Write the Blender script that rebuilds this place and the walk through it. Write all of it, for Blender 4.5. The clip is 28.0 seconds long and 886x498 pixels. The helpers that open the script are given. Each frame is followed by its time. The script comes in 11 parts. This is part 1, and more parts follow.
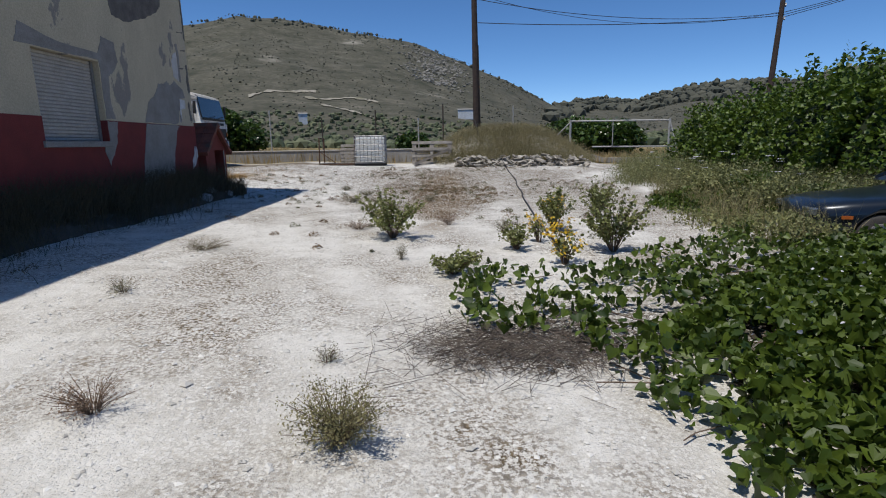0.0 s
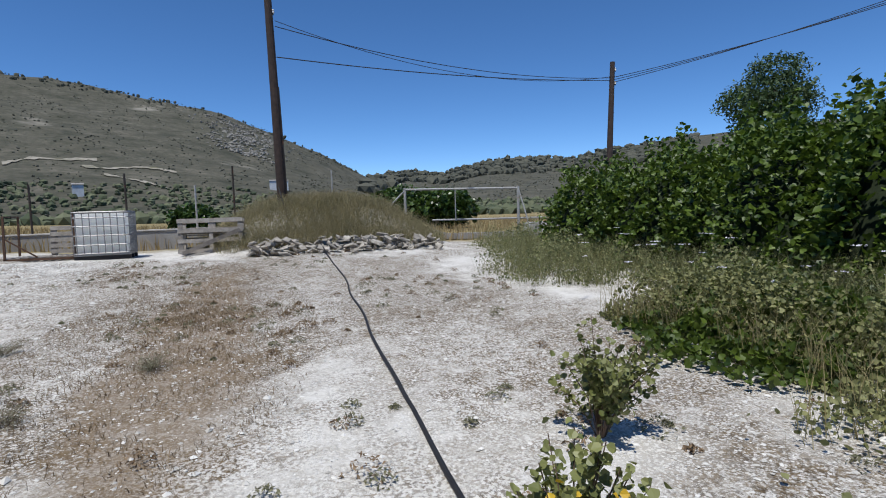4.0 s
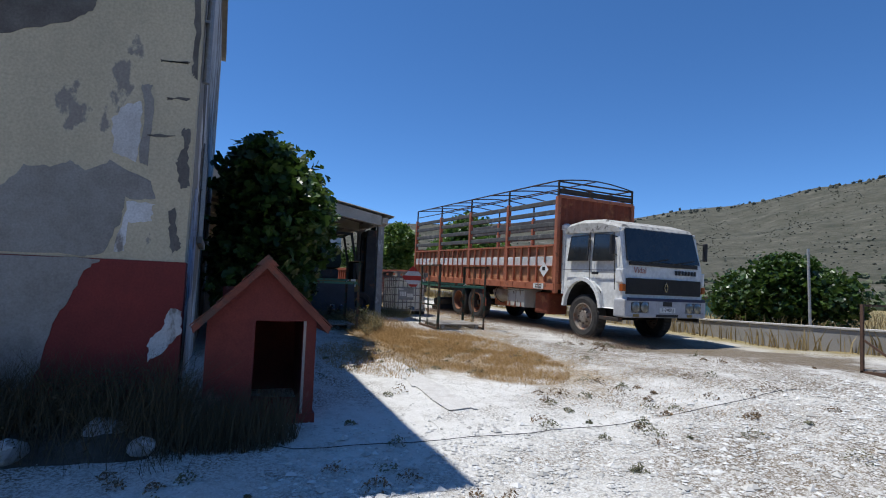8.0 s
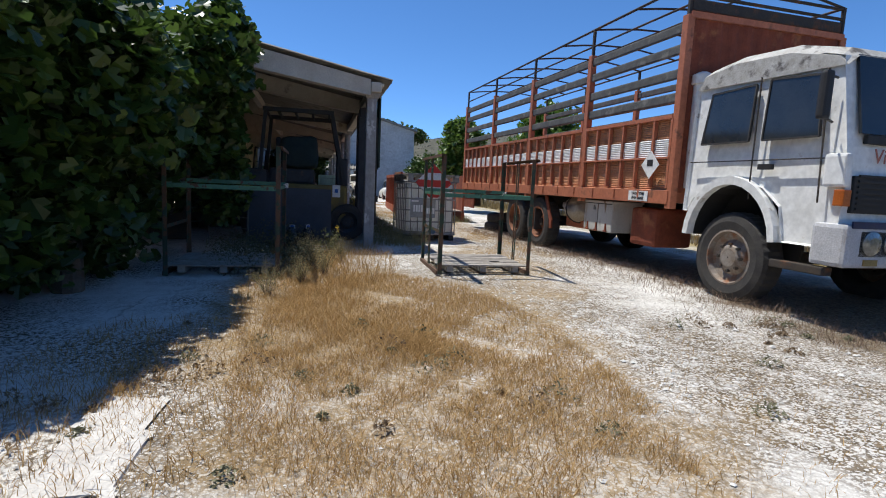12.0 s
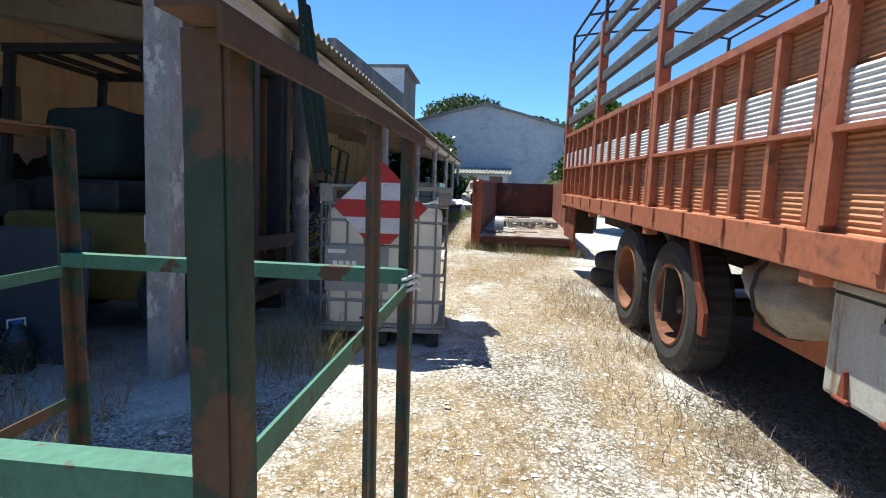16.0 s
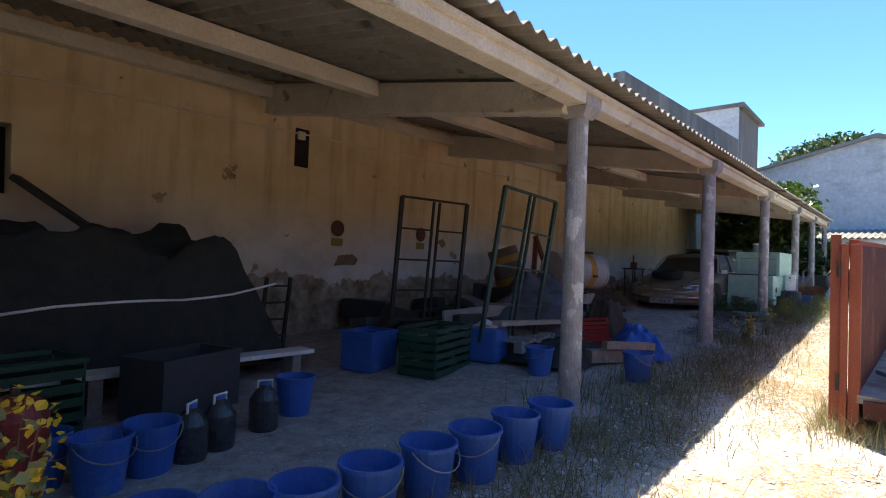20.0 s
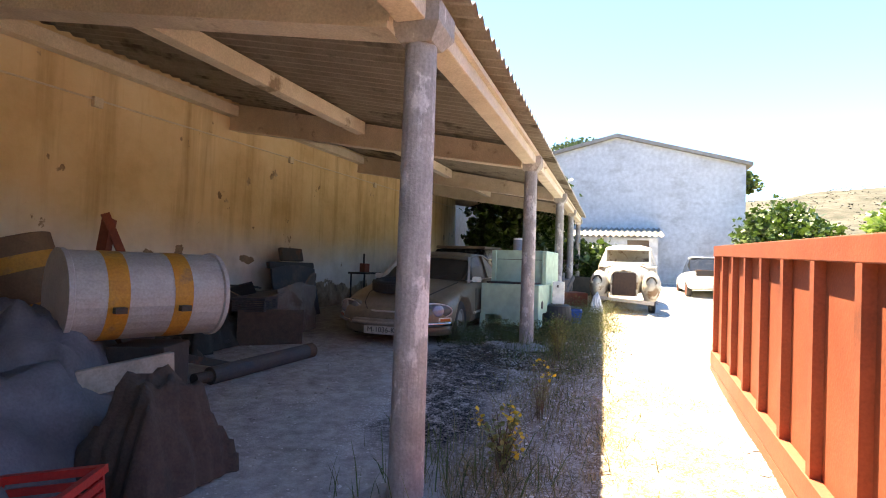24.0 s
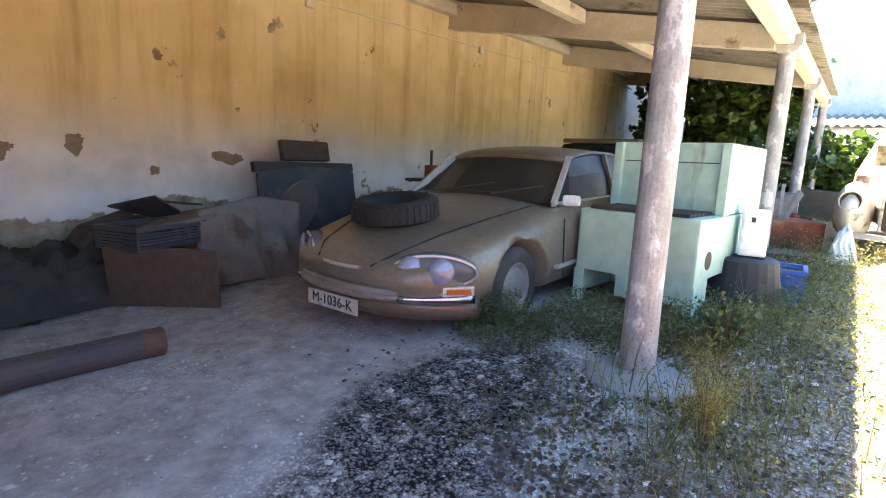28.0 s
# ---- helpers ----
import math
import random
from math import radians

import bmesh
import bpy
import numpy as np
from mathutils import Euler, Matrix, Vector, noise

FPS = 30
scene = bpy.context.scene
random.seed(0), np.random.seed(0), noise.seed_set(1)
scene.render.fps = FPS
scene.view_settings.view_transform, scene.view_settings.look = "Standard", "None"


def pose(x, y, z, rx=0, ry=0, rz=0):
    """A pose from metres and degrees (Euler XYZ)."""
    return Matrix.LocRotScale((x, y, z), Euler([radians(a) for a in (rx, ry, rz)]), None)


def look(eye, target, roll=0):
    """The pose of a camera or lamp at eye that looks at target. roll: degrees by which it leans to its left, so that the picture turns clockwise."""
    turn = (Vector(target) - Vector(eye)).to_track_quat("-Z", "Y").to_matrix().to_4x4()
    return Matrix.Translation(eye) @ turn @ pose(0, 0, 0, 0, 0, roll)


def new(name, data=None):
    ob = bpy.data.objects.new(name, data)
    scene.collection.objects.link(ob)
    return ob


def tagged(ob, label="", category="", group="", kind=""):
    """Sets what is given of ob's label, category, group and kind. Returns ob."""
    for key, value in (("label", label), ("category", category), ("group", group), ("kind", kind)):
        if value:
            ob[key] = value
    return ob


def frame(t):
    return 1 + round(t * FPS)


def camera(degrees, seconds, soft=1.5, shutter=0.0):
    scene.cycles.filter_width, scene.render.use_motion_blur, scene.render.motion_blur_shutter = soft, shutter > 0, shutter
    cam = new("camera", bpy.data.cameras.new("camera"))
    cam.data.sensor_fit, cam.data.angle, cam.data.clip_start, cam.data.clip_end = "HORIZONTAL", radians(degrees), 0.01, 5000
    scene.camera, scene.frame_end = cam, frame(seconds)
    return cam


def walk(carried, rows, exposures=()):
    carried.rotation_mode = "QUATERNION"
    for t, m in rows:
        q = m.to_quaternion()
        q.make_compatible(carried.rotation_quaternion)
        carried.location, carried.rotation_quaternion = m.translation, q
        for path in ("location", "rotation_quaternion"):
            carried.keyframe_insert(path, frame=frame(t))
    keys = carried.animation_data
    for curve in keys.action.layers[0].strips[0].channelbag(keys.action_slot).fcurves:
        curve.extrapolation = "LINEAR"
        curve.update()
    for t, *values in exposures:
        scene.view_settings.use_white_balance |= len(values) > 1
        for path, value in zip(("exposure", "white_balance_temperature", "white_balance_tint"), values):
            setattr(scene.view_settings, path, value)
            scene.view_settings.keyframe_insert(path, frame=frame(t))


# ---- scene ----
cam = camera(80.2, 28.0, soft=1.05)
METRES, EYE, TILT, LEAN, TURN = 41.0, 1.352, 0.0, 0.0, 0.7
ROWS = [
    (0.0, 0.0, 0.0, 0.0, -0.19, -11.31, 0.95),
    (0.5, -0.0001, 0.0183, -0.0001, -9.49, -11.49, 0.97),
    (1.0, 0.0004, 0.0376, 0.0006, -13.23, -15.01, 0.91),
    (1.5, 0.0028, 0.0572, 0.0014, -17.15, -9.32, 1.06),
    (2.0, 0.0044, 0.0777, 0.0018, -17.17, -9.03, 0.81),
    (2.5, 0.0069, 0.0965, 0.0011, -22.18, -11.56, 1.03),
    (4.5, 0.0182, 0.1651, 0.0036, -18.22, -2.88, 1.85),
    (5.0, 0.0192, 0.1849, 0.0034, -14.91, -4.63, 1.33),
    (5.5, 0.0166, 0.2048, 0.0042, -5.09, -5.52, 0.63),
    (6.0, 0.0119, 0.223, 0.0035, 9.43, -5.48, 0.06),
    (6.5, 0.0079, 0.2377, 0.0046, 29.77, -9.13, -0.48),
    (7.0, 0.0071, 0.2525, 0.0058, 40.76, -4.63, -1.03),
    (7.5, 0.0044, 0.2684, 0.0065, 55.39, 3.43, -1.29),
    (8.0, 0.001, 0.2844, 0.0057, 66.29, 4.99, -1.87),
    (8.5, -0.0048, 0.2997, 0.005, 72.43, -0.89, -2.17),
    (9.0, -0.0139, 0.3129, 0.0053, 72.36, -2.46, -2.22),
    (9.5, -0.0278, 0.3236, 0.0052, 78.51, -5.57, -2.55),
    (10.0, -0.0433, 0.3344, 0.0059, 81.3, -7.78, -2.31),
    (10.5, -0.0603, 0.345, 0.0062, 74.55, -5.88, -2.26),
    (11.0, -0.0779, 0.3532, 0.0069, 70.47, -8.58, -2.31),
    (11.5, -0.0965, 0.3612, 0.0083, 68.93, -9.45, -2.12),
    (12.0, -0.1187, 0.3678, 0.0079, 76.98, -4.86, -2.18),
    (12.5, -0.1402, 0.3774, 0.0124, 80.18, -1.42, -2.55),
    (14.5, -0.2114, 0.418, 0.0183, 87.38, 0.31, -1.63),
    (15.0, -0.2277, 0.4269, 0.0186, 94.32, -2.08, -1.99),
    (15.5, -0.246, 0.435, 0.0185, 95.75, -3.65, -2.42),
    (16.0, -0.2639, 0.4407, 0.019, 95.76, -5.08, -2.03),
    (16.5, -0.2841, 0.447, 0.0204, 96.55, -2.95, -1.51),
    (17.0, -0.3033, 0.4509, 0.0214, 102.68, -1.08, -1.67),
    (17.5, -0.322, 0.4535, 0.0218, 109.82, 1.32, -1.6),
    (18.0, -0.3409, 0.4534, 0.0227, 114.98, 1.63, -1.97),
    (18.5, -0.36, 0.4528, 0.0233, 117.93, 1.77, -2.0),
    (19.0, -0.3785, 0.4488, 0.0237, 118.23, 1.78, -2.4),
    (19.5, -0.3953, 0.4444, 0.0238, 123.47, 0.67, -2.17),
    (20.0, -0.4118, 0.4384, 0.0241, 130.94, 1.44, -2.28),
    (20.5, -0.429, 0.4337, 0.0246, 125.15, 1.66, -2.34),
    (21.0, -0.4463, 0.4287, 0.0257, 118.11, 1.89, -2.36),
    (21.5, -0.4645, 0.4241, 0.0262, 110.59, 2.29, -2.24),
    (22.0, -0.4827, 0.4195, 0.0267, 106.84, 2.66, -2.14),
    (22.5, -0.5003, 0.4175, 0.0275, 100.73, 0.95, -1.81),
    (24.5, -0.5651, 0.4111, 0.0298, 109.79, 1.54, -2.12),
    (25.0, -0.5811, 0.4116, 0.03, 111.02, 0.37, -2.17),
    (25.5, -0.5957, 0.4101, 0.0309, 116.95, 0.2, -2.4),
    (26.0, -0.6095, 0.4088, 0.0307, 125.95, -0.78, -2.78),
    (26.5, -0.6207, 0.4072, 0.0307, 131.54, -4.62, -3.09),
    (27.0, -0.6319, 0.4068, 0.0307, 127.36, -6.78, -2.7),
    (27.5, -0.6422, 0.4072, 0.0313, 127.57, -7.95, -2.43),
    (28.0, -0.6529, 0.4063, 0.0321, 128.35, -9.77, -2.56),
]
EXPOSURES = [(0.0, 0.0, 6350, 10), (2.5, 0.05, 6300, 10), (5.0, 0.22, 6050, 9), (8.0, 0.34, 6050, 9), (9.0, 0.5, 6150, 9), (11.0, 0.6, 6300, 9), (12.0, 0.6, 6300, 9), (15.0, 1.0, 6300, 3), (17.0, 1.32, 6300, 3), (18.0, 1.45, 6300, 3), (20.0, 1.95, 7000, 8), (22.0, 2.68, 8200, 16), (25.0, 3.05, 9000, 11), (26.0, 3.15, 9200, 9), (27.0, 3.85, 9200, 8), (28.0, 4.2, 9200, 8)]
walk(cam, [(t, pose(0, 0, EYE, TILT, LEAN, TURN) @ pose(METRES * x, METRES * y, METRES * z, 90 + pitch, roll, yaw)) for t, x, y, z, yaw, pitch, roll in ROWS], EXPOSURES)


# ---- world, sun ----
SUN_DIR = Vector((-0.25, -0.28, 1.0)).normalized()
w = bpy.data.worlds.new("sky")
scene.world = w
w.use_nodes = True
wn = w.node_tree.nodes
sky = wn.new("ShaderNodeTexSky")
sky.sky_type = "NISHITA"
sky.sun_disc = False
sky.sun_elevation = math.asin(SUN_DIR.z)
sky.sun_rotation = math.atan2(SUN_DIR.x, SUN_DIR.y)
sky.altitude = 1500
sky.air_density = 0.65
sky.dust_density = 0.0
sky.ozone_density = 4.0
wn["Background"].inputs["Strength"].default_value = 0.12
deep = wn.new("ShaderNodeHueSaturation")
deep.inputs["Saturation"].default_value = 1.15
deep.inputs["Value"].default_value = 1.10
w.node_tree.links.new(sky.outputs[0], deep.inputs["Color"])
w.node_tree.links.new(deep.outputs[0], wn["Background"].inputs["Color"])
sun = new("sun", bpy.data.lights.new("sun", "SUN"))
sun.data.energy = 3.8
sun.data.angle = radians(0.53)
sun.data.color = (1.0, 0.95, 0.87)
sun.matrix_world = look(SUN_DIR * 50, (0, 0, 0))


# ---- materials ----
MATS = {}


def mat(name, c1, c2=None, scale=6.0, rough=0.8, metal=0.0, bump=0.25, c3=None, s3=1.2, t3=0.6, soft3=0.12, fine=60.0, streak=1.0, spec=0.4, coat=0.0, trans=0.0, vary=0.0):
    """Two tones in a noise, a third tone in patches, fine grain and relief."""
    if name in MATS:
        return MATS[name]
    m = bpy.data.materials.new(name)
    m.use_nodes = True
    nt = m.node_tree
    N, L = nt.nodes, nt.links
    b = N["Principled BSDF"]
    geo = N.new("ShaderNodeNewGeometry")
    mp = N.new("ShaderNodeMapping")
    mp.inputs["Scale"].default_value = (1, 1, 1.0 / streak)
    L.new(geo.outputs["Position"], mp.inputs["Vector"])
    c2 = c2 or tuple(v * 0.75 for v in c1)
    n1 = N.new("ShaderNodeTexNoise")
    n1.inputs["Scale"].default_value, n1.inputs["Detail"].default_value, n1.inputs["Roughness"].default_value = scale, 6, 0.65
    L.new(mp.outputs[0], n1.inputs["Vector"])
    r1 = N.new("ShaderNodeValToRGB")
    r1.color_ramp.elements[0].position, r1.color_ramp.elements[1].position = 0.35, 0.65
    r1.color_ramp.elements[0].color, r1.color_ramp.elements[1].color = (*c2, 1), (*c1, 1)
    L.new(n1.outputs[0], r1.inputs[0])
    col = r1.outputs[0]
    if c3:
        n3 = N.new("ShaderNodeTexNoise")
        n3.inputs["Scale"].default_value, n3.inputs["Detail"].default_value, n3.inputs["Roughness"].default_value = s3, 8, 0.6
        L.new(mp.outputs[0], n3.inputs["Vector"])
        r3 = N.new("ShaderNodeValToRGB")
        r3.color_ramp.elements[0].position, r3.color_ramp.elements[1].position = t3 - soft3 / 2, t3 + soft3 / 2
        L.new(n3.outputs[0], r3.inputs[0])
        mx = N.new("ShaderNodeMix")
        mx.data_type = "RGBA"
        L.new(r3.outputs[0], mx.inputs["Factor"])
        L.new(col, mx.inputs["A"])
        mx.inputs["B"].default_value = (*c3, 1)
        col = mx.outputs["Result"]
    n2 = N.new("ShaderNodeTexNoise")
    n2.inputs["Scale"].default_value, n2.inputs["Detail"].default_value = fine, 4
    L.new(geo.outputs["Position"], n2.inputs["Vector"])
    mr = N.new("ShaderNodeMapRange")
    mr.inputs["From Min"].default_value, mr.inputs["From Max"].default_value = 0.25, 0.75
    mr.inputs["To Min"].default_value, mr.inputs["To Max"].default_value = 0.84, 1.14
    L.new(n2.outputs[0], mr.inputs[0])
    mm = N.new("ShaderNodeMix")
    mm.data_type, mm.blend_type = "RGBA", "MULTIPLY"
    mm.inputs["Factor"].default_value = 1.0
    L.new(col, mm.inputs["A"])
    L.new(mr.outputs[0], mm.inputs["B"])
    col = mm.outputs["Result"]
    if vary:
        oi = N.new("ShaderNodeObjectInfo")
        mv = N.new("ShaderNodeMapRange")
        mv.inputs["To Min"].default_value, mv.inputs["To Max"].default_value = 1 - vary, 1 + vary
        L.new(oi.outputs["Random"], mv.inputs[0])
        mz = N.new("ShaderNodeMix")
        mz.data_type, mz.blend_type = "RGBA", "MULTIPLY"
        mz.inputs["Factor"].default_value = 1.0
        L.new(col, mz.inputs["A"])
        L.new(mv.outputs[0], mz.inputs["B"])
        col = mz.outputs["Result"]
    L.new(col, b.inputs["Base Color"])
    b.inputs["Roughness"].default_value = rough
    b.inputs["Metallic"].default_value = metal
    b.inputs["Specular IOR Level"].default_value = spec
    b.inputs["Coat Weight"].default_value = coat
    b.inputs["Transmission Weight"].default_value = trans
    if bump:
        bp = N.new("ShaderNodeBump")
        bp.inputs["Strength"].default_value = bump
        bp.inputs["Distance"].default_value = 0.01
        L.new(n2.outputs[0], bp.inputs["Height"])
        L.new(bp.outputs[0], b.inputs["Normal"])
    MATS[name] = m
    return m


def leafmat(name, c1, c2, rough=0.45, through_light=0.35):
    """Leaves: each island its own tone, some light through the blade."""
    m = bpy.data.materials.new(name)
    m.use_nodes = True
    N, L = m.node_tree.nodes, m.node_tree.links
    b = N["Principled BSDF"]
    geo = N.new("ShaderNodeNewGeometry")
    r = N.new("ShaderNodeValToRGB")
    r.color_ramp.elements[0].color, r.color_ramp.elements[1].color = (*c1, 1), (*c2, 1)
    L.new(geo.outputs["Random Per Island"], r.inputs[0])
    L.new(r.outputs[0], b.inputs["Base Color"])
    b.inputs["Roughness"].default_value = rough
    tr = N.new("ShaderNodeBsdfTranslucent")
    L.new(r.outputs[0], tr.inputs["Color"])
    ms = N.new("ShaderNodeMixShader")
    ms.inputs[0].default_value = through_light
    L.new(b.outputs[0], ms.inputs[1])
    L.new(tr.outputs[0], ms.inputs[2])
    L.new(ms.outputs[0], N["Material Output"].inputs["Surface"])
    return m


# ---- small builders ----
def link(name, bm, material, parent=None, smooth=False):
    me = bpy.data.meshes.new(name)
    bm.to_mesh(me)
    bm.free()
    if material:
        me.materials.append(material)
    if smooth:
        me.polygons.foreach_set("use_smooth", [True] * len(me.polygons))
    ob = new(name, me)
    if parent:
        ob.parent = parent
    return ob


def part(name, bm, material, parent, label="", smooth=False):
    ob = link(name, bm, material, parent, smooth)
    if label:
        ob["label"] = label
    return ob


def thing(name, m, label, category, group="", kind=""):
    ob = new(name)
    ob.empty_display_size = 0.2
    ob.matrix_world = m
    return tagged(ob, label, category, group, kind)


def pydata(name, verts, faces, material, parent=None, smooth=False):
    me = bpy.data.meshes.new(name)
    me.from_pydata([tuple(v) for v in verts], [], [tuple(f) for f in faces])
    me.materials.append(material)
    if smooth:
        me.polygons.foreach_set("use_smooth", [True] * len(me.polygons))
    ob = new(name, me)
    if parent:
        ob.parent = parent
    return ob


def box(bm, x0, x1, y0, y1, z0, z1, bevel=0.0, m=None):
    vs = [bm.verts.new(Vector(p)) for p in ((x0, y0, z0), (x1, y0, z0), (x1, y1, z0), (x0, y1, z0), (x0, y0, z1), (x1, y0, z1), (x1, y1, z1), (x0, y1, z1))]
    fs = [bm.faces.new([vs[i] for i in f]) for f in ((3, 2, 1, 0), (4, 5, 6, 7), (0, 1, 5, 4), (1, 2, 6, 5), (2, 3, 7, 6), (3, 0, 4, 7))]
    if bevel:
        es = list({e for f in fs for e in f.edges})
        r = bmesh.ops.bevel(bm, geom=es, offset=bevel, segments=2, affect="EDGES", profile=0.6)
        vs = list({v for f in r["faces"] for v in f.verts})
    if m is not None:
        bmesh.ops.transform(bm, matrix=m, verts=[v for v in vs if v.is_valid])
    return bm


def B(*a, **k):
    return box(bmesh.new(), *a, **k)


def rod(bm, p0, p1, r0, r1=None, seg=8):
    p0, p1 = Vector(p0), Vector(p1)
    r1 = r0 if r1 is None else r1
    d = p1 - p0
    q = d.to_track_quat("Z", "Y")
    rings = []
    for p, r in ((p0, r0), (p1, r1)):
        rings.append([bm.verts.new(p + q @ Vector((r * math.cos(2 * math.pi * k / seg), r * math.sin(2 * math.pi * k / seg), 0))) for k in range(seg)])
    for k in range(seg):
        bm.faces.new((rings[0][k], rings[0][(k + 1) % seg], rings[1][(k + 1) % seg], rings[1][k]))
    bm.faces.new(rings[0][::-1])
    bm.faces.new(rings[1])
    return bm


def path_rod(bm, pts, r, seg=6):
    """One unbroken tube through the points."""
    pts = [Vector(p) for p in pts]
    rings, up = [], Vector((0.31, 0.17, 0.94)).normalized()
    for k, p in enumerate(pts):
        d = (pts[min(k + 1, len(pts) - 1)] - pts[max(k - 1, 0)])
        if d.length < 1e-6:
            d = pts[1] - pts[0]
        d.normalize()
        u = d.cross(up)
        if u.length < 0.05:
            u = d.cross(Vector((1, 0, 0)))
        u.normalize()
        v = d.cross(u)
        rings.append([bm.verts.new(p + u * (r * math.cos(2 * math.pi * q / seg)) + v * (r * math.sin(2 * math.pi * q / seg))) for q in range(seg)])
    for a, b in zip(rings, rings[1:]):
        for q in range(seg):
            bm.faces.new((a[q], a[(q + 1) % seg], b[(q + 1) % seg], b[q]))
    bm.faces.new(rings[0][::-1])
    bm.faces.new(rings[-1])
    bmesh.ops.recalc_face_normals(bm, faces=bm.faces[:])
    return bm


def bar(bm, p0, p1, w, h):
    """A straight bar of w x h section."""
    p0, p1 = Vector(p0), Vector(p1)
    d = p1 - p0
    q = d.to_track_quat("Z", "Y")
    c = [bm.verts.new(p + q @ Vector((sx * w / 2, sy * h / 2, 0))) for p in (p0, p1) for sx, sy in ((-1, -1), (1, -1), (1, 1), (-1, 1))]
    for f in ((3, 2, 1, 0), (4, 5, 6, 7), (0, 1, 5, 4), (1, 2, 6, 5), (2, 3, 7, 6), (3, 0, 4, 7)):
        bm.faces.new([c[i] for i in f])
    return bm


def lathe(bm, profile, seg=24, m=None, caps=True):
    """profile: (radius, height) pairs round z."""
    rings = []
    for r, z in profile:
        rings.append([bm.verts.new((r * math.cos(2 * math.pi * k / seg), r * math.sin(2 * math.pi * k / seg), z)) for k in range(seg)])
    for a, b in zip(rings, rings[1:]):
        for k in range(seg):
            bm.faces.new((a[k], a[(k + 1) % seg], b[(k + 1) % seg], b[k]))
    if caps:
        bm.faces.new(rings[0][::-1])
        bm.faces.new(rings[-1])
    if m is not None:
        bmesh.ops.transform(bm, matrix=m, verts=[v for r in rings for v in r])
    return bm


def loft(bm, sections, closed=True, cap=True):
    """sections: lists of points of equal length."""
    rings = [[bm.verts.new(p) for p in s] for s in sections]
    n = len(rings[0])
    for a, b in zip(rings, rings[1:]):
        for k in range(n if closed else n - 1):
            bm.faces.new((a[k], a[(k + 1) % n], b[(k + 1) % n], b[k]))
    if cap and closed:
        bm.faces.new(rings[0][::-1])
        bm.faces.new(rings[-1])
    bmesh.ops.recalc_face_normals(bm, faces=bm.faces[:])
    return bm


def prism(bm, pts, axis, a, b):
    """A flat outline (u, v) swept from a to b along x, y or z."""
    f = {"x": lambda u, v, s: (s, u, v), "y": lambda u, v, s: (u, s, v), "z": lambda u, v, s: (u, v, s)}[axis]
    loft(bm, [[f(u, v, a) for u, v in pts], [f(u, v, b) for u, v in pts]])
    return bm


def text(name, body, m, size, material, parent=None, depth=0.002):
    cu = bpy.data.curves.new(name, "FONT")
    cu.body, cu.size, cu.extrude = body, size, depth
    cu.align_x, cu.align_y = "CENTER", "CENTER"
    tmp = bpy.data.objects.new(name, cu)
    me = bpy.data.meshes.new_from_object(tmp)
    bpy.data.objects.remove(tmp)
    me.materials.append(material)
    ob = new(name, me)
    if parent:
        ob.parent = parent
    ob.matrix_local = m
    return ob


def sm(a, b, x):
    t = np.clip((x - a) / (b - a), 0, 1)
    return t * t * (3 - 2 * t)


# ---- the lie of the land ----
GX = [-70, -30, -28, -20.7, -15.3, -9.5, -7, -4.5, 0, 8]
GZ = [2.9, 1.5, 1.4, 1.12, 0.95, 0.66, 0.5, 0.33, 0.2, 0.12]
AZ = [-180, -75, -60, -45, -37, -33, -27.5, -24, -19, -15.5, -11.5, -6.3, -0.6, 4, 7.6, 13, 17, 21, 25, 27, 31, 38, 42, 46, 72, 77, 100, 180]
EL = [4, 6, 7, 6.5, 5.8, 4.9, 5.4, 5.1, 3.9, 4.4, 3.7, 6.4, 9, 10.5, 11.2, 12, 12.4, 12.6, 11.5, 11.1, 10.7, 9.5, 9.4, 8.6, 7.8, 7.2, 5, 4]
RD = [1200, 1000, 900, 1100, 1300, 1400, 1400, 1400, 1500, 1500, 760, 740, 720, 700, 700, 700, 700, 700, 720, 730, 750, 780, 800, 800, 650, 600, 900, 1200]


def wob(x, y, s, k=0.0):
    return (np.sin(x * s + 1.3 + k) * np.cos(y * s * 1.17 + 0.7 - k) + 0.5 * np.sin(x * s * 2.3 - y * s * 1.9 + 2.1 * k) + 0.28 * np.sin(x * s * 5.1 + y * s * 4.3 + k)) / 1.78


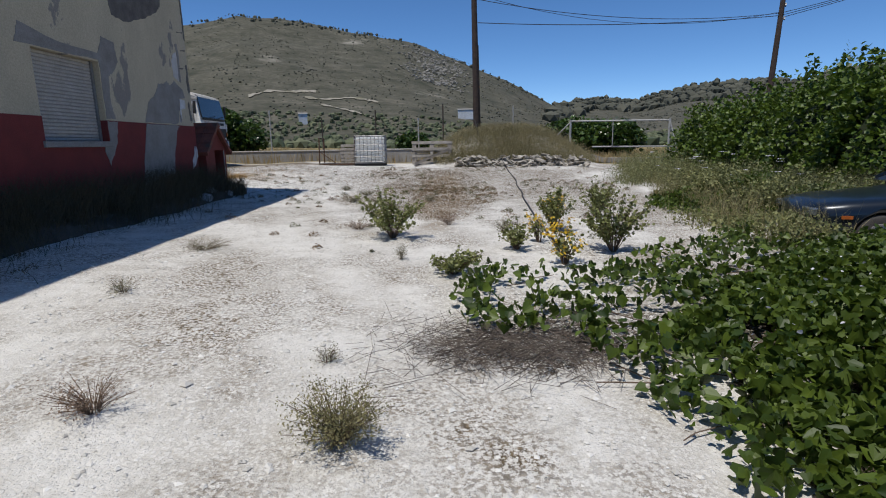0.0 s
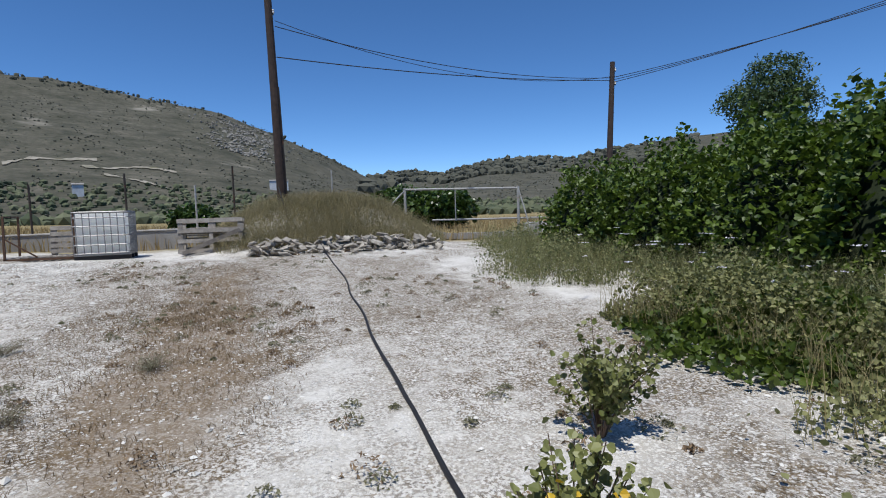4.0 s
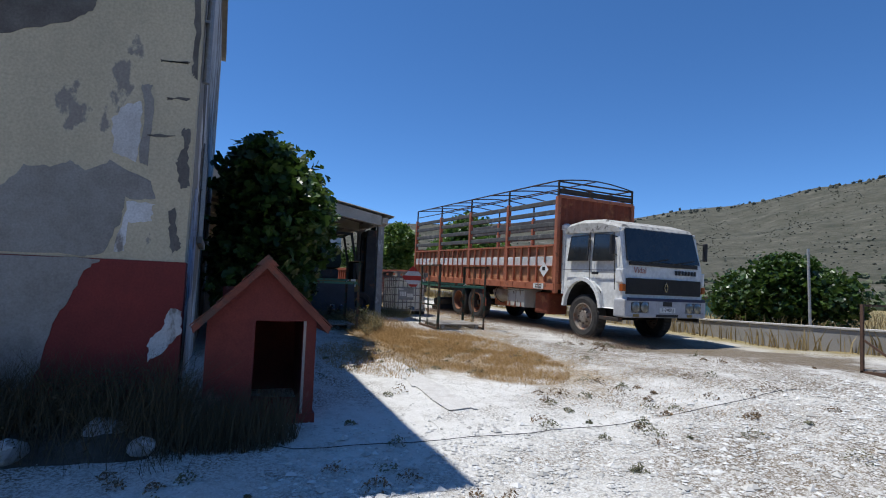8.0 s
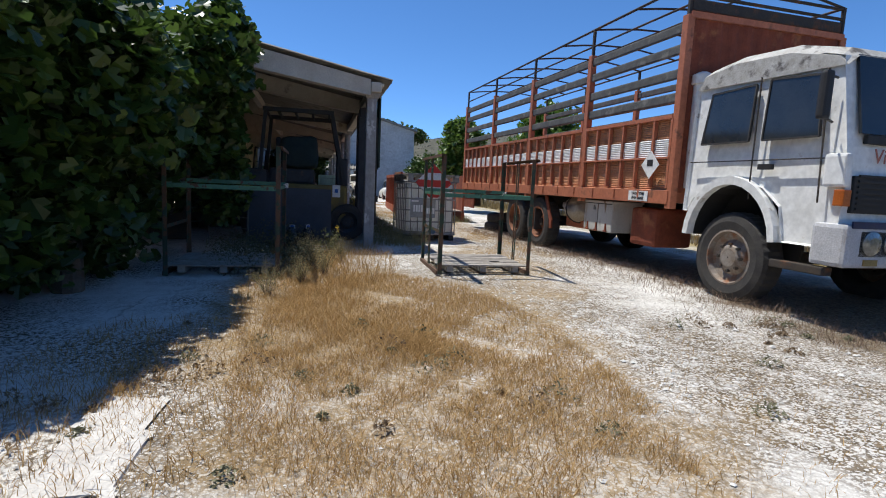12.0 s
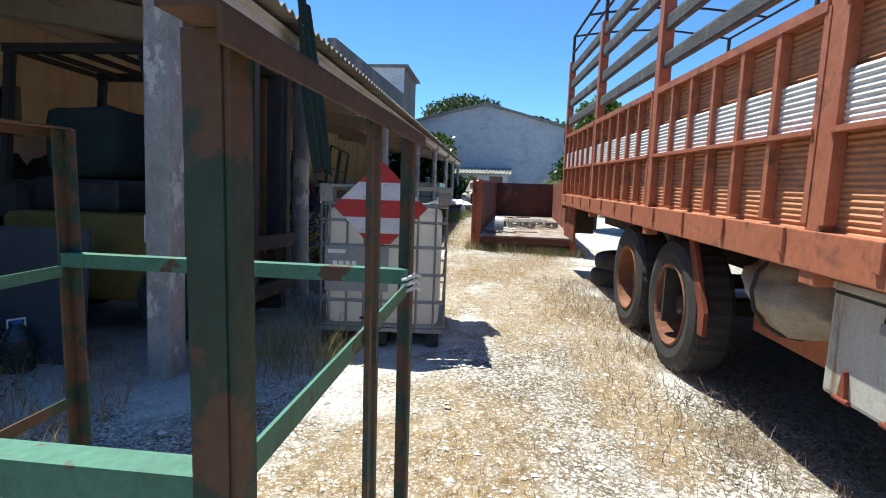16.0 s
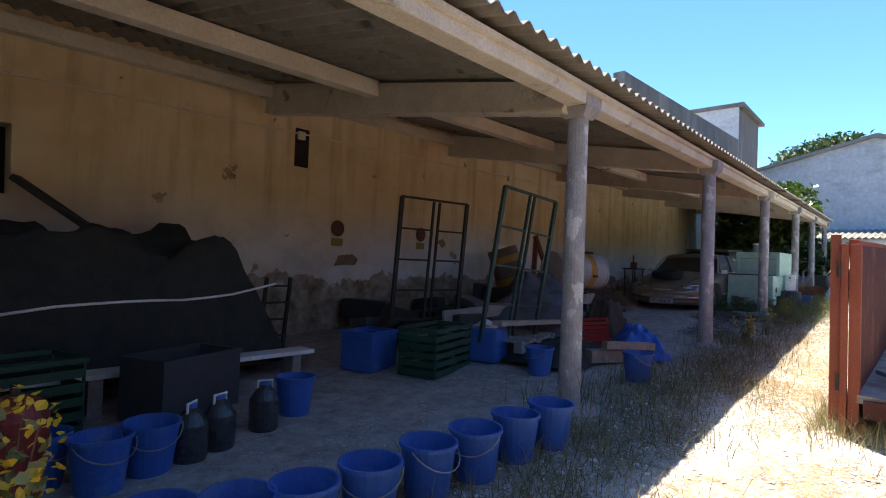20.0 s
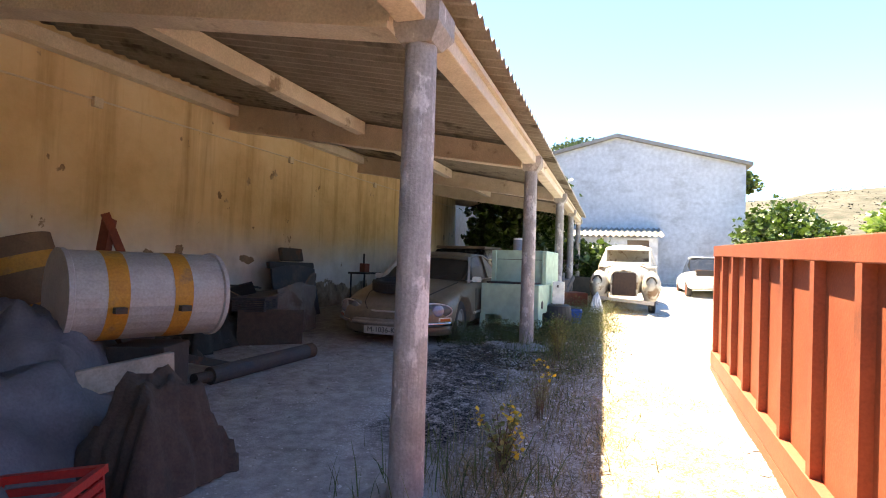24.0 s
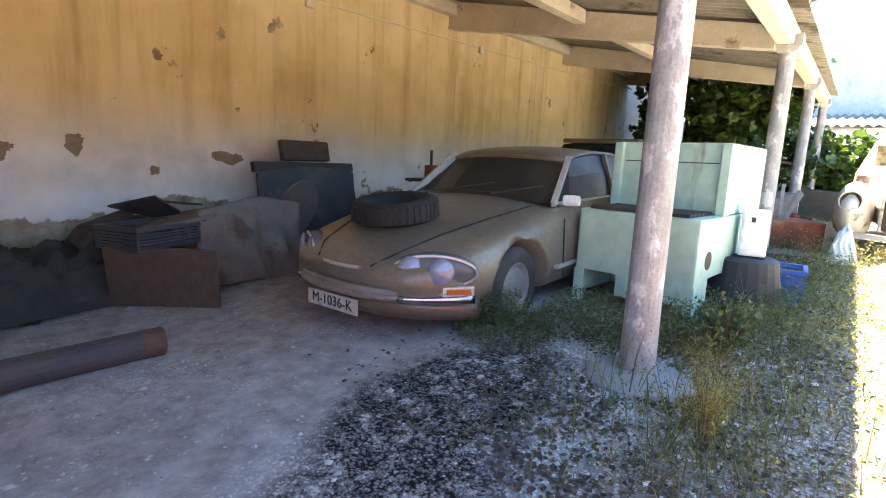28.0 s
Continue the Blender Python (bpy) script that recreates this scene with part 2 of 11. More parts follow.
def land(x, y):
    """Height of the ground, arrays or numbers."""
    x, y = np.asarray(x, float), np.asarray(y, float)
    a = np.interp(x, GX, GZ)
    wgt = np.clip(-x / 6, 0, 1)
    near = a * wgt + 0.0145 * np.clip(y, -5, 16) * (1 - wgt)
    near = near + 0.3 * sm(15, 20, y) * sm(-9, -5, x) * (1 - 0.6 * sm(3, 8, x))
    near = near - 0.06 * sm(17.6, 19.0, y) * sm(-12, -14.5, x)
    mound = 1.2 * np.exp(-(((x - 2.4) / 2.8) ** 4)) * sm(19.5, 22.0, y) * (1 - sm(25.5, 29, y))
    near = near + mound
    r = np.hypot(x, y - 10)
    near = near * (1 - sm(50, 160, r)) + 0.4 * sm(50, 160, r)
    az = np.degrees(np.arctan2(-x, y - 10))
    el, rd = np.interp(az, AZ, EL), np.interp(az, AZ, RD)
    top = rd * np.tan(np.radians(el))
    u = (r - 170) / (rd - 170)
    rise = np.where(u < 1, np.clip(u, 0, 1) ** 1.25, 1 - 0.35 * np.clip(u - 1, 0, 2))
    gul = 1 + 0.06 * wob(x, y, 0.018) * np.clip(u, 0, 1) * (1 - np.clip(u, 0, 1)) * 4
    rough = 0.02 * wob(x, y, 2.1) * (r < 60) + 1.2 * wob(x, y, 0.07) * np.clip(u, 0, 1)
    return near + top * rise * gul + rough


def gz(x, y):
    return float(land(x, y))


# ground sheet: fine in the yard, coarser towards the horizon
def axis(lo, hi, step, far, ratio):
    mid = np.arange(lo, hi + step / 2, step)
    out, d = [], step
    while sum(out) < far:
        d *= ratio
        out.append(d)
    c = np.cumsum(out)
    return np.concatenate([lo - c[::-1], mid, hi + c])


def ground_material():
    m = bpy.data.materials.new("pale_gravel")
    m.use_nodes = True
    N, L = m.node_tree.nodes, m.node_tree.links
    b = N["Principled BSDF"]
    geo = N.new("ShaderNodeNewGeometry")
    P = geo.outputs["Position"]

    def noise_tex(scale, detail=6, rough=0.6):
        n = N.new("ShaderNodeTexNoise")
        n.inputs["Scale"].default_value, n.inputs["Detail"].default_value, n.inputs["Roughness"].default_value = scale, detail, rough
        L.new(P, n.inputs["Vector"])
        return n.outputs[0]

    def ramp(fac, stops):
        r = N.new("ShaderNodeValToRGB")
        e = r.color_ramp.elements
        while len(e) < len(stops):
            e.new(0.5)
        for el, (p, c) in zip(e, stops):
            el.position = p
            el.color = (*c, 1) if len(c) == 3 else c
        L.new(fac, r.inputs[0])
        return r.outputs[0]

    def math_node(op, a, c=None, clamp=False):
        n = N.new("ShaderNodeMath")
        n.operation, n.use_clamp = op, clamp
        for i, v in enumerate((a, c)):
            if v is None:
                continue
            if isinstance(v, (int, float)):
                n.inputs[i].default_value = v
            else:
                L.new(v, n.inputs[i])
        return n.outputs[0]

    def mix(fac, a, c):
        n = N.new("ShaderNodeMix")
        n.data_type = "RGBA"
        L.new(fac, n.inputs["Factor"])
        for s, v in (("A", a), ("B", c)):
            if isinstance(v, tuple):
                n.inputs[s].default_value = (*v, 1)
            else:
                L.new(v, n.inputs[s])
        return n.outputs["Result"]

    sep = N.new("ShaderNodeSeparateXYZ")
    L.new(P, sep.inputs[0])
    X, Y = sep.outputs[0], sep.outputs[1]

    def between(v, a, c):
        n = N.new("ShaderNodeMapRange")
        n.interpolation_type = "SMOOTHSTEP"
        n.inputs["From Min"].default_value, n.inputs["From Max"].default_value = a, c
        L.new(v, n.inputs[0])
        return n.outputs[0]

    def spot(cx, cy, rx, ry, edge=0.35):
        """1 inside an uneven oval patch."""
        dx = math_node("DIVIDE", math_node("SUBTRACT", X, cx), rx)
        dy = math_node("DIVIDE", math_node("SUBTRACT", Y, cy), ry)
        d = math_node("ADD", math_node("MULTIPLY", dx, dx), math_node("MULTIPLY", dy, dy))
        d = math_node("ADD", d, math_node("MULTIPLY", math_node("SUBTRACT", NB, 0.5), 3.2))
        n = N.new("ShaderNodeMapRange")
        n.inputs["From Min"].default_value, n.inputs["From Max"].default_value = 1 + edge, 1 - edge
        L.new(d, n.inputs[0])
        return n.outputs[0]

    NB = noise_tex(1.1, 7, 0.62)
    # fine limestone chips
    vor = N.new("ShaderNodeTexVoronoi")
    vor.inputs["Scale"].default_value = 68
    L.new(P, vor.inputs["Vector"])
    chips = ramp(vor.outputs["Color"], [(0.08, (0.27, 0.245, 0.21)), (0.4, (0.55, 0.525, 0.48)), (0.95, (0.76, 0.735, 0.69))])
    pale = ramp(noise_tex(7, 10, 0.78), [(0.28, (0.47, 0.44, 0.39)), (0.45, (0.66, 0.635, 0.585)), (0.72, (0.78, 0.755, 0.71))])
    tone = N.new("ShaderNodeSeparateColor")
    L.new(vor.outputs["Color"], tone.inputs[0])

    def pebbles(dist_out, tone_out, small, large):
        """1 on a round pebble of a random size in each cell, 0 in the gaps."""
        size = math_node("ADD", math_node("MULTIPLY", tone_out, large - small), small)
        n = N.new("ShaderNodeMapRange")
        n.inputs["From Min"].default_value, n.inputs["From Max"].default_value = 0.05, -0.05
        L.new(math_node("SUBTRACT", dist_out, size), n.inputs[0])
        return n.outputs[0]

    vor2 = N.new("ShaderNodeTexVoronoi")
    vor2.inputs["Scale"].default_value = 33
    L.new(P, vor2.inputs["Vector"])
    tone2 = N.new("ShaderNodeSeparateColor")
    L.new(vor2.outputs["Color"], tone2.inputs[0])
    stone_fine = pebbles(vor.outputs["Distance"], tone.outputs[1], 0.12, 0.75)
    stone_big = pebbles(vor2.outputs["Distance"], tone2.outputs[1], -0.75, 0.60)
    stone = math_node("MAXIMUM", stone_fine, stone_big)
    gap = math_node("SUBTRACT", 1.0, stone)
    zone = math_node("ADD", math_node("MULTIPLY", between(X, -5.2, -2.6), 0.75), 0.25)
    base = mix(math_node("MULTIPLY", math_node("MULTIPLY", zone, stone_fine), ramp(noise_tex(0.9, 7, 0.65), [(0.42, (0, 0, 0)), (0.6, (1, 1, 1))])), pale, chips)
    warp = N.new("ShaderNodeVectorMath")
    warp.operation = "MULTIPLY_ADD"
    wn_ = N.new("ShaderNodeTexNoise")
    wn_.inputs["Scale"].default_value, wn_.inputs["Detail"].default_value = 1.6, 5
    L.new(P, wn_.inputs["Vector"])
    L.new(wn_.outputs["Color"], warp.inputs[0])
    warp.inputs[1].default_value = (0.9, 0.9, 0.0)
    L.new(P, warp.inputs[2])
    crk = N.new("ShaderNodeTexVoronoi")
    crk.feature = "DISTANCE_TO_EDGE"
    crk.inputs["Scale"].default_value = 0.85
    L.new(warp.outputs[0], crk.inputs["Vector"])
    crack = math_node("MULTIPLY", ramp(crk.outputs["Distance"], [(0.002, (1, 1, 1)), (0.009, (0, 0, 0))]), ramp(noise_tex(0.8, 4, 0.6), [(0.48, (0, 0, 0)), (0.60, (0.55, 0.55, 0.55))]))
    base = mix(math_node("MULTIPLY", crack, between(X, -1.5, -3.0)), base, (0.24, 0.205, 0.16))
    base = mix(math_node("MULTIPLY", math_node("MULTIPLY", zone, gap), ramp(noise_tex(1.3, 6, 0.6), [(0.44, (0, 0, 0)), (0.66, (0.55, 0.55, 0.55))])), base, (0.33, 0.29, 0.235))
    # brown dead matter between the chips
    litter = ramp(noise_tex(22, 8, 0.75), [(0.42, (0.085, 0.062, 0.038)), (0.6, (0.22, 0.165, 0.10))])
    coverage = math_node("MULTIPLY", ramp(noise_tex(0.7, 7, 0.65), [(0.44, (0, 0, 0)), (0.60, (1, 1, 1))]), ramp(noise_tex(38, 7, 0.75), [(0.47, (0, 0, 0)), (0.54, (1, 1, 1))]))
    base = mix(coverage, base, litter)
    speck = math_node("MULTIPLY", math_node("ADD", math_node("MULTIPLY", gap, 0.9), 0.1), ramp(noise_tex(6, 8, 0.75), [(0.36, (0.15, 0.15, 0.15)), (0.52, (1, 1, 1))]))
    for cx, cy, rx, ry in ((1.2, 15.4, 2.8, 4.2), (-0.7, 12.0, 1.6, 3.0), (-11.5, 16.6, 2.6, 1.9), (-6.6, 19.2, 3.4, 0.8), (-2.8, 17.6, 1.6, 0.9), (-24.0, 16.95, 2.4, 0.5), (3.0, 12.0, 1.6, 4.0), (-9.2, 17.3, 2.4, 0.8), (-7.4, 17.9, 2.0, 0.7), (-8.6, 14.3, 1.6, 0.5), (-13.8, 18.1, 2.2, 0.7), (-8.5, 20.6, 5.0, 1.3), (-15.5, 20.2, 5.0, 1.2), (-20.0, 18.2, 3.5, 0.9), (-25.0, 17.6, 3.0, 0.8), (-0.5, 17.4, 2.2, 1.6), (-2.6, 15.8, 1.4, 1.1)):
        base = mix(math_node("MULTIPLY", spot(cx, cy, rx, ry), math_node("MULTIPLY", speck, 0.9)), base, litter)
    # dead matter under the truck, laid on thick to paint its shadow as well
    base = mix(math_node("MULTIPLY", math_node("MAXIMUM", spot(-9.5, 21.0, 5.5, 1.5), spot(-16.0, 20.6, 5.0, 1.4)), 0.8), base, litter)
    # trodden brown band down the yard
    base = mix(math_node("MULTIPLY", spot(-0.15, 12.6, 0.65, 4.4), 0.62), base, (0.205, 0.145, 0.085))
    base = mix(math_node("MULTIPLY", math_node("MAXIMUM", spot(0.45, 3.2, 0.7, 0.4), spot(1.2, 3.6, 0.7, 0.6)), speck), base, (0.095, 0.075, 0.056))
    # leaf litter under the vines, darkened for the shade between their leaves
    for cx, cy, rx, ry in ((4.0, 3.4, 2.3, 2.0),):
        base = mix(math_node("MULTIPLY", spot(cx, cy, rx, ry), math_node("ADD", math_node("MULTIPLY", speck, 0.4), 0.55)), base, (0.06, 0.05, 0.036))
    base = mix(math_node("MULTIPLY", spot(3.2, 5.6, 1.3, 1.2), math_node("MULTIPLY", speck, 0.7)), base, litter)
    # straw ground where dry grass stands
    straw = ramp(noise_tex(14, 8, 0.7), [(0.35, (0.17, 0.115, 0.055)), (0.6, (0.36, 0.26, 0.14))])
    for cx, cy, rx, ry in ((-8.8, 15.8, 2.9, 1.4), (-10.6, 14.8, 2.2, 0.8), (-20.3, 18.7, 2.0, 0.7), (-16.2, 18.9, 2.4, 0.35), (-17.2, 18.1, 1.8, 0.5), (-19.6, 17.8, 1.4, 0.5), (-18.6, 17.2, 3.2, 0.5), (-26, 16.9, 3.0, 0.5), (-12.6, 17.6, 2.0, 0.7)):
        base = mix(math_node("MULTIPLY", spot(cx, cy, rx, ry), math_node("ADD", math_node("MULTIPLY", speck, 0.5), 0.42)), base, straw)
    # beaten grey earth under the shed roof
    inside = math_node("MULTIPLY", between(Y, 16.6, 15.6), between(X, -13.6, -14.6))
    inside = math_node("MULTIPLY", inside, between(Y, 10.0, 10.6))
    earth = ramp(noise_tex(7, 9, 0.72), [(0.3, (0.20, 0.185, 0.165)), (0.5, (0.34, 0.322, 0.298)), (0.7, (0.47, 0.452, 0.43))])
    earth = mix(ramp(vor.outputs["Color"], [(0.88, (0, 0, 0)), (0.93, (1, 1, 1))]), earth, (0.52, 0.50, 0.47))
    gravel = ramp(tone.outputs[0], [(0.1, (0.30, 0.285, 0.265)), (0.5, (0.50, 0.485, 0.46)), (0.9, (0.66, 0.645, 0.62))])
    loose = math_node("MAXIMUM", spot(-28.8, 15.25, 2.6, 0.75, 0.6), math_node("MULTIPLY", ramp(noise_tex(1.6, 6, 0.6), [(0.52, (0, 0, 0)), (0.66, (1, 1, 1))]), 0.7))
    earth = mix(math_node("MULTIPLY", loose, stone), earth, gravel)
    base = mix(inside, base, earth)
    # dark humus and dead grass along the drip line of the roof
    verge = math_node("MULTIPLY", math_node("MULTIPLY", between(Y, 15.35, 15.8), between(Y, 16.95, 16.35)), between(X, -15.6, -16.6))
    base = mix(math_node("MULTIPLY", verge, math_node("ADD", math_node("MULTIPLY", speck, 0.6), 0.25)), base, litter)
    # spilt oil in front of the car
    oil = math_node("MULTIPLY", math_node("MAXIMUM", spot(-29.0, 14.85, 0.85, 0.52, 0.5), math_node("MAXIMUM", spot(-28.0, 15.12, 0.85, 0.42, 0.5), spot(-26.7, 15.3, 0.8, 0.4, 0.5))), ramp(noise_tex(9, 10, 0.85), [(0.40, (0, 0, 0)), (0.50, (1, 1, 1))]))
    oil = math_node("MULTIPLY", oil, math_node("ADD", math_node("MULTIPLY", gap, 0.28), 0.72))
    base = mix(oil, base, (0.012, 0.011, 0.010))
    # scrub, meadow and hill land beyond the yard
    far = between(math_node("ADD", Y, math_node("MULTIPLY", NB, 3.0)), 23.3, 25.5)
    meadow = ramp(noise_tex(0.35, 8, 0.7), [(0.3, (0.16, 0.14, 0.06)), (0.5, (0.33, 0.26, 0.13)), (0.7, (0.24, 0.22, 0.09))])
    base = mix(far, base, meadow)
    dist = N.new("ShaderNodeVectorMath")
    dist.operation = "DISTANCE"
    L.new(P, dist.inputs[0])
    dist.inputs[1].default_value = (0, 10, 0)
    hill = ramp(noise_tex(0.05, 10, 0.72), [(0.34, (0.045, 0.047, 0.034)), (0.46, (0.088, 0.083, 0.062)), (0.58, (0.118, 0.109, 0.083)), (0.74, (0.20, 0.18, 0.145))])
    scrub = ramp(noise_tex(0.28, 6, 0.75), [(0.47, (0, 0, 0)), (0.56, (1, 1, 1))])
    hill = mix(math_node("MULTIPLY", scrub, 0.6), hill, (0.055, 0.060, 0.040))
    hill = mix(ramp(noise_tex(0.013, 8, 0.62), [(0.64, (0, 0, 0)), (0.74, (1, 1, 1))]), hill, (0.27, 0.25, 0.205))
    base = mix(between(dist.outputs["Value"], 70, 150), base, hill)
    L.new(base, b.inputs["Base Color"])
    b.inputs["Roughness"].default_value = 0.95
    b.inputs["Specular IOR Level"].default_value = 0.15
    bp = N.new("ShaderNodeBump")
    bp.inputs["Strength"].default_value = 0.6
    bp.inputs["Distance"].default_value = 0.03
    hsum = math_node("ADD", math_node("MULTIPLY", stone, 0.55), noise_tex(18, 8, 0.7))
    L.new(hsum, bp.inputs["Height"])
    L.new(bp.outputs[0], b.inputs["Normal"])
    return m


GX_AX = axis(-44.0, 9.0, 0.25, 1900, 1.05)
GY_AX = axis(-3.0, 27.0, 0.25, 1900, 1.05)
xx, yy = np.meshgrid(GX_AX, GY_AX)
zz = land(xx, yy)
nx, ny = len(GX_AX), len(GY_AX)
gv = np.stack([xx.ravel(), yy.ravel(), zz.ravel()], 1)
ii = np.arange(nx * ny).reshape(ny, nx)
gf = np.stack([ii[:-1, :-1].ravel(), ii[:-1, 1:].ravel(), ii[1:, 1:].ravel(), ii[1:, :-1].ravel()], 1)
ground = pydata("ground", gv.tolist(), gf.tolist(), ground_material(), smooth=True)
tagged(ground, "pale limestone gravel yard running out to scrubby hills", "ground", kind="structure")

# ---- common materials ----
cream = mat("cream_render", (0.55, 0.48, 0.34), (0.47, 0.41, 0.29), 2.2, 0.92, bump=0.35, c3=(0.27, 0.245, 0.215), s3=1.1, t3=0.60, soft3=0.012, fine=45, streak=1.8)
redband = mat("oxblood_paint", (0.20, 0.035, 0.030), (0.155, 0.03, 0.026), 3.0, 0.85, bump=0.3, c3=(0.34, 0.30, 0.27), s3=0.8, t3=0.67, soft3=0.02)
limewash = mat("flaking_limewash", (0.66, 0.66, 0.66), (0.46, 0.445, 0.42), 2.6, 0.92, bump=0.4, c3=(0.25, 0.225, 0.20), s3=1.4, t3=0.515, soft3=0.025, streak=2.2)
render_dark = mat("dark_scratch_coat", (0.17, 0.155, 0.14), (0.11, 0.10, 0.09), 5.0, 0.95, bump=0.5)
render_grey = mat("bare_grey_render", (0.30, 0.285, 0.265), (0.23, 0.215, 0.195), 4.0, 0.95, bump=0.5)
concrete = mat("weathered_concrete", (0.40, 0.385, 0.365), (0.27, 0.26, 0.245), 9.0, 0.92, bump=0.5, c3=(0.56, 0.545, 0.52), s3=4.5, t3=0.585, soft3=0.03, streak=1.6)
beam_paint = mat("whitewashed_beam", (0.66, 0.61, 0.52), (0.55, 0.50, 0.41), 3.0, 0.9, bump=0.3, c3=(0.28, 0.23, 0.17), s3=2.5, t3=0.66, soft3=0.08)
asbestos = mat("grey_corrugated_sheet", (0.32, 0.30, 0.26), (0.24, 0.22, 0.185), 3.0, 0.95, bump=0.4, c3=(0.10, 0.09, 0.07), s3=1.5, t3=0.6, soft3=0.1)
far_white = mat("far_whitewashed_wall", (0.60, 0.62, 0.64), (0.51, 0.53, 0.55), 0.8, 0.92, bump=0.35, c3=(0.43, 0.44, 0.45), s3=0.7, t3=0.60, soft3=0.14, streak=0.5, fine=6)
# weathered render with the shaded side's darkness put into its tone
shaded_render = mat("shaded_weathered_render", (0.19, 0.18, 0.17), (0.13, 0.125, 0.12), 1.5, 0.95, bump=0.4, c3=(0.26, 0.25, 0.235), s3=0.8, t3=0.6, soft3=0.15, streak=3.0)
rust = mat("rusty_red_steel", (0.24, 0.060, 0.028), (0.15, 0.038, 0.02), 5.0, 0.8, 0.0, 0.35, c3=(0.33, 0.13, 0.055), s3=2.2, t3=0.6, soft3=0.1)
orange = mat("faded_orange_truck_paint", (0.47, 0.165, 0.085), (0.37, 0.125, 0.065), 5.0, 0.6, bump=0.2, c3=(0.20, 0.085, 0.05), s3=5.0, t3=0.62, soft3=0.1, fine=25)
orange_side = mat("orange_ribbed_side", (0.60, 0.29, 0.145), (0.50, 0.225, 0.105), 4.0, 0.6, bump=0.1, c3=(0.33, 0.15, 0.08), s3=2.5, t3=0.62, soft3=0.16, fine=25)
white_paint = mat("chalky_white_paint", (0.80, 0.80, 0.775), (0.69, 0.685, 0.65), 3.0, 0.5, bump=0.05, c3=(0.34, 0.28, 0.21), s3=5.0, t3=0.68, soft3=0.08, coat=0.1, fine=14)
black_rubber = mat("dusty_black_rubber", (0.035, 0.033, 0.032), (0.055, 0.05, 0.045), 8.0, 0.85, bump=0.3)
dark_steel = mat("dark_grimy_steel", (0.045, 0.042, 0.04), (0.07, 0.055, 0.042), 7.0, 0.7, 0.3, 0.3, c3=(0.16, 0.07, 0.035), s3=5, t3=0.62)
galv = mat("galvanised_steel", (0.34, 0.34, 0.34), (0.26, 0.255, 0.25), 9.0, 0.5, 0.55, 0.15)
green_steel = mat("flaking_green_steel", (0.035, 0.068, 0.045), (0.024, 0.045, 0.031), 6.0, 0.65, bump=0.3, c3=(0.10, 0.055, 0.032), s3=8.0, t3=0.50, soft3=0.05)
grey_wood = mat("sun_bleached_wood", (0.36, 0.33, 0.29), (0.24, 0.215, 0.185), 9.0, 0.9, bump=0.4, vary=0.22)
plastic_white = mat("milky_plastic", (0.80, 0.80, 0.78), (0.70, 0.695, 0.67), 3.0, 0.45, bump=0.05, c3=(0.42, 0.39, 0.33), s3=3.0, t3=0.66)
tote_plastic = mat("translucent_white_plastic", (0.88, 0.88, 0.86), (0.82, 0.82, 0.79), 3.0, 0.4, bump=0.05, c3=(0.70, 0.68, 0.63), s3=3.0, t3=0.70, fine=240)
tn_ = tote_plastic.node_tree
tr_ = tn_.nodes.new("ShaderNodeBsdfTranslucent")
tr_.inputs["Color"].default_value = (0.96, 0.96, 0.94, 1)
mx_ = tn_.nodes.new("ShaderNodeMixShader")
mx_.inputs[0].default_value = 0.68
tn_.links.new(tn_.nodes["Principled BSDF"].outputs[0], mx_.inputs[1])
tn_.links.new(tr_.outputs[0], mx_.inputs[2])
tn_.links.new(mx_.outputs[0], tn_.nodes["Material Output"].inputs["Surface"])
glass_dark = mat("dark_dusty_glass", (0.016, 0.019, 0.022), (0.028, 0.03, 0.03), 3.0, 0.10, bump=0.0, spec=0.6)
chrome = mat("dull_chrome", (0.62, 0.62, 0.62), (0.45, 0.44, 0.43), 8.0, 0.22, 1.0, 0.03)
black_paint = mat("matt_black", (0.02, 0.02, 0.021), (0.03, 0.029, 0.028), 6.0, 0.6, bump=0.1)
# near-black for openings and hollows, their shade put into the colour
shadow_dark = mat("interior_shade", (0.015, 0.014, 0.013), (0.022, 0.02, 0.018), 4.0, 0.95)


def slab_with_holes(bm, u0, u1, v0, v1, holes, put):
    """A wall face grid with rectangular holes; put(u, v, side) gives the point. Solid with thickness."""
    us = sorted({u0, u1, *[h[0] for h in holes], *[h[1] for h in holes]})
    vs = sorted({v0, v1, *[h[2] for h in holes], *[h[3] for h in holes]})
    inside = lambda a, b: any(h[0] <= a <= h[1] and h[2] <= b <= h[3] for h in holes)
    for i in range(len(us) - 1):
        for j in range(len(vs) - 1):
            a, b = (us[i] + us[i + 1]) / 2, (vs[j] + vs[j + 1]) / 2
            if inside(a, b):
                continue
            c = [bm.verts.new(put(u, v, s)) for s in (0, 1) for u, v in ((us[i], vs[j]), (us[i + 1], vs[j]), (us[i + 1], vs[j + 1]), (us[i], vs[j + 1]))]
            for f in ((3, 2, 1, 0), (4, 5, 6, 7), (0, 1, 5, 4), (1, 2, 6, 5), (2, 3, 7, 6), (3, 0, 4, 7)):
                bm.faces.new([c[k] for k in f])
    bmesh.ops.remove_doubles(bm, verts=bm.verts[:], dist=0.0005)
    bmesh.ops.recalc_face_normals(bm, faces=bm.faces[:])
    return bm


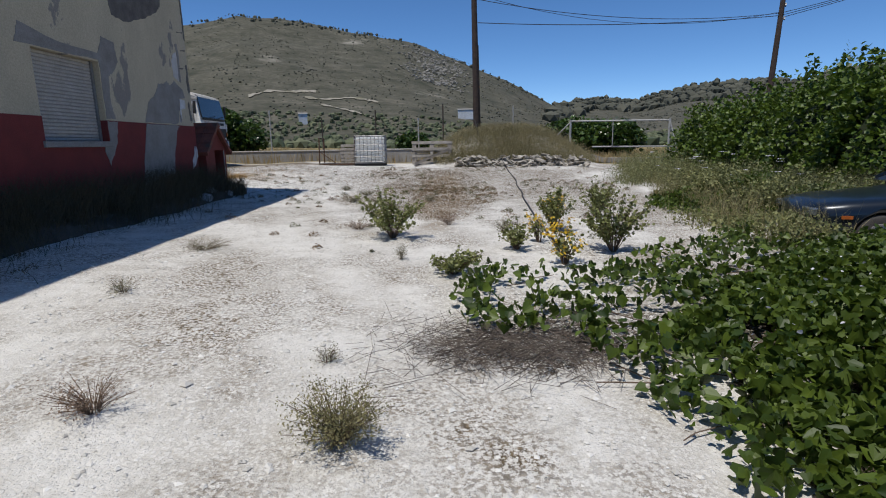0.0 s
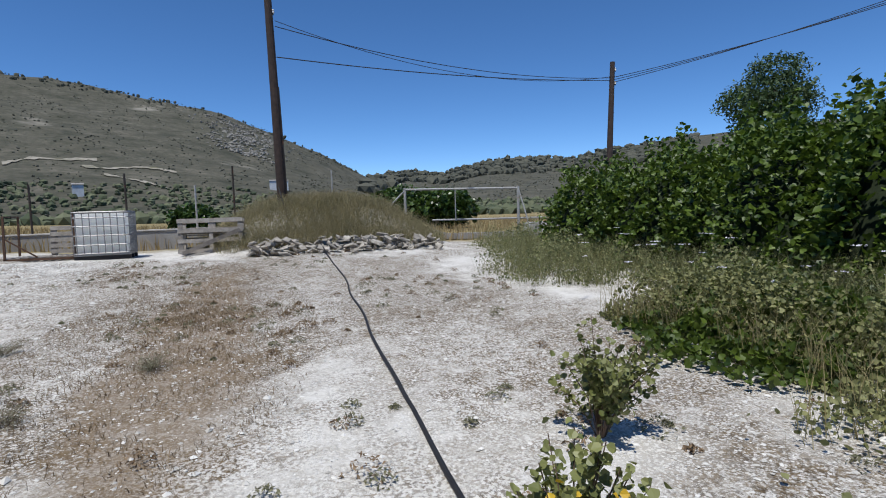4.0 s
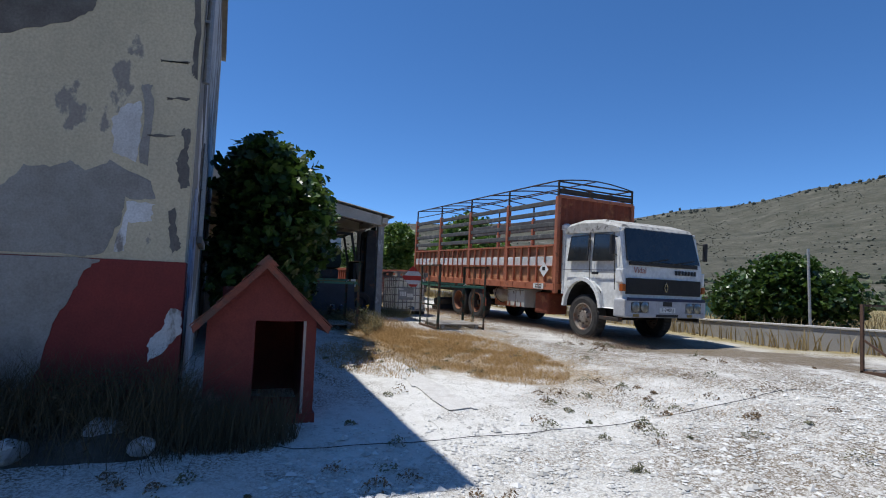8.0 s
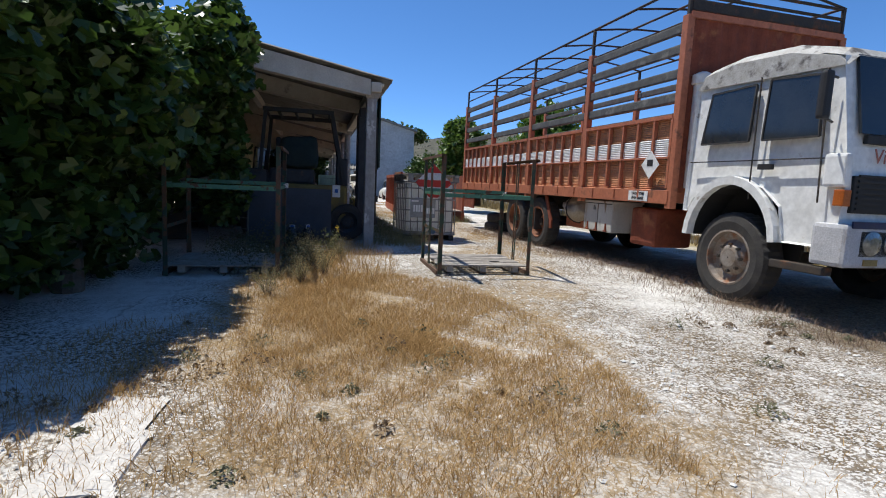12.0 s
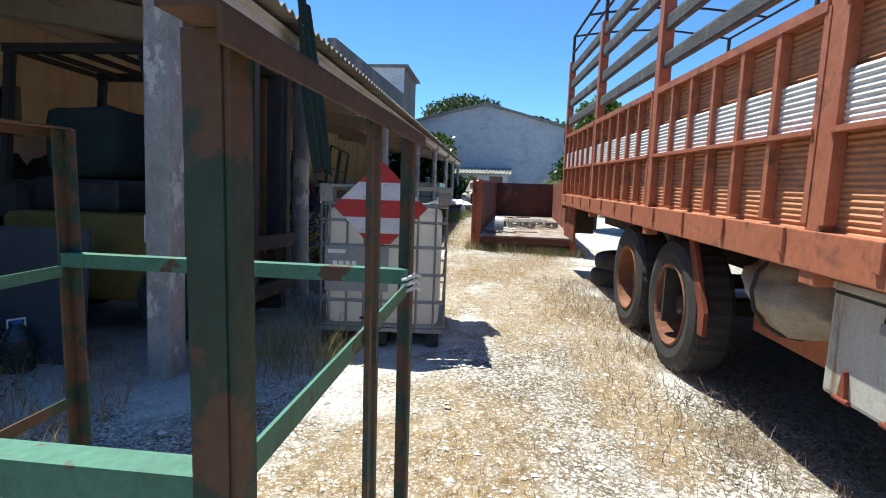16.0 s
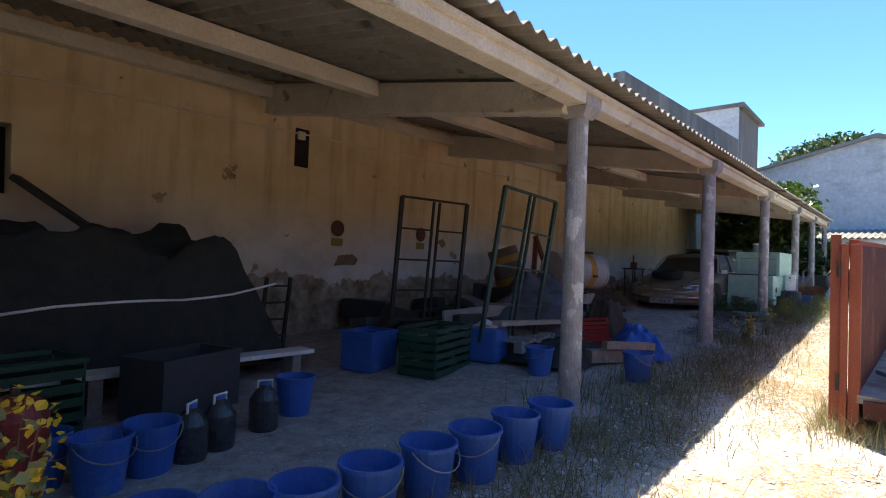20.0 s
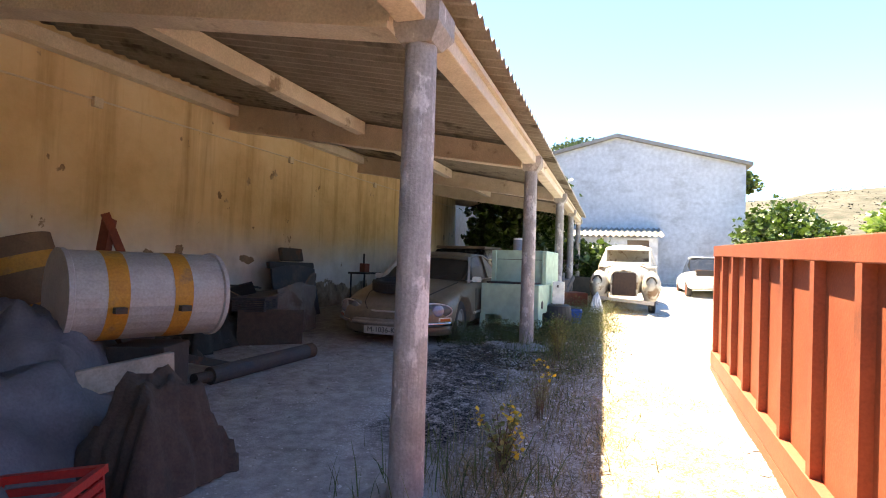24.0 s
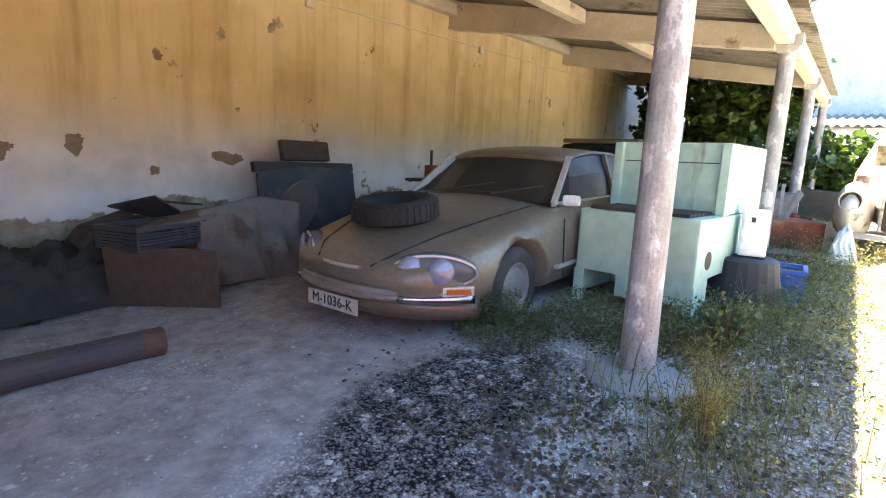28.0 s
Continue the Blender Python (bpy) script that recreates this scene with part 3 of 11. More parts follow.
# ---- the house by the entrance ----
HX, HY, HTOP, BAND = -5.36, 11.36, 7.1, 1.80
SHUT = (7.1, 8.45, 1.48, 2.68)
east = slab_with_holes(bmesh.new(), -9.0, HY, BAND, HTOP, [(SHUT[0], SHUT[1], BAND, SHUT[3])], lambda u, v, s: (HX - 0.3 * s, u, v))
wall_east = tagged(link("wall_east", east, cream), "cream rendered house wall with flaking patches", "wall", kind="structure")
low = slab_with_holes(bmesh.new(), -9.0, HY + 0.012, -0.4, BAND, [(SHUT[0], SHUT[1], SHUT[2], BAND)], lambda u, v, s: (HX + 0.012 - 0.3 * s, u, v))
tagged(link("wall_east_dado", low, redband), "oxblood red painted dado of the house", "wall", kind="structure")
NW = [(-8.42, -7.3, 2.22, 3.38), (-11.5, -10.3, 2.22, 3.38)]
north = slab_with_holes(bmesh.new(), -13.5, HX - 0.3, -0.2, HTOP, NW, lambda u, v, s: (u, HY - 0.3 * s, v))
tagged(link("wall_north", north, limewash), "limewashed house wall with peeling plaster", "wall", kind="structure")
tagged(link("wall_west", B(-13.5, -13.2, -9.0, HY - 0.3, -0.2, HTOP), limewash), "plain limewashed rear wall", "wall", kind="structure")
tagged(link("wall_south", B(-13.2, HX - 0.3, -9.0, -8.7, -0.2, HTOP), limewash), "plain limewashed end wall", "wall", kind="structure")
tagged(link("house_roof", B(-13.7, HX + 0.1, -9.2, HY + 0.1, HTOP, HTOP + 0.18), render_grey), "flat roof slab of the house", "roof", kind="structure")
tagged(link("house_ceiling", B(-13.2, HX - 0.3, -8.7, HY - 0.3, 3.2, 3.4), render_grey), "plain ceiling slab", "ceiling", kind="structure")


def peeling_wall():
    """Ochre limewash over white plaster; the foot has lost its plaster down to the stone."""
    m = bpy.data.materials.new("peeling_shed_wall")
    m.use_nodes = True
    N, L = m.node_tree.nodes, m.node_tree.links
    b = N["Principled BSDF"]
    geo = N.new("ShaderNodeNewGeometry")
    sep = N.new("ShaderNodeSeparateXYZ")
    L.new(geo.outputs["Position"], sep.inputs[0])

    def nz(scale, detail, stretch=(1, 1, 1)):
        mp = N.new("ShaderNodeMapping")
        mp.inputs["Scale"].default_value = stretch
        L.new(geo.outputs["Position"], mp.inputs["Vector"])
        n = N.new("ShaderNodeTexNoise")
        n.inputs["Scale"].default_value, n.inputs["Detail"].default_value, n.inputs["Roughness"].default_value = scale, detail, 0.62
        L.new(mp.outputs[0], n.inputs["Vector"])
        return n.outputs[0]

    def ramp(fac, stops):
        r = N.new("ShaderNodeValToRGB")
        e = r.color_ramp.elements
        while len(e) < len(stops):
            e.new(0.5)
        for el, (p, c) in zip(e, stops):
            el.position, el.color = p, (*c, 1)
        L.new(fac, r.inputs[0])
        return r.outputs[0]

    def mix(fac, a, c):
        n = N.new("ShaderNodeMix")
        n.data_type = "RGBA"
        L.new(fac, n.inputs["Factor"])
        L.new(a, n.inputs["A"])
        L.new(c, n.inputs["B"])
        return n.outputs["Result"]

    def edge(height, spread, noise_out, amount):
        """1 below an uneven line at this height."""
        a = N.new("ShaderNodeMath")
        a.operation = "MULTIPLY_ADD"
        L.new(noise_out, a.inputs[0])
        a.inputs[1].default_value = amount
        L.new(sep.outputs[2], a.inputs[2])
        r = N.new("ShaderNodeMapRange")
        r.inputs["From Min"].default_value, r.inputs["From Max"].default_value = height + amount / 2 + spread, height + amount / 2 - spread
        L.new(a.outputs[0], r.inputs[0])
        return r.outputs[0]

    ochre = ramp(nz(1.1, 7), [(0.32, (0.54, 0.415, 0.245)), (0.5, (0.65, 0.525, 0.335)), (0.7, (0.71, 0.60, 0.42))])
    streaks = ramp(nz(3.4, 7, (1, 1, 0.07)), [(0.50, (0, 0, 0)), (0.72, (0.6, 0.6, 0.6))])
    ochre = mix(streaks, ochre, ramp(nz(5, 5), [(0.4, (0.24, 0.155, 0.07)), (0.6, (0.34, 0.23, 0.11))]))
    white = ramp(nz(2.0, 8), [(0.34, (0.50, 0.475, 0.43)), (0.55, (0.64, 0.615, 0.57)), (0.7, (0.70, 0.68, 0.64))])
    stone = ramp(nz(4.5, 9), [(0.34, (0.15, 0.105, 0.07)), (0.5, (0.30, 0.235, 0.165)), (0.62, (0.40, 0.335, 0.25)), (0.72, (0.50, 0.46, 0.40))])
    col = mix(edge(2.85, 0.40, nz(0.6, 6), 1.3), ochre, white)
    col = mix(ramp(nz(1.9, 7), [(0.655, (0, 0, 0)), (0.668, (1, 1, 1))]), col, stone)
    col = mix(edge(2.03, 0.015, nz(1.25, 8), 1.25), col, stone)
    L.new(col, b.inputs["Base Color"])
    b.inputs["Roughness"].default_value = 0.93
    b.inputs["Specular IOR Level"].default_value = 0.2
    bp = N.new("ShaderNodeBump")
    bp.inputs["Strength"].default_value, bp.inputs["Distance"].default_value = 0.5, 0.02
    L.new(nz(9, 9), bp.inputs["Height"])
    L.new(bp.outputs[0], b.inputs["Normal"])
    return m


# ---- the long open shed ----
SHED = pose(-21.15, 15.62, 0, 0, 0, 1.26)
SHED_TOP = SHED @ pose(0, 0, 0, 0, 1.78, 0)
RISE = math.tan(radians(1.78))
COLS = [6.85, 4.5, -0.14, -4.23, -8.75, -13.3, -17.6, -22.0]
SHIFT = [-0.05, 0.0, -0.05, 0.02, 0.01, 0.03, 0.0, 0.0]
BACK = -4.8


def shed_pt(x, y, z):
    return SHED @ Vector((x, y, z))


def shed_ground(x, y):
    p = shed_pt(x, y, 0)
    return gz(p.x, p.y)


X_END, X_FAR = COLS[0], COLS[-1]
# back wall, in two tones: damp pale foot below, stained cream above
WIN = (2.8, 4.2, 2.95, 3.67)
bm = slab_with_holes(bmesh.new(), X_FAR, X_END + 0.2, 0.1, 4.87, [(WIN[0], WIN[1], WIN[2], WIN[3])], lambda u, v, s: (u, BACK - 0.3 * s, v))
o = link("shed_wall_back", bm, peeling_wall())
o.matrix_world = SHED_TOP
tagged(o, "ochre-stained cream shed wall, peeling to pale plaster and stone", "wall", kind="structure")
ROOF_F, ROOF_B = 3.86, 4.80
slope = (ROOF_B - ROOF_F) / (-BACK + 0.25)


def roof_z(y):
    return ROOF_F + (0.25 - y) * slope


# corrugated roof sheets
pitch, amp = 0.177, 0.026
xs = np.arange(X_FAR - 0.3, X_END + 0.17, pitch / 6)
ys = np.linspace(BACK - 0.25, 0.27, 7)
rows_v = []
for yv in ys:
    for xv in xs:
        rows_v.append((xv, yv, roof_z(yv) + 0.06 + amp * math.sin(2 * math.pi * xv / pitch)))
n = len(xs)
faces = []
for j in range(len(ys) - 1):
    for i in range(n - 1):
        faces.append((j * n + i, j * n + i + 1, (j + 1) * n + i + 1, (j + 1) * n + i))
top = [(x, y, z + 0.008) for x, y, z in rows_v]
k = len(rows_v)
faces2 = [tuple(v + k for v in f) for f in faces] + [f[::-1] for f in faces]
rim = [(i, i + 1, k + i + 1, k + i) for i in range(n - 1)] + [((len(ys) - 1) * n + i + 1, (len(ys) - 1) * n + i, k + (len(ys) - 1) * n + i, k + (len(ys) - 1) * n + i + 1) for i in range(n - 1)]
o = pydata("shed_roof", rows_v + top, faces2 + rim, asbestos, smooth=False)
o.matrix_world = SHED_TOP
tagged(o, "grey corrugated cement roof sheets of the shed", "roof", kind="structure")
# eave beam with a moulded lip, wall plate, rafters and mid purlins
o = tagged(link("eave_beam", box(box(bmesh.new(), X_FAR - 0.2, X_END + 0.12, -0.08, 0.09, 3.72, 3.88, 0.015), X_FAR - 0.2, X_END + 0.12, 0.09, 0.13, 3.82, 3.86), beam_paint), "long whitewashed concrete eave beam with a lip", "beam", kind="structure")
o.matrix_world = SHED_TOP
o = tagged(link("wall_plate", B(X_FAR, X_END, BACK, BACK + 0.16, 4.57, 4.74, 0.012), beam_paint), "whitewashed plate beam on the shed wall", "beam", kind="structure")
o.matrix_world = SHED_TOP
for c in COLS:
    bm = bmesh.new()
    prism(bm, [(-0.09, 3.70), (-0.09, roof_z(-0.09)), (BACK, roof_z(BACK)), (BACK, 4.41)], "x", c - 0.085, c + 0.085)
    prism(bm, [(-0.09, 3.66), (-0.09, 3.70), (BACK, 4.41), (BACK, 4.37)], "x", c - 0.11, c + 0.11)
    bmesh.ops.recalc_face_normals(bm, faces=bm.faces[:])
    o = tagged(link("rafter_beam", bm, beam_paint), "whitewashed concrete cross beam of the shed", "beam", "cross beams of the shed", kind="structure")
    o.matrix_world = SHED_TOP
for a, b in zip(COLS, COLS[1:]):
    o = tagged(link("purlin", B(b + 0.1, a - 0.1, -2.55, -2.40, roof_z(-2.45) - 0.17, roof_z(-2.45) + 0.01, 0.01), beam_paint), "whitewashed purlin under the roof sheets", "beam", "purlins of the shed", kind="structure")
    o.matrix_world = SHED_TOP
# columns
for i, c in enumerate(COLS):
    g0 = shed_ground(c, 0) - 0.05
    zc = 3.64 - RISE * c
    t = thing("column", SHED @ pose(c, SHIFT[i], 0), "square whitewashed corner pillar of the shed" if i == 0 else "round weathered concrete column on a broken footing", "column", "columns of the shed", "structure")
    if i == 0:
        part("shaft", B(-0.085, 0.085, -0.085, 0.085, g0, zc + 0.03, 0.012), concrete, t)
    else:
        bm = bmesh.new()
        prof = [(0.100, g0), (0.099, g0 + 0.15), (0.094, g0 + 0.5), (0.091, g0 + 1.4), (0.088, zc + 0.03)]
        lathe(bm, prof, 20)
        part("shaft", bm, concrete, t, smooth=False)
        bm = bmesh.new()
        lathe(bm, [(0.36, g0 - 0.05), (0.31, g0 + 0.045), (0.20, g0 + 0.085), (0.12, g0 + 0.095)], 13)
        for v in bm.verts:
            v.co.x += 0.05 * noise.noise(v.co * 5 + Vector((c, 0, 0)))
            v.co.y += 0.05 * noise.noise(v.co * 4 + Vector((0, c, 0)))
        part("footing", bm, render_grey, t)
    bm = bmesh.new()
    loft(bm, [[(-a, -a, z), (a, -a, z), (a, a, z), (-a, a, z)] for a, z in ((0.09, zc - 0.01), (0.14, zc + 0.06), (0.145, zc + 0.07), (0.145, zc + 0.185))])
    part("capital", bm, concrete, t)


# ---- buildings beyond ----
FARX = -50.0
t = thing("white_barn", pose(FARX, 0, 0), "large whitewashed barn with a low gable and tiled verge", "barn")
bm = bmesh.new()
prism(bm, [(9.5, 1.5), (22.1, 1.5), (22.1, 7.75), (16.4, 9.25), (9.5, 7.5)], "x", -14.0, 0.0)
part("gable_wall", bm, far_white, t)
bm = bmesh.new()
prism(bm, [(22.35, 7.66), (22.35, 7.82), (16.4, 9.42), (9.3, 7.62), (9.3, 7.46), (16.4, 9.25)], "x", -14.2, 0.22)
part("roof", bm, render_grey, t)
t = thing("lean_to", pose(FARX, 0, 0), "small whitewashed lean-to with a corrugated roof and dark door", "shed")
bm = slab_with_holes(bmesh.new(), 14.3, 18.2, 1.6, 4.1, [(16.95, 17.85, 1.6, 4.0)], lambda u, v, s: (3.0 - 0.2 * s, u, v))
part("wall", bm, far_white, t)
part("door", B(2.75, 2.8, 16.95, 17.85, 1.9, 4.0), mat("faded_brown_door", (0.17, 0.13, 0.10), (0.12, 0.09, 0.07), 4.0, 0.8), t)
part("side_wall", B(0.0, 2.8, 18.0, 18.2, 1.6, 4.1), far_white, t)
bm = bmesh.new()
ys2 = np.arange(14.1, 18.45, 0.06)
loft(bm, [[(3.25, y, 4.15 + 0.045 * math.sin(y * 26)) for y in ys2], [(0.0, y, 4.75 + 0.045 * math.sin(y * 26)) for y in ys2]], closed=False)
part("roof", bm, asbestos, t)


# ---- livestock truck ----
TX0, TY = -11.29, 19.45
TRUCK = pose(TX0, TY, 0.71, 0, 2.35, 2.84)


def wheel(parent, x, y, r, w, rim_mat, outer, dish=False):
    """A wheel lying on the y axis; outer: -1 or 1, the side that shows."""
    tw = new("wheel")
    tw.parent = parent
    tw.matrix_local = pose(x, y, r)
    rot = Matrix.Rotation(radians(90), 4, "X")
    h = w / 2
    bm = bmesh.new()
    lathe(bm, [(r * 0.60, -h * 0.9), (r * 0.80, -h * 1.02), (r * 0.95, -h * 0.9), (r, -h * 0.65), (r, h * 0.65), (r * 0.95, h * 0.9), (r * 0.80, h * 1.02), (r * 0.60, h * 0.9)], 72, rot, caps=False)
    for v in bm.verts:
        d_ = math.hypot(v.co.x, v.co.z)
        if d_ > r * 0.985:
            k = round(math.atan2(v.co.z, v.co.x) / (2 * math.pi) * 72)
            f = 1.012 if k % 2 else 0.988
            v.co.x, v.co.z = v.co.x * f, v.co.z * f
    part("tyre", bm, black_rubber, tw)
    bm = bmesh.new()
    s = outer
    if dish:
        prof = [(r * 0.63, s * h * 0.94), (r * 0.60, s * h * 1.0), (r * 0.57, s * h * 0.9), (r * 0.54, s * h * 0.1), (r * 0.50, -s * h * 0.25), (r * 0.30, -s * h * 0.35), (r * 0.28, -s * h * 0.05), (0.01, s * h * 0.0)]
    else:
        prof = [(r * 0.62, s * h * 0.92), (r * 0.58, s * h * 0.95), (r * 0.54, s * h * 0.55), (r * 0.40, s * h * 0.35), (r * 0.26, s * h * 0.75), (r * 0.2, s * h * 0.85), (0.01, s * h * 0.87)]
    lathe(bm, prof, 28, rot, caps=False)
    bmesh.ops.recalc_face_normals(bm, faces=bm.faces[:])
    part("rim", bm, rim_mat, tw)
    nut = None
    for k in range(8):
        a = 2 * math.pi * k / 8
        if nut is None:
            bm = bmesh.new()
            rod(bm, (0, s * h * (0.35 if dish else -0.5), 0), (0, s * h * (0.1 if dish else -0.86), 0), 0.018, seg=6)
            nut = part("wheel_nut", bm, dark_steel, tw)
            ob = nut
        else:
            ob = new("wheel_nut", nut.data)
            ob.parent = tw
        ob.location = (r * 0.30 * math.cos(a), 0, r * 0.30 * math.sin(a))
    return tw


truck = thing("livestock_truck", TRUCK, "white cab livestock truck with a faded orange slatted body, parked", "truck")
TW, TL = 2.5, 9.16
FLOOR, PLANK, TOPZ = 1.24, 2.22, 3.88
# chassis and underside
bm = bmesh.new()
for y in (0.75, 1.75):
    box(bm, -TL, 1.5, y - 0.04, y + 0.04, 0.78, 1.06)
for x in np.arange(-8.6, 0.8, 1.1):
    box(bm, x - 0.05, x + 0.05, 0.75, 1.75, 0.82, 1.0)
part("chassis", bm, dark_steel, truck)
bm = bmesh.new()
box(bm, -TL, 0, 0.0, TW, FLOOR - 0.14, FLOOR)
part("floor_frame", bm, orange, truck)
# side walls: ribbed panels between stakes, white band
POSTS = [0.0, -2.29, -4.58, -6.87, -TL]
for side, yb in ((-1, 0.0), (1, TW)):
    for i in range(4):
        x1, x0 = POSTS[i] - 0.06, POSTS[i + 1] + 0.06
        bm = bmesh.new()
        zs = np.arange(FLOOR + 0.02, PLANK + 0.001, 0.0135)
        prof = [(yb + 0.008 * (k % 2), z) for k, z in enumerate(zs)]
        loft(bm, [[(x0, y, z) for y, z in prof], [(x1, y, z) for y, z in prof]], closed=False)
        r = bmesh.ops.solidify(bm, geom=bm.faces[:], thickness=0.02)
        p = part("side_panel", bm, orange_side, truck)
        bm = bmesh.new()
        z0, z1 = FLOOR + 0.47, FLOOR + 0.70
        zs = np.arange(z0, z1, 0.0135)
        prof = [(yb + side * 0.028 + 0.008 * (k % 2), z) for k, z in enumerate(zs)]
        loft(bm, [[(x0 + 0.02, y, z) for y, z in prof], [(x1 - 0.02, y, z) for y, z in prof]], closed=False)
        part("white_stripe", bm, white_paint, truck)
        nrib = 6
        for k in range(nrib + 1):
            x = x0 + (x1 - x0) * k / nrib
            part("panel_rib", B(x - 0.02, x + 0.02, yb + min(0, side * 0.055), yb + max(0, side * 0.055), FLOOR + 0.05, PLANK), orange, truck)
        bm = bmesh.new()
        box(bm, x0, x1, yb + min(0, side * 0.065), yb + max(0, side * 0.065), FLOOR + 0.44, FLOOR + 0.465)
        box(bm, x0, x1, yb + min(0, side * 0.06), yb + max(0, side * 0.06), PLANK - 0.02, PLANK + 0.03)
        part("panel_rail", bm, orange, truck)
    part("bottom_rail", B(-TL, 0, yb - 0.06 if side < 0 else yb, yb if side < 0 else yb + 0.06, FLOOR - 0.16, FLOOR + 0.02, 0.006), orange, truck)
    for i, x in enumerate(POSTS):
        part("stake", B(x - 0.055, x + 0.055, yb - 0.05, yb + 0.05, FLOOR - 0.22, TOPZ - 0.42 if i else TOPZ - 0.4, 0.008), orange, truck)
        part("upper_stake", B(x - 0.022, x + 0.022, yb - 0.02, yb + 0.02, TOPZ - 0.42, TOPZ), dark_steel, truck)
    for z in (PLANK + 0.25, PLANK + 0.55, PLANK + 0.86, PLANK + 1.12):
        bm = bmesh.new()
        box(bm, -TL + 0.05, -0.05, yb - 0.025, yb + 0.025, z - 0.065, z + 0.065, 0.02)
        part("grey_board", bm, mat("weathered_grey_board", (0.115, 0.115, 0.11), (0.075, 0.073, 0.07), 5.0, 0.85, bump=0.4, c3=(0.20, 0.19, 0.17), s3=4.0, t3=0.62), truck)
    bm = bmesh.new()
    rod(bm, (-TL, yb, TOPZ), (0, yb, TOPZ), 0.02)
    rod(bm, (-TL, yb, TOPZ - 0.27), (0, yb, TOPZ - 0.27), 0.016)
    part("top_rail", bm, dark_steel, truck)
for x in np.linspace(-TL, 0, 9):
    bm = bmesh.new()
    pts = [Vector((x, TW * k / 6, TOPZ + 0.12 * math.sin(math.pi * k / 6))) for k in range(7)]
    path_rod(bm, pts, 0.018)
    part("roof_hoop", bm, dark_steel, truck)
bm = bmesh.new()
rod(bm, (-TL, TW / 2, TOPZ + 0.12), (0, TW / 2, TOPZ + 0.12), 0.016)
part("ridge_rail", bm, dark_steel, truck)
# headboard and tail
zs = np.arange(FLOOR, TOPZ - 0.4, 0.03)
bm = bmesh.new()
loft(bm, [[(0.02 + 0.02 * (k % 4 > 1), y, z) for k, y in enumerate(np.arange(0.05, TW - 0.04, 0.06))] for z in (FLOOR, TOPZ - 0.42)], closed=False)
bmesh.ops.solidify(bm, geom=bm.faces[:], thickness=0.03)
part("headboard", bm, rust, truck)
part("headboard_rail", B(-0.03, 0.06, 0, TW, TOPZ - 0.44, TOPZ - 0.36), orange, truck)
for z in (TOPZ - 0.15, TOPZ - 0.02):
    part("headboard_bar", rod(bmesh.new(), (0, 0, z), (0, TW, z), 0.022), dark_steel, truck)
part("headboard_board", B(-0.02, 0.02, 0.03, TW - 0.03, TOPZ - 0.33, TOPZ - 0.2), dark_steel, truck)
part("tailboard", B(-TL - 0.04, -TL, 0.05, TW - 0.05, FLOOR, PLANK + 0.1), orange, truck)
rear_rim = mat("rusty_rim", (0.27, 0.12, 0.065), (0.18, 0.075, 0.04), 8.0, 0.75, 0.2, 0.3)
front_rim = mat("dusty_grey_rim", (0.30, 0.27, 0.24), (0.20, 0.15, 0.11), 8.0, 0.6, 0.3, 0.2, c3=(0.22, 0.10, 0.05), s3=6, t3=0.58)
for x in (-4.05, -5.25):
    wheel(truck, x, 0.16, 0.52, 0.30, rear_rim, 1, True)
    wheel(truck, x, TW - 0.16, 0.52, 0.30, rear_rim, -1, True)
wheel(truck, 0.99, 0.20, 0.52, 0.30, front_rim, 1)
wheel(truck, 0.99, TW - 0.20, 0.52, 0.30, front_rim, -1)
for x in (-4.05, -5.25, 0.99):
    part("axle", rod(bmesh.new(), (x, 0.1, 0.52), (x, TW - 0.1, 0.52), 0.075), dark_steel, truck)
# tool box, tank, side guard
dirty_white = mat("dirty_white_box_paint", (0.52, 0.51, 0.47), (0.40, 0.385, 0.35), 4, 0.6, bump=0.1, c3=(0.24, 0.17, 0.11), s3=5, t3=0.60, soft3=0.06, streak=5.0)
bm = B(-2.25, -1.4, 0.05, 0.60, 0.55, 1.04, 0.02)
tb = part("tool_box", bm, dirty_white, truck, "dirty white steel tool box")
part("lid_edge", B(-2.265, -1.385, 0.035, 0.62, 1.02, 1.055, 0.008), dirty_white, tb)
part("lid_gap", B(-2.23, -1.42, 0.045, 0.05, 1.000, 1.012), black_paint, tb)
part("door_seam", B(-1.815, -1.808, 0.044, 0.05, 0.58, 1.0), dark_steel, tb)
for x in (-2.10, -1.83, -1.55):
    hg = part("strap_hinge", prism(bmesh.new(), [(x - 0.022, 0.575), (x + 0.022, 0.575), (x + 0.006, 0.69), (x - 0.006, 0.69)], "y", 0.03, 0.05), rust, tb, "rusty tapered strap hinge")
    part("hinge_barrel", rod(bmesh.new(), (x - 0.045, 0.035, 0.568), (x + 0.045, 0.035, 0.568), 0.012, seg=8), rust, hg)
lock = part("padlock", B(-1.93, -1.885, 0.02, 0.045, 0.90, 0.945, 0.006), galv, tb)
part("shackle", path_rod(bmesh.new(), [Vector((-1.908 + 0.016 * math.cos(q), 0.033, 0.945 + 0.03 * math.sin(q))) for q in np.linspace(0, math.pi, 9)], 0.004, 5), dark_steel, lock)
part("under_beam", B(-3.45, -2.28, 0.36, 0.41, 0.50, 0.74, 0.01), orange, truck)
for k in range(14):
    part("rail_lug", B(-8.7 + 0.62 * k, -8.66 + 0.62 * k, -0.075, -0.03, FLOOR - 0.10, FLOOR + 0.02, 0.005), orange, truck)
bm = B(-0.95, -0.35, 0.08, 0.7, 0.45, 1.0, 0.06)
part("fuel_tank", bm, rust, truck)
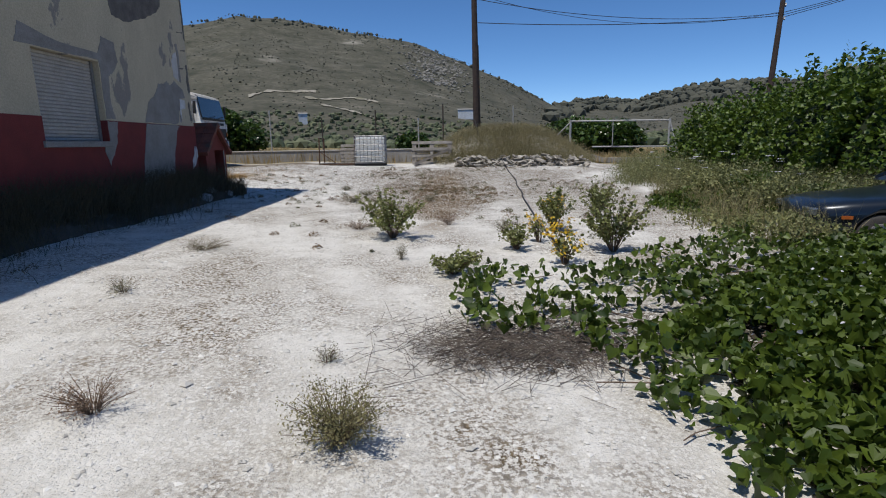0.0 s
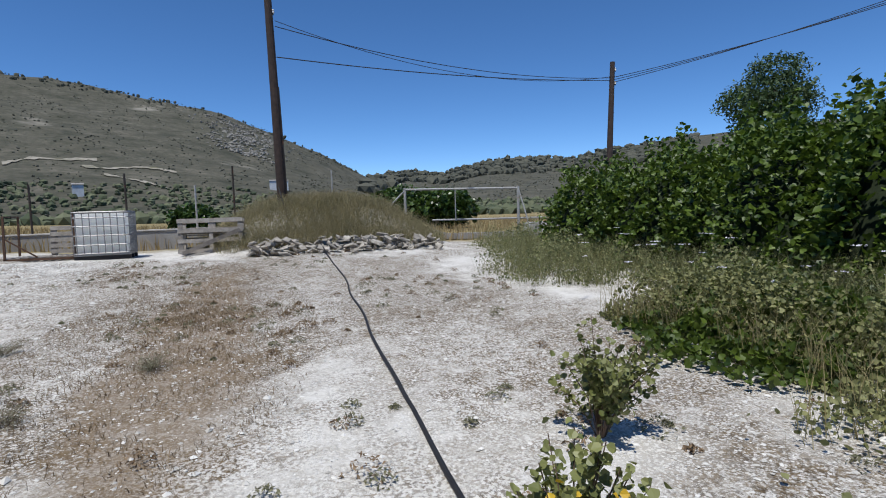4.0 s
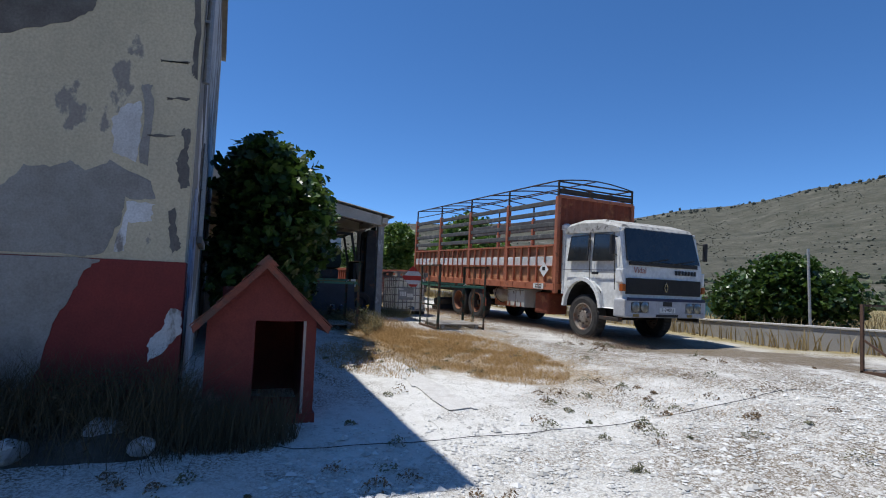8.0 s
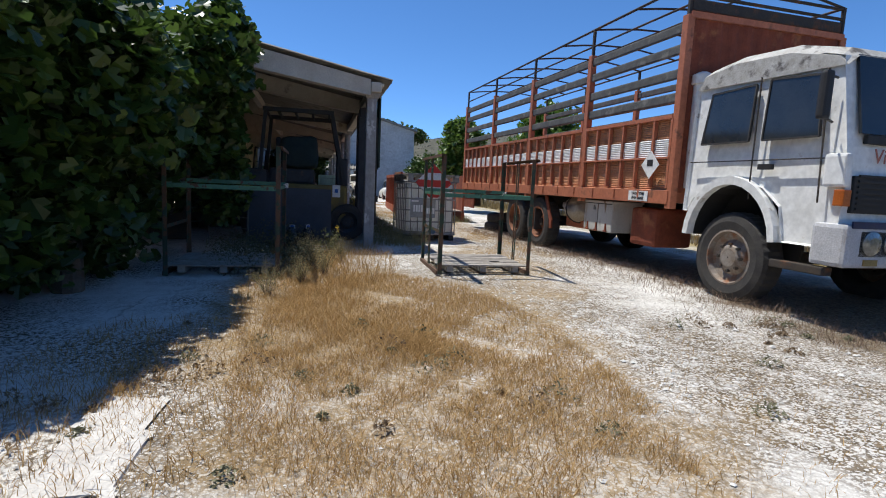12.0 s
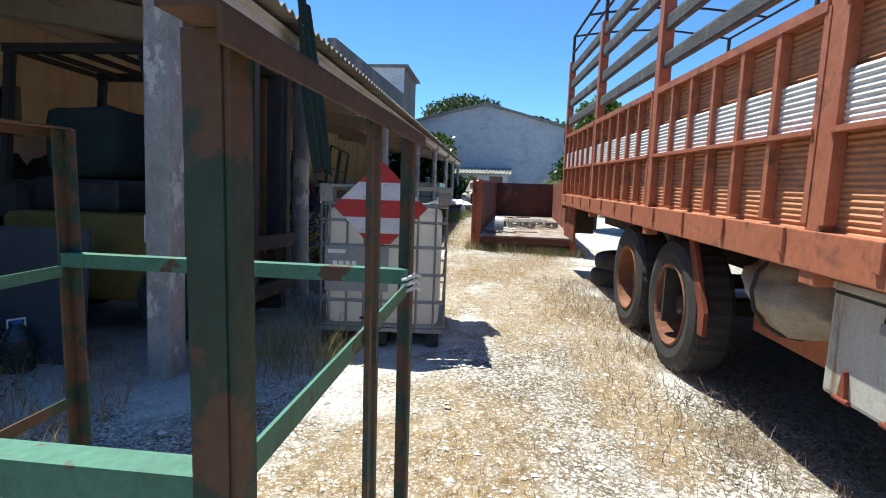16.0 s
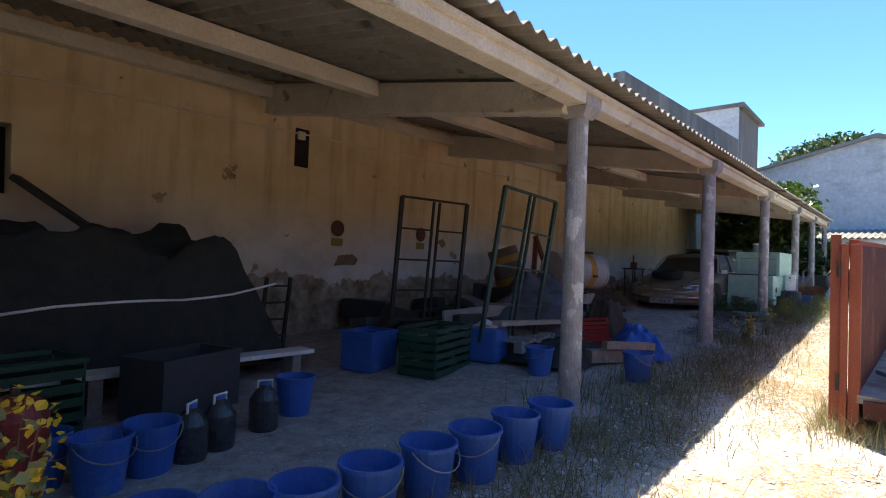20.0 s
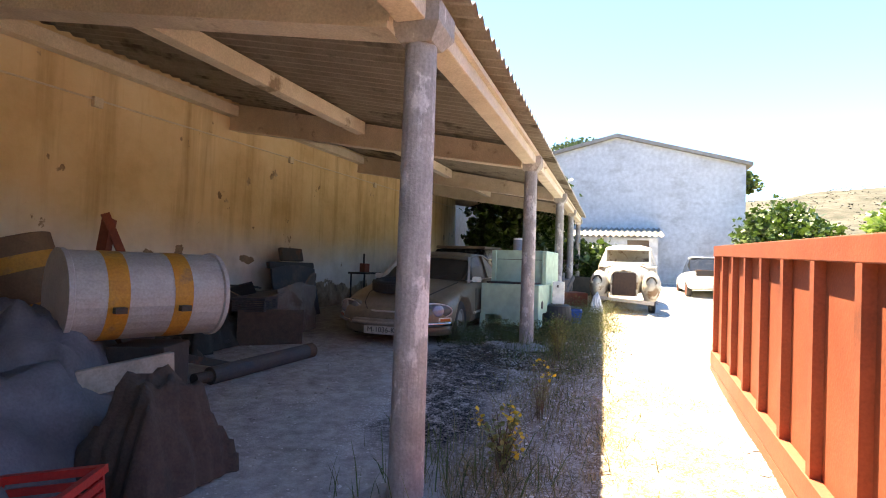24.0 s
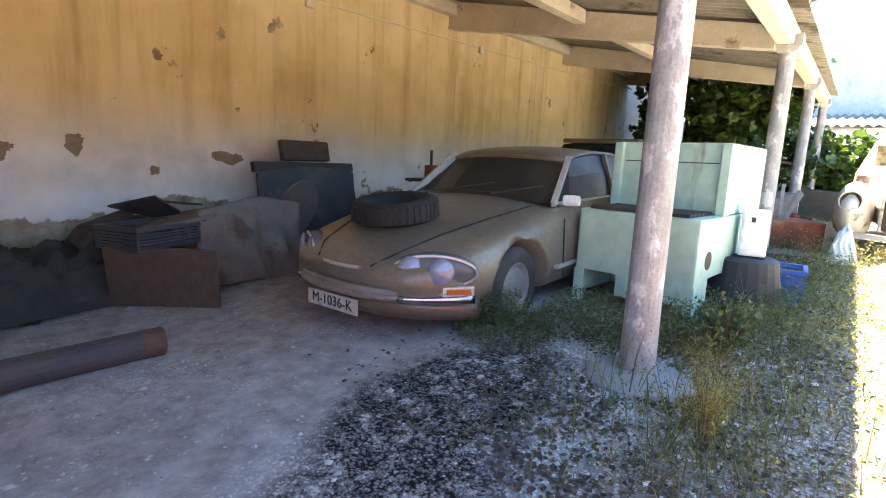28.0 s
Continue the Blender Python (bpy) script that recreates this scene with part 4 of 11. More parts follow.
canvas = mat("dusty_beige_canvas", (0.42, 0.37, 0.30), (0.30, 0.255, 0.20), 5, 0.9, bump=0.5)
bm = bmesh.new()
bmesh.ops.create_icosphere(bm, subdivisions=4, radius=1.0)
for v in bm.verts:
    q = v.co.copy()
    v.co = Vector((q.x * 0.42, q.y * 0.26, q.z * 0.22)) * (1 + 0.22 * noise.noise(q * 1.7) + 0.16 * abs(noise.noise(q * 4.2 + Vector((3, 0, 0)))))
    v.co += Vector((-2.90, 0.36, 0.86))
part("canvas_cover", bm, canvas, truck, "beige canvas bundle tied under the body", smooth=True)
part("bundle_strap", path_rod(bmesh.new(), [Vector((-2.9, 0.34 + 0.30 * math.cos(a), 0.87 + 0.27 * math.sin(a))) for a in np.linspace(0, 6.283, 17)], 0.012, 5), black_rubber, truck)
part("mudguard_stay", prism(bmesh.new(), [(-3.80, 1.10), (-3.70, 1.10), (-3.42, 0.60), (-3.42, 0.44), (-3.50, 0.44), (-3.52, 0.60)], "y", 0.02, 0.05), rust, truck)
part("tail_panel", B(-TL, -TL + 0.9, 0.02, 0.05, 0.55, 1.1, 0.005), rust, truck)
part("tail_bracket", B(-TL + 0.05, -TL + 0.11, 0.05, 0.5, 0.6, 1.06), dark_steel, truck)
part("mudflap", B(-4.2, -4.17, 0.02, 0.34, 0.35, 1.05), black_rubber, truck)
# hazard diamond and side sign
bm = bmesh.new()
box(bm, -0.135, 0.135, -0.006, 0.0, -0.135, 0.135, m=pose(0, 0, 0, 0, 45, 0))
o = part("hazard_diamond", bm, white_paint, truck)
o.matrix_local = pose(-0.36, -0.10, FLOOR + 0.36)
part("dark_mark", B(-0.06, 0.06, -0.010, -0.007, -0.02, 0.07), black_paint, o)
sign = part("weight_plate", B(-0.22, 0.22, -0.006, 0, -0.07, 0.07), white_paint, truck)
sign.matrix_local = pose(-0.62, -0.065, FLOOR - 0.07)
text("weight_text", "TARA  9500", pose(0, -0.008, 0.032, 90, 0, 0), 0.058, black_paint, sign)
text("weight_text", "PMA 26000", pose(0, -0.008, -0.032, 90, 0, 0), 0.058, black_paint, sign)
# ---- cab ----
CX0, CX1 = 0.22, 2.28
CZ0, CZW, CZT = 1.02, 1.78, 2.62
bm = bmesh.new()
side = [(CX0, CZ0), (0.29, CZ0), (0.37, 1.16), (0.59, 1.33), (0.99, 1.40), (1.39, 1.33), (1.62, 1.14), (1.69, 0.78), (CX1 - 0.02, 0.78), (CX1, 1.35), (CX1 - 0.03, 1.72), (CX1 - 0.20, CZT - 0.06), (CX1 - 0.40, CZT), (CX0 + 0.1, CZT), (CX0, CZT - 0.1)]
ctr = Vector((1.2, 1.9))
secs = []
for y, k in ((0.06, 0.985), (0.02, 1.0), (TW - 0.02, 1.0), (TW - 0.06, 0.985)):
    tum = 0.0
    secs.append([(ctr.x + (x - ctr.x) * k, y + (0.06 * max(0, z - CZW) * (1 if y < 1 else -1)), ctr.y + (z - ctr.y) * k) for x, z in side])
loft(bm, secs)
cab = part("cab", bm, white_paint, truck, "chalky white cab with dust and rust")
bm = bmesh.new()
roof = [(CX0 + 0.02, CZT - 0.02), (CX0 + 0.1, CZT + 0.13), (0.8, CZT + 0.2), (1.5, CZT + 0.17), (CX1 - 0.25, CZT + 0.03), (CX1 - 0.16, CZT - 0.06)]
loft(bm, [[(x, y, z - (0.09 if e else 0)) for x, z in roof] for y, e in ((0.07, 1), (0.2, 0), (TW - 0.2, 0), (TW - 0.07, 1))])
part("roof_cap", bm, mat("lichened_white_roof", (0.50, 0.49, 0.46), (0.36, 0.34, 0.30), 9.0, 0.85, bump=0.3, c3=(0.12, 0.11, 0.10), s3=6, t3=0.6, soft3=0.1), cab)
bm = bmesh.new()
wsl = [(CX1 + 0.005, 1.84), (CX1 - 0.165, CZT - 0.05)]
ya, yb2 = 0.13, TW - 0.13
loft(bm, [[(wsl[0][0], ya, wsl[0][1]), (wsl[0][0], yb2, wsl[0][1]), (wsl[1][0], yb2 - 0.06, wsl[1][1]), (wsl[1][0], ya + 0.06, wsl[1][1])], [(wsl[0][0] - 0.03, ya, wsl[0][1]), (wsl[0][0] - 0.03, yb2, wsl[0][1]), (wsl[1][0] - 0.03, yb2 - 0.06, wsl[1][1]), (wsl[1][0] - 0.03, ya + 0.06, wsl[1][1])]])
part("windscreen", bm, glass_dark, cab)
for y, s in ((0.016, 1), (TW - 0.016, -1)):
    for nm, pts in (("side_window", [(1.33, 1.83), (1.98, 1.83), (1.90, 2.42), (1.33, 2.46)]), ("quarter_window", [(0.45, 1.83), (1.15, 1.83), (1.15, 2.44), (0.52, 2.42)])):
        bm = bmesh.new()
        prism(bm, pts, "y", y - 0.012, y + 0.012)
        for v in bm.verts:
            v.co.y += s * 0.06 * max(0, v.co.z - CZW)
        w_ = part(nm, bm, glass_dark, cab)
        bm = bmesh.new()
        for a, b in zip(pts, pts[1:] + pts[:1]):
            f = lambda p: Vector((p[0], y - s * 0.012 + s * 0.06 * max(0, p[1] - CZW), p[1]))
            bar(bm, f(a), f(b), 0.016, 0.02)
        part("window_seal", bm, black_rubber, w_)
    bm = bmesh.new()
    bar(bm, (1.24, y - s * 0.012, 1.2), (1.24, y - s * 0.012, 2.5), 0.012, 0.012)
    bar(bm, (2.05, y - s * 0.012, 1.2), (2.0, y - s * 0.012, 2.45), 0.012, 0.012)
    bar(bm, (0.3, y - s * 0.012, 1.62), (2.2, y - s * 0.012, 1.62), 0.02, 0.012)
    part("door_joint", bm, dark_steel, cab)
    part("door_handle", B(1.32, 1.50, y - 0.02, y + 0.02, 1.52, 1.58, 0.006), black_paint, cab)
    bm = bmesh.new()
    arch = [(0.99 + 0.60 * math.cos(a), 0.70 + 0.66 * math.sin(a)) for a in np.linspace(0.1, math.pi - 0.05, 14)]
    arch2 = [(0.99 + 0.68 * math.cos(a), 0.70 + 0.75 * math.sin(a)) for a in np.linspace(0.1, math.pi - 0.05, 14)]
    prism(bm, arch + arch2[::-1], "y", y - 0.05, y + 0.05)
    part("wheel_arch", bm, white_paint, cab)
    # near-black plate and liner added in place of the shade inside the arch
    well = bmesh.new()
    prism(well, [(0.99 + 0.615 * math.cos(a), 0.70 + 0.675 * math.sin(a)) for a in np.linspace(-0.25, math.pi + 0.25, 16)], "y", min(y + s * 0.40, y + s * 0.44), max(y + s * 0.40, y + s * 0.44))
    part("wheel_well", well, shadow_dark, cab)
    lip = bmesh.new()
    loft(lip, [[(0.99 + 0.60 * math.cos(a), yy, 0.70 + 0.66 * math.sin(a)) for a in np.linspace(0.1, math.pi - 0.05, 14)] for yy in (y + s * 0.05, y + s * 0.42)], closed=False)
    part("well_liner", lip, shadow_dark, cab)
    bm = bmesh.new()
    box(bm, 2.12, 2.20, y - s * 0.22 - 0.05, y - s * 0.22 + 0.05, 1.95, 2.38, 0.03)
    rod(bm, (2.08, y, 2.35), (2.14, y - s * 0.2, 2.35), 0.012)
    rod(bm, (2.08, y, 1.95), (2.14, y - s * 0.2, 1.98), 0.012)
    part("wing_mirror", bm, black_paint, cab)
    bm = bmesh.new()
    box(bm, 1.62, 2.2, y - 0.03, y + 0.10 if s > 0 else y + 0.03, 0.52, 0.60, 0.01)
    part("step", bm, dark_steel, cab)
for y in (0.75, 1.55):
    part("wiper", bar(bmesh.new(), (CX1 + 0.03, y, 1.83), (CX1 + 0.005, y + 0.62, 1.93), 0.018, 0.022), black_paint, cab)
part("scuttle", B(CX1 - 0.03, CX1 + 0.012, 0.2, TW - 0.2, 1.75, 1.83, 0.008), black_paint, cab)
# front: grille, bumper, lamps
F = CX1
part("grille", B(F - 0.02, F + 0.025, 0.10, TW - 0.10, 1.12, 1.46, 0.01), black_paint, cab)
bm = bmesh.new()
for z in np.arange(1.15, 1.45, 0.05):
    box(bm, F + 0.025, F + 0.04, 0.14, TW - 0.14, z, z + 0.02)
part("grille_slats", bm, black_paint, cab)
bm = bmesh.new()
d = [(0, 0.11), (0.055, 0), (0, -0.11), (-0.055, 0)]
for a, b in zip(d, d[1:] + d[:1]):
    bar(bm, (F + 0.05, TW / 2 + a[0], 1.29 + a[1]), (F + 0.05, TW / 2 + b[0], 1.29 + b[1]), 0.02, 0.02)
part("diamond_emblem", bm, chrome, cab)
bm = bmesh.new()
box(bm, F - 0.25, F + 0.10, 0.0, TW, 0.62, 1.02, 0.04)
bump_p = part("bumper", bm, mat("grey_white_bumper", (0.52, 0.52, 0.53), (0.42, 0.42, 0.43), 5.0, 0.6, c3=(0.25, 0.2, 0.16), s3=4, t3=0.66), truck)
part("blue_strip", B(F + 0.09, F + 0.108, 0.05, TW - 0.05, 0.985, 1.05, 0.004), mat("dark_blue_trim", (0.03, 0.035, 0.09), (0.02, 0.024, 0.06), 5, 0.5), bump_p)
lamp_glass = mat("headlamp_glass", (0.30, 0.32, 0.32), (0.2, 0.21, 0.21), 30, 0.12, 0.6, 0.1)
for y in (0.30, 0.56, TW - 0.56, TW - 0.30):
    h = part("headlamp", lathe(bmesh.new(), [(0.115, 0), (0.115, 0.02), (0.105, 0.024), (0.06, 0.036), (0.001, 0.04)], 18, pose(F + 0.095, y, 0.85, 0, 90, 0)), lamp_glass, bump_p)
for y in (0.43, TW - 0.43):
    part("lamp_surround", B(F + 0.085, F + 0.10, y - 0.27, y + 0.27, 0.72, 0.97, 0.01), black_paint, bump_p)
    part("fog_lamp", B(F + 0.095, F + 0.112, y - 0.2, y - 0.03, 0.645, 0.705, 0.004), mat("amber_lens", (0.30, 0.22, 0.08), (0.24, 0.17, 0.06), 9, 0.3), bump_p)
part("tow_slot", B(F + 0.09, F + 0.108, TW / 2 - 0.14, TW / 2 + 0.14, 0.88, 0.98), black_paint, bump_p)
plate = part("number_plate", B(F + 0.10, F + 0.112, TW / 2 - 0.24, TW / 2 + 0.24, 0.74, 0.85), white_paint, bump_p)
text("plate_text", "T-7403-J", pose(F + 0.114, TW / 2, 0.795, 90, 0, 90), 0.105, black_paint, plate)
part("lower_slot", B(F + 0.09, F + 0.104, TW / 2 - 0.34, TW / 2 + 0.34, 0.64, 0.70), black_paint, bump_p)
script_red = mat("faded_red_paint", (0.42, 0.16, 0.11), (0.34, 0.12, 0.09), 6, 0.7)
text("name_text", "Vidal", pose(F + 0.006, 0.50, 1.64, 90, 0, 90), 0.19, script_red, cab)
bm = bmesh.new()
for k in range(7):
    box(bm, F + 0.0, F + 0.008, TW - 0.92 + 0.10 * k, TW - 0.85 + 0.10 * k, 1.585, 1.685)
part("maker_bars", bm, black_paint, cab)
for y in (0.02, TW - 0.02):
    part("corner_deflector", B(F - 0.20, F + 0.03, y - 0.04, y + 0.04, 1.35, 1.66, 0.03), white_paint, cab)
    part("turn_signal", B(F - 0.06, F + 0.04, y - 0.045, y + 0.045, 1.18, 1.33, 0.01), mat("orange_lens", (0.45, 0.12, 0.02), (0.35, 0.09, 0.02), 9, 0.3), cab)
bm = bmesh.new()
lathe(bm, [(0.10, 1.3), (0.10, 2.62), (0.13, 2.63), (0.13, 2.74), (0.05, 2.78)], 14, pose(0.10, 0.22, 0))
part("air_intake", bm, white_paint, truck)


# ---- red doghouse ----
red_clay = mat("faded_oxblood_plaster", (0.235, 0.052, 0.038), (0.175, 0.042, 0.032), 3.5, 0.9, bump=0.35, c3=(0.30, 0.17, 0.12), s3=2.4, t3=0.66, soft3=0.06)
dog = thing("doghouse", pose(-5.25, 12.06, gz(-5.3, 12.4) + 0.08, 0, 0, -2), "oxblood red plastered doghouse with a tiled gable roof", "doghouse")
DW, DD, DEAVE, DAPEX = 0.48, 1.25, 0.86, 1.41
part("plinth", B(-DD, 0.02, -DW - 0.02, DW + 0.02, -0.16, 0.0), red_clay, dog)
bm = slab_with_holes(bmesh.new(), -DW, DW, 0, DEAVE, [(-0.07, 0.36, 0, 0.85)], lambda u, v, s: (-0.08 * s, u, v))
part("front_wall", bm, red_clay, dog)
bm = bmesh.new()
prism(bm, [(-DW, DEAVE), (DW, DEAVE), (0, DAPEX - 0.05)], "x", -0.08, 0.0)
part("gable", bm, red_clay, dog)
part("side_wall", B(-DD, -0.08, DW - 0.08, DW, 0, DEAVE), red_clay, dog)
part("side_wall", B(-DD, -0.08, -DW, -DW + 0.08, 0, DEAVE), red_clay, dog)
part("rear_wall", B(-DD, -DD + 0.08, -DW + 0.08, DW - 0.08, 0, DEAVE + 0.3), red_clay, dog)
part("doorway_edge", B(-0.02, 0.012, 0.362, 0.385, 0, 0.85), mat("worn_pale_edge", (0.42, 0.36, 0.31), (0.34, 0.28, 0.24), 6, 0.9), dog)
roof_clay = mat("weathered_red_tile", (0.27, 0.085, 0.05), (0.18, 0.06, 0.04), 6.0, 0.9, bump=0.4, c3=(0.13, 0.075, 0.055), s3=4, t3=0.6)
for sgn in (-1, 1):
    bm = bmesh.new()
    prism(bm, [(0, DAPEX), (sgn * (DW + 0.12), DEAVE - 0.06), (sgn * (DW + 0.10), DEAVE - 0.12), (0, DAPEX - 0.08)], "x", -DD - 0.08, 0.10)
    rs = part("roof_slope", bm, roof_clay, dog)
    for r in range(3):
        for c in range(6):
            f0, f1 = r / 3, (r + 1) / 3 + 0.02
            y0, z0 = sgn * (DW + 0.12) * f0, DAPEX + (DEAVE - 0.06 - DAPEX) * f0 + 0.012
            y1, z1 = sgn * (DW + 0.12) * f1, DAPEX + (DEAVE - 0.06 - DAPEX) * f1 + 0.026
            x0 = 0.1 - c * (DD + 0.18) / 6
            x1 = x0 - (DD + 0.18) / 6 + 0.008
            bm = bmesh.new()
            loft(bm, [[(x0, y0, z0), (x1, y0, z0), (x1, y0, z0 - 0.012), (x0, y0, z0 - 0.012)], [(x0, y1, z1), (x1, y1, z1), (x1, y1, z1 - 0.012), (x0, y1, z1 - 0.012)]])
            part("roof_tile", bm, roof_clay, rs)
part("ridge_cap", prism(bmesh.new(), [(-0.1, DAPEX - 0.05), (0, DAPEX + 0.05), (0.1, DAPEX - 0.05)], "x", -DD - 0.08, 0.11), roof_clay, dog)

# roller shutter and sill in the house wall
sh = thing("window_1", pose(HX, 0, 0), "closed grey roller shutter in a chipped opening", "window", kind="structure")
slat_m = mat("dusty_grey_shutter", (0.46, 0.44, 0.40), (0.38, 0.36, 0.32), 7, 0.7, bump=0.1)
for z in np.arange(SHUT[2], SHUT[3], 0.05):
    bm = bmesh.new()
    prism(bm, [(-0.13, z), (-0.115, z + 0.012), (-0.115, z + 0.038), (-0.13, z + 0.048), (-0.15, z + 0.048), (-0.15, z)], "y", SHUT[0] + 0.002, SHUT[1] - 0.002)
    for v in bm.verts:
        v.co.x, v.co.y = v.co.x, v.co.y
    part("slat", bm, slat_m, sh)
part("sill", B(-0.14, 0.05, SHUT[0] - 0.05, SHUT[1] + 0.05, SHUT[2] - 0.09, SHUT[2] - 0.004, 0.01), render_grey, sh)
part("guide_rail", B(-0.16, -0.09, SHUT[1] - 0.05, SHUT[1] - 0.003, SHUT[2], SHUT[3]), galv, sh)
# bare patches where render has come away: thin raised plates of grey scratch coat
random.seed(5)


def patch(name, outline, m, material, label):
    """An uneven flat plate standing 5 mm proud of a wall; outline in wall metres."""
    pts = []
    for (a, b), (c, d) in zip(outline, outline[1:] + outline[:1]):
        for k in range(6):
            f = k / 6
            pts.append((a + (c - a) * f + random.uniform(-0.012, 0.012), b + (d - b) * f + random.uniform(-0.012, 0.012)))
    bm = bmesh.new()
    vs = [bm.verts.new((u, v, 0)) for u, v in pts]
    f = bm.faces.new(vs)
    ex = bmesh.ops.extrude_face_region(bm, geom=[f])
    bmesh.ops.translate(bm, verts=[g for g in ex["geom"] if isinstance(g, bmesh.types.BMVert)], vec=(0, 0, 0.006))
    bmesh.ops.recalc_face_normals(bm, faces=bm.faces[:])
    bmesh.ops.triangulate(bm, faces=bm.faces[:])
    ob = link(name, bm, material)
    ob.matrix_world = m
    return tagged(ob, label, "wall patch", "bare patches on the house wall", "structure")


EAST = Matrix(((0, 0, 1, HX), (1, 0, 0, 0), (0, 1, 0, 0), (0, 0, 0, 1)))
EASTL = Matrix.Translation((0.013, 0, 0)) @ EAST
patch("bare_render", [(8.6, 4.6), (8.9, 3.68), (8.95, 3.47), (9.29, 3.42), (9.6, 3.52), (10.0, 3.66), (10.32, 3.80), (10.5, 3.95), (10.55, 4.2), (10.3, 4.9), (9.4, 5.1)], EAST, render_dark, "bare grey render patch high on the house wall")
patch("bare_render", [(6.85, 2.70), (6.95, 2.95), (7.6, 2.82), (8.46, 2.80), (8.6, 3.07), (8.9, 3.04), (8.95, 2.75), (8.79, 2.55), (8.66, 2.5), (8.62, 2.1), (8.70, 1.83), (8.47, 1.83), (8.47, 2.70)], EAST, render_grey, "bare grey render round the shutter")
patch("bare_render", [(8.46, 1.79), (8.72, 1.79), (8.64, 1.45), (8.40, 1.10), (8.30, 1.35), (8.46, 1.5)], EASTL, render_grey, "bare grey render below the shutter")
patch("bare_render", [(9.55, 1.82), (9.72, 2.18), (9.95, 2.30), (10.13, 2.54), (10.31, 2.55), (10.44, 2.62), (10.54, 2.54), (10.72, 2.65), (11.05, 2.51), (11.09, 2.34), (10.86, 2.34), (10.84, 2.16), (10.74, 1.86), (10.6, 1.82)], EAST, render_grey, "bare grey render over the red dado")
patch("bare_render", [(9.55, 1.79), (10.72, 1.79), (10.61, 1.70), (10.52, 1.45), (10.44, 1.30), (10.36, 0.9), (10.2, 0.45), (9.2, 0.45), (9.32, 1.0)], EASTL, render_grey, "bare grey render through the red dado")
patch("bare_render", [(10.91, 3.37), (10.99, 3.38), (11.02, 3.13), (11.01, 2.63), (10.94, 2.66), (10.945, 3.11)], EAST, render_grey, "flaked streak on the house wall")
patch("bare_render", [(11.26, 3.03), (11.33, 3.01), (11.32, 2.81), (11.35, 2.5), (11.28, 2.46), (11.23, 2.69), (11.28, 2.83)], EAST, render_dark, "flaked corner of the house wall")
patch("bare_render", [(11.2, 2.25), (11.25, 2.28), (11.28, 2.05), (11.33, 1.93), (11.25, 1.87), (11.22, 2.07)], EAST, render_dark, "small flaked spot on the house wall")
patch("bare_render", [(11.27, 4.4), (11.34, 4.4), (11.35, 3.5), (11.30, 3.55), (11.31, 3.85)], EAST, render_dark, "flaked upper corner of the house wall")
patch("pale_plaster", [(10.71, 3.02), (10.81, 3.17), (10.92, 3.21), (10.93, 2.9), (10.925, 2.67), (10.74, 2.72)], EAST, limewash, "pale plaster repair on the house wall")
patch("pale_plaster", [(10.88, 2.32), (11.08, 2.31), (11.07, 2.16), (10.90, 2.12), (10.88, 1.87), (10.80, 1.86)], EAST, limewash, "pale plaster edge on the house wall")
patch("pale_plaster", [(11.27, 1.39), (11.37, 1.37), (11.37, 1.17), (11.25, 1.02), (11.13, 0.93), (11.12, 1.1), (11.23, 1.22)], EASTL, limewash, "pale plaster splash on the red dado")
for z_, y0_, y1_ in ((3.28, 11.12, 11.30), (2.92, 10.98, 11.2), (3.62, 11.05, 11.27)):
    patch("wall_crack", [(y0_, z_), (y1_, z_ + 0.03), (y1_, z_ + 0.016), (y0_, z_ - 0.012)], EAST, render_dark, "thin crack in the house wall")
NORTH = Matrix(((1, 0, 0, 0), (0, 0, 1, HY), (0, 1, 0, 0), (0, 0, 0, 1)))
blue_wash = mat("faded_blue_limewash", (0.25, 0.30, 0.43), (0.38, 0.41, 0.47), 3.0, 0.95, bump=0.4, c3=(0.17, 0.16, 0.155), s3=3.0, t3=0.56, soft3=0.06)
patch("bare_render", [(-5.68, 1.3), (-5.72, 2.1), (-5.88, 2.7), (-5.80, 3.4), (-5.95, 4.1), (-5.85, 4.6), (-5.68, 4.7)], NORTH, render_grey, "bare grey strip down the house corner")
patch("blue_wash", [(-5.92, 1.4), (-5.90, 1.9), (-6.0, 2.35), (-6.2, 2.6), (-6.6, 2.7), (-7.0, 2.45), (-7.1, 2.0), (-6.9, 1.5)], NORTH, blue_wash, "faded blue limewash on the house wall")
patch("bare_render", [(-7.05, 2.6), (-7.0, 3.1), (-6.9, 3.5), (-6.6, 3.7), (-6.4, 4.2), (-6.7, 4.4), (-7.1, 4.0), (-7.22, 3.3)], NORTH, render_dark, "mould-darkened patch beside the barred window")
patch("bare_render", [(-8.6, 3.5), (-9.2, 3.6), (-9.5, 3.2), (-9.3, 2.7), (-8.9, 2.9), (-8.65, 3.1)], NORTH, render_grey, "bare grey patch between the barred windows")
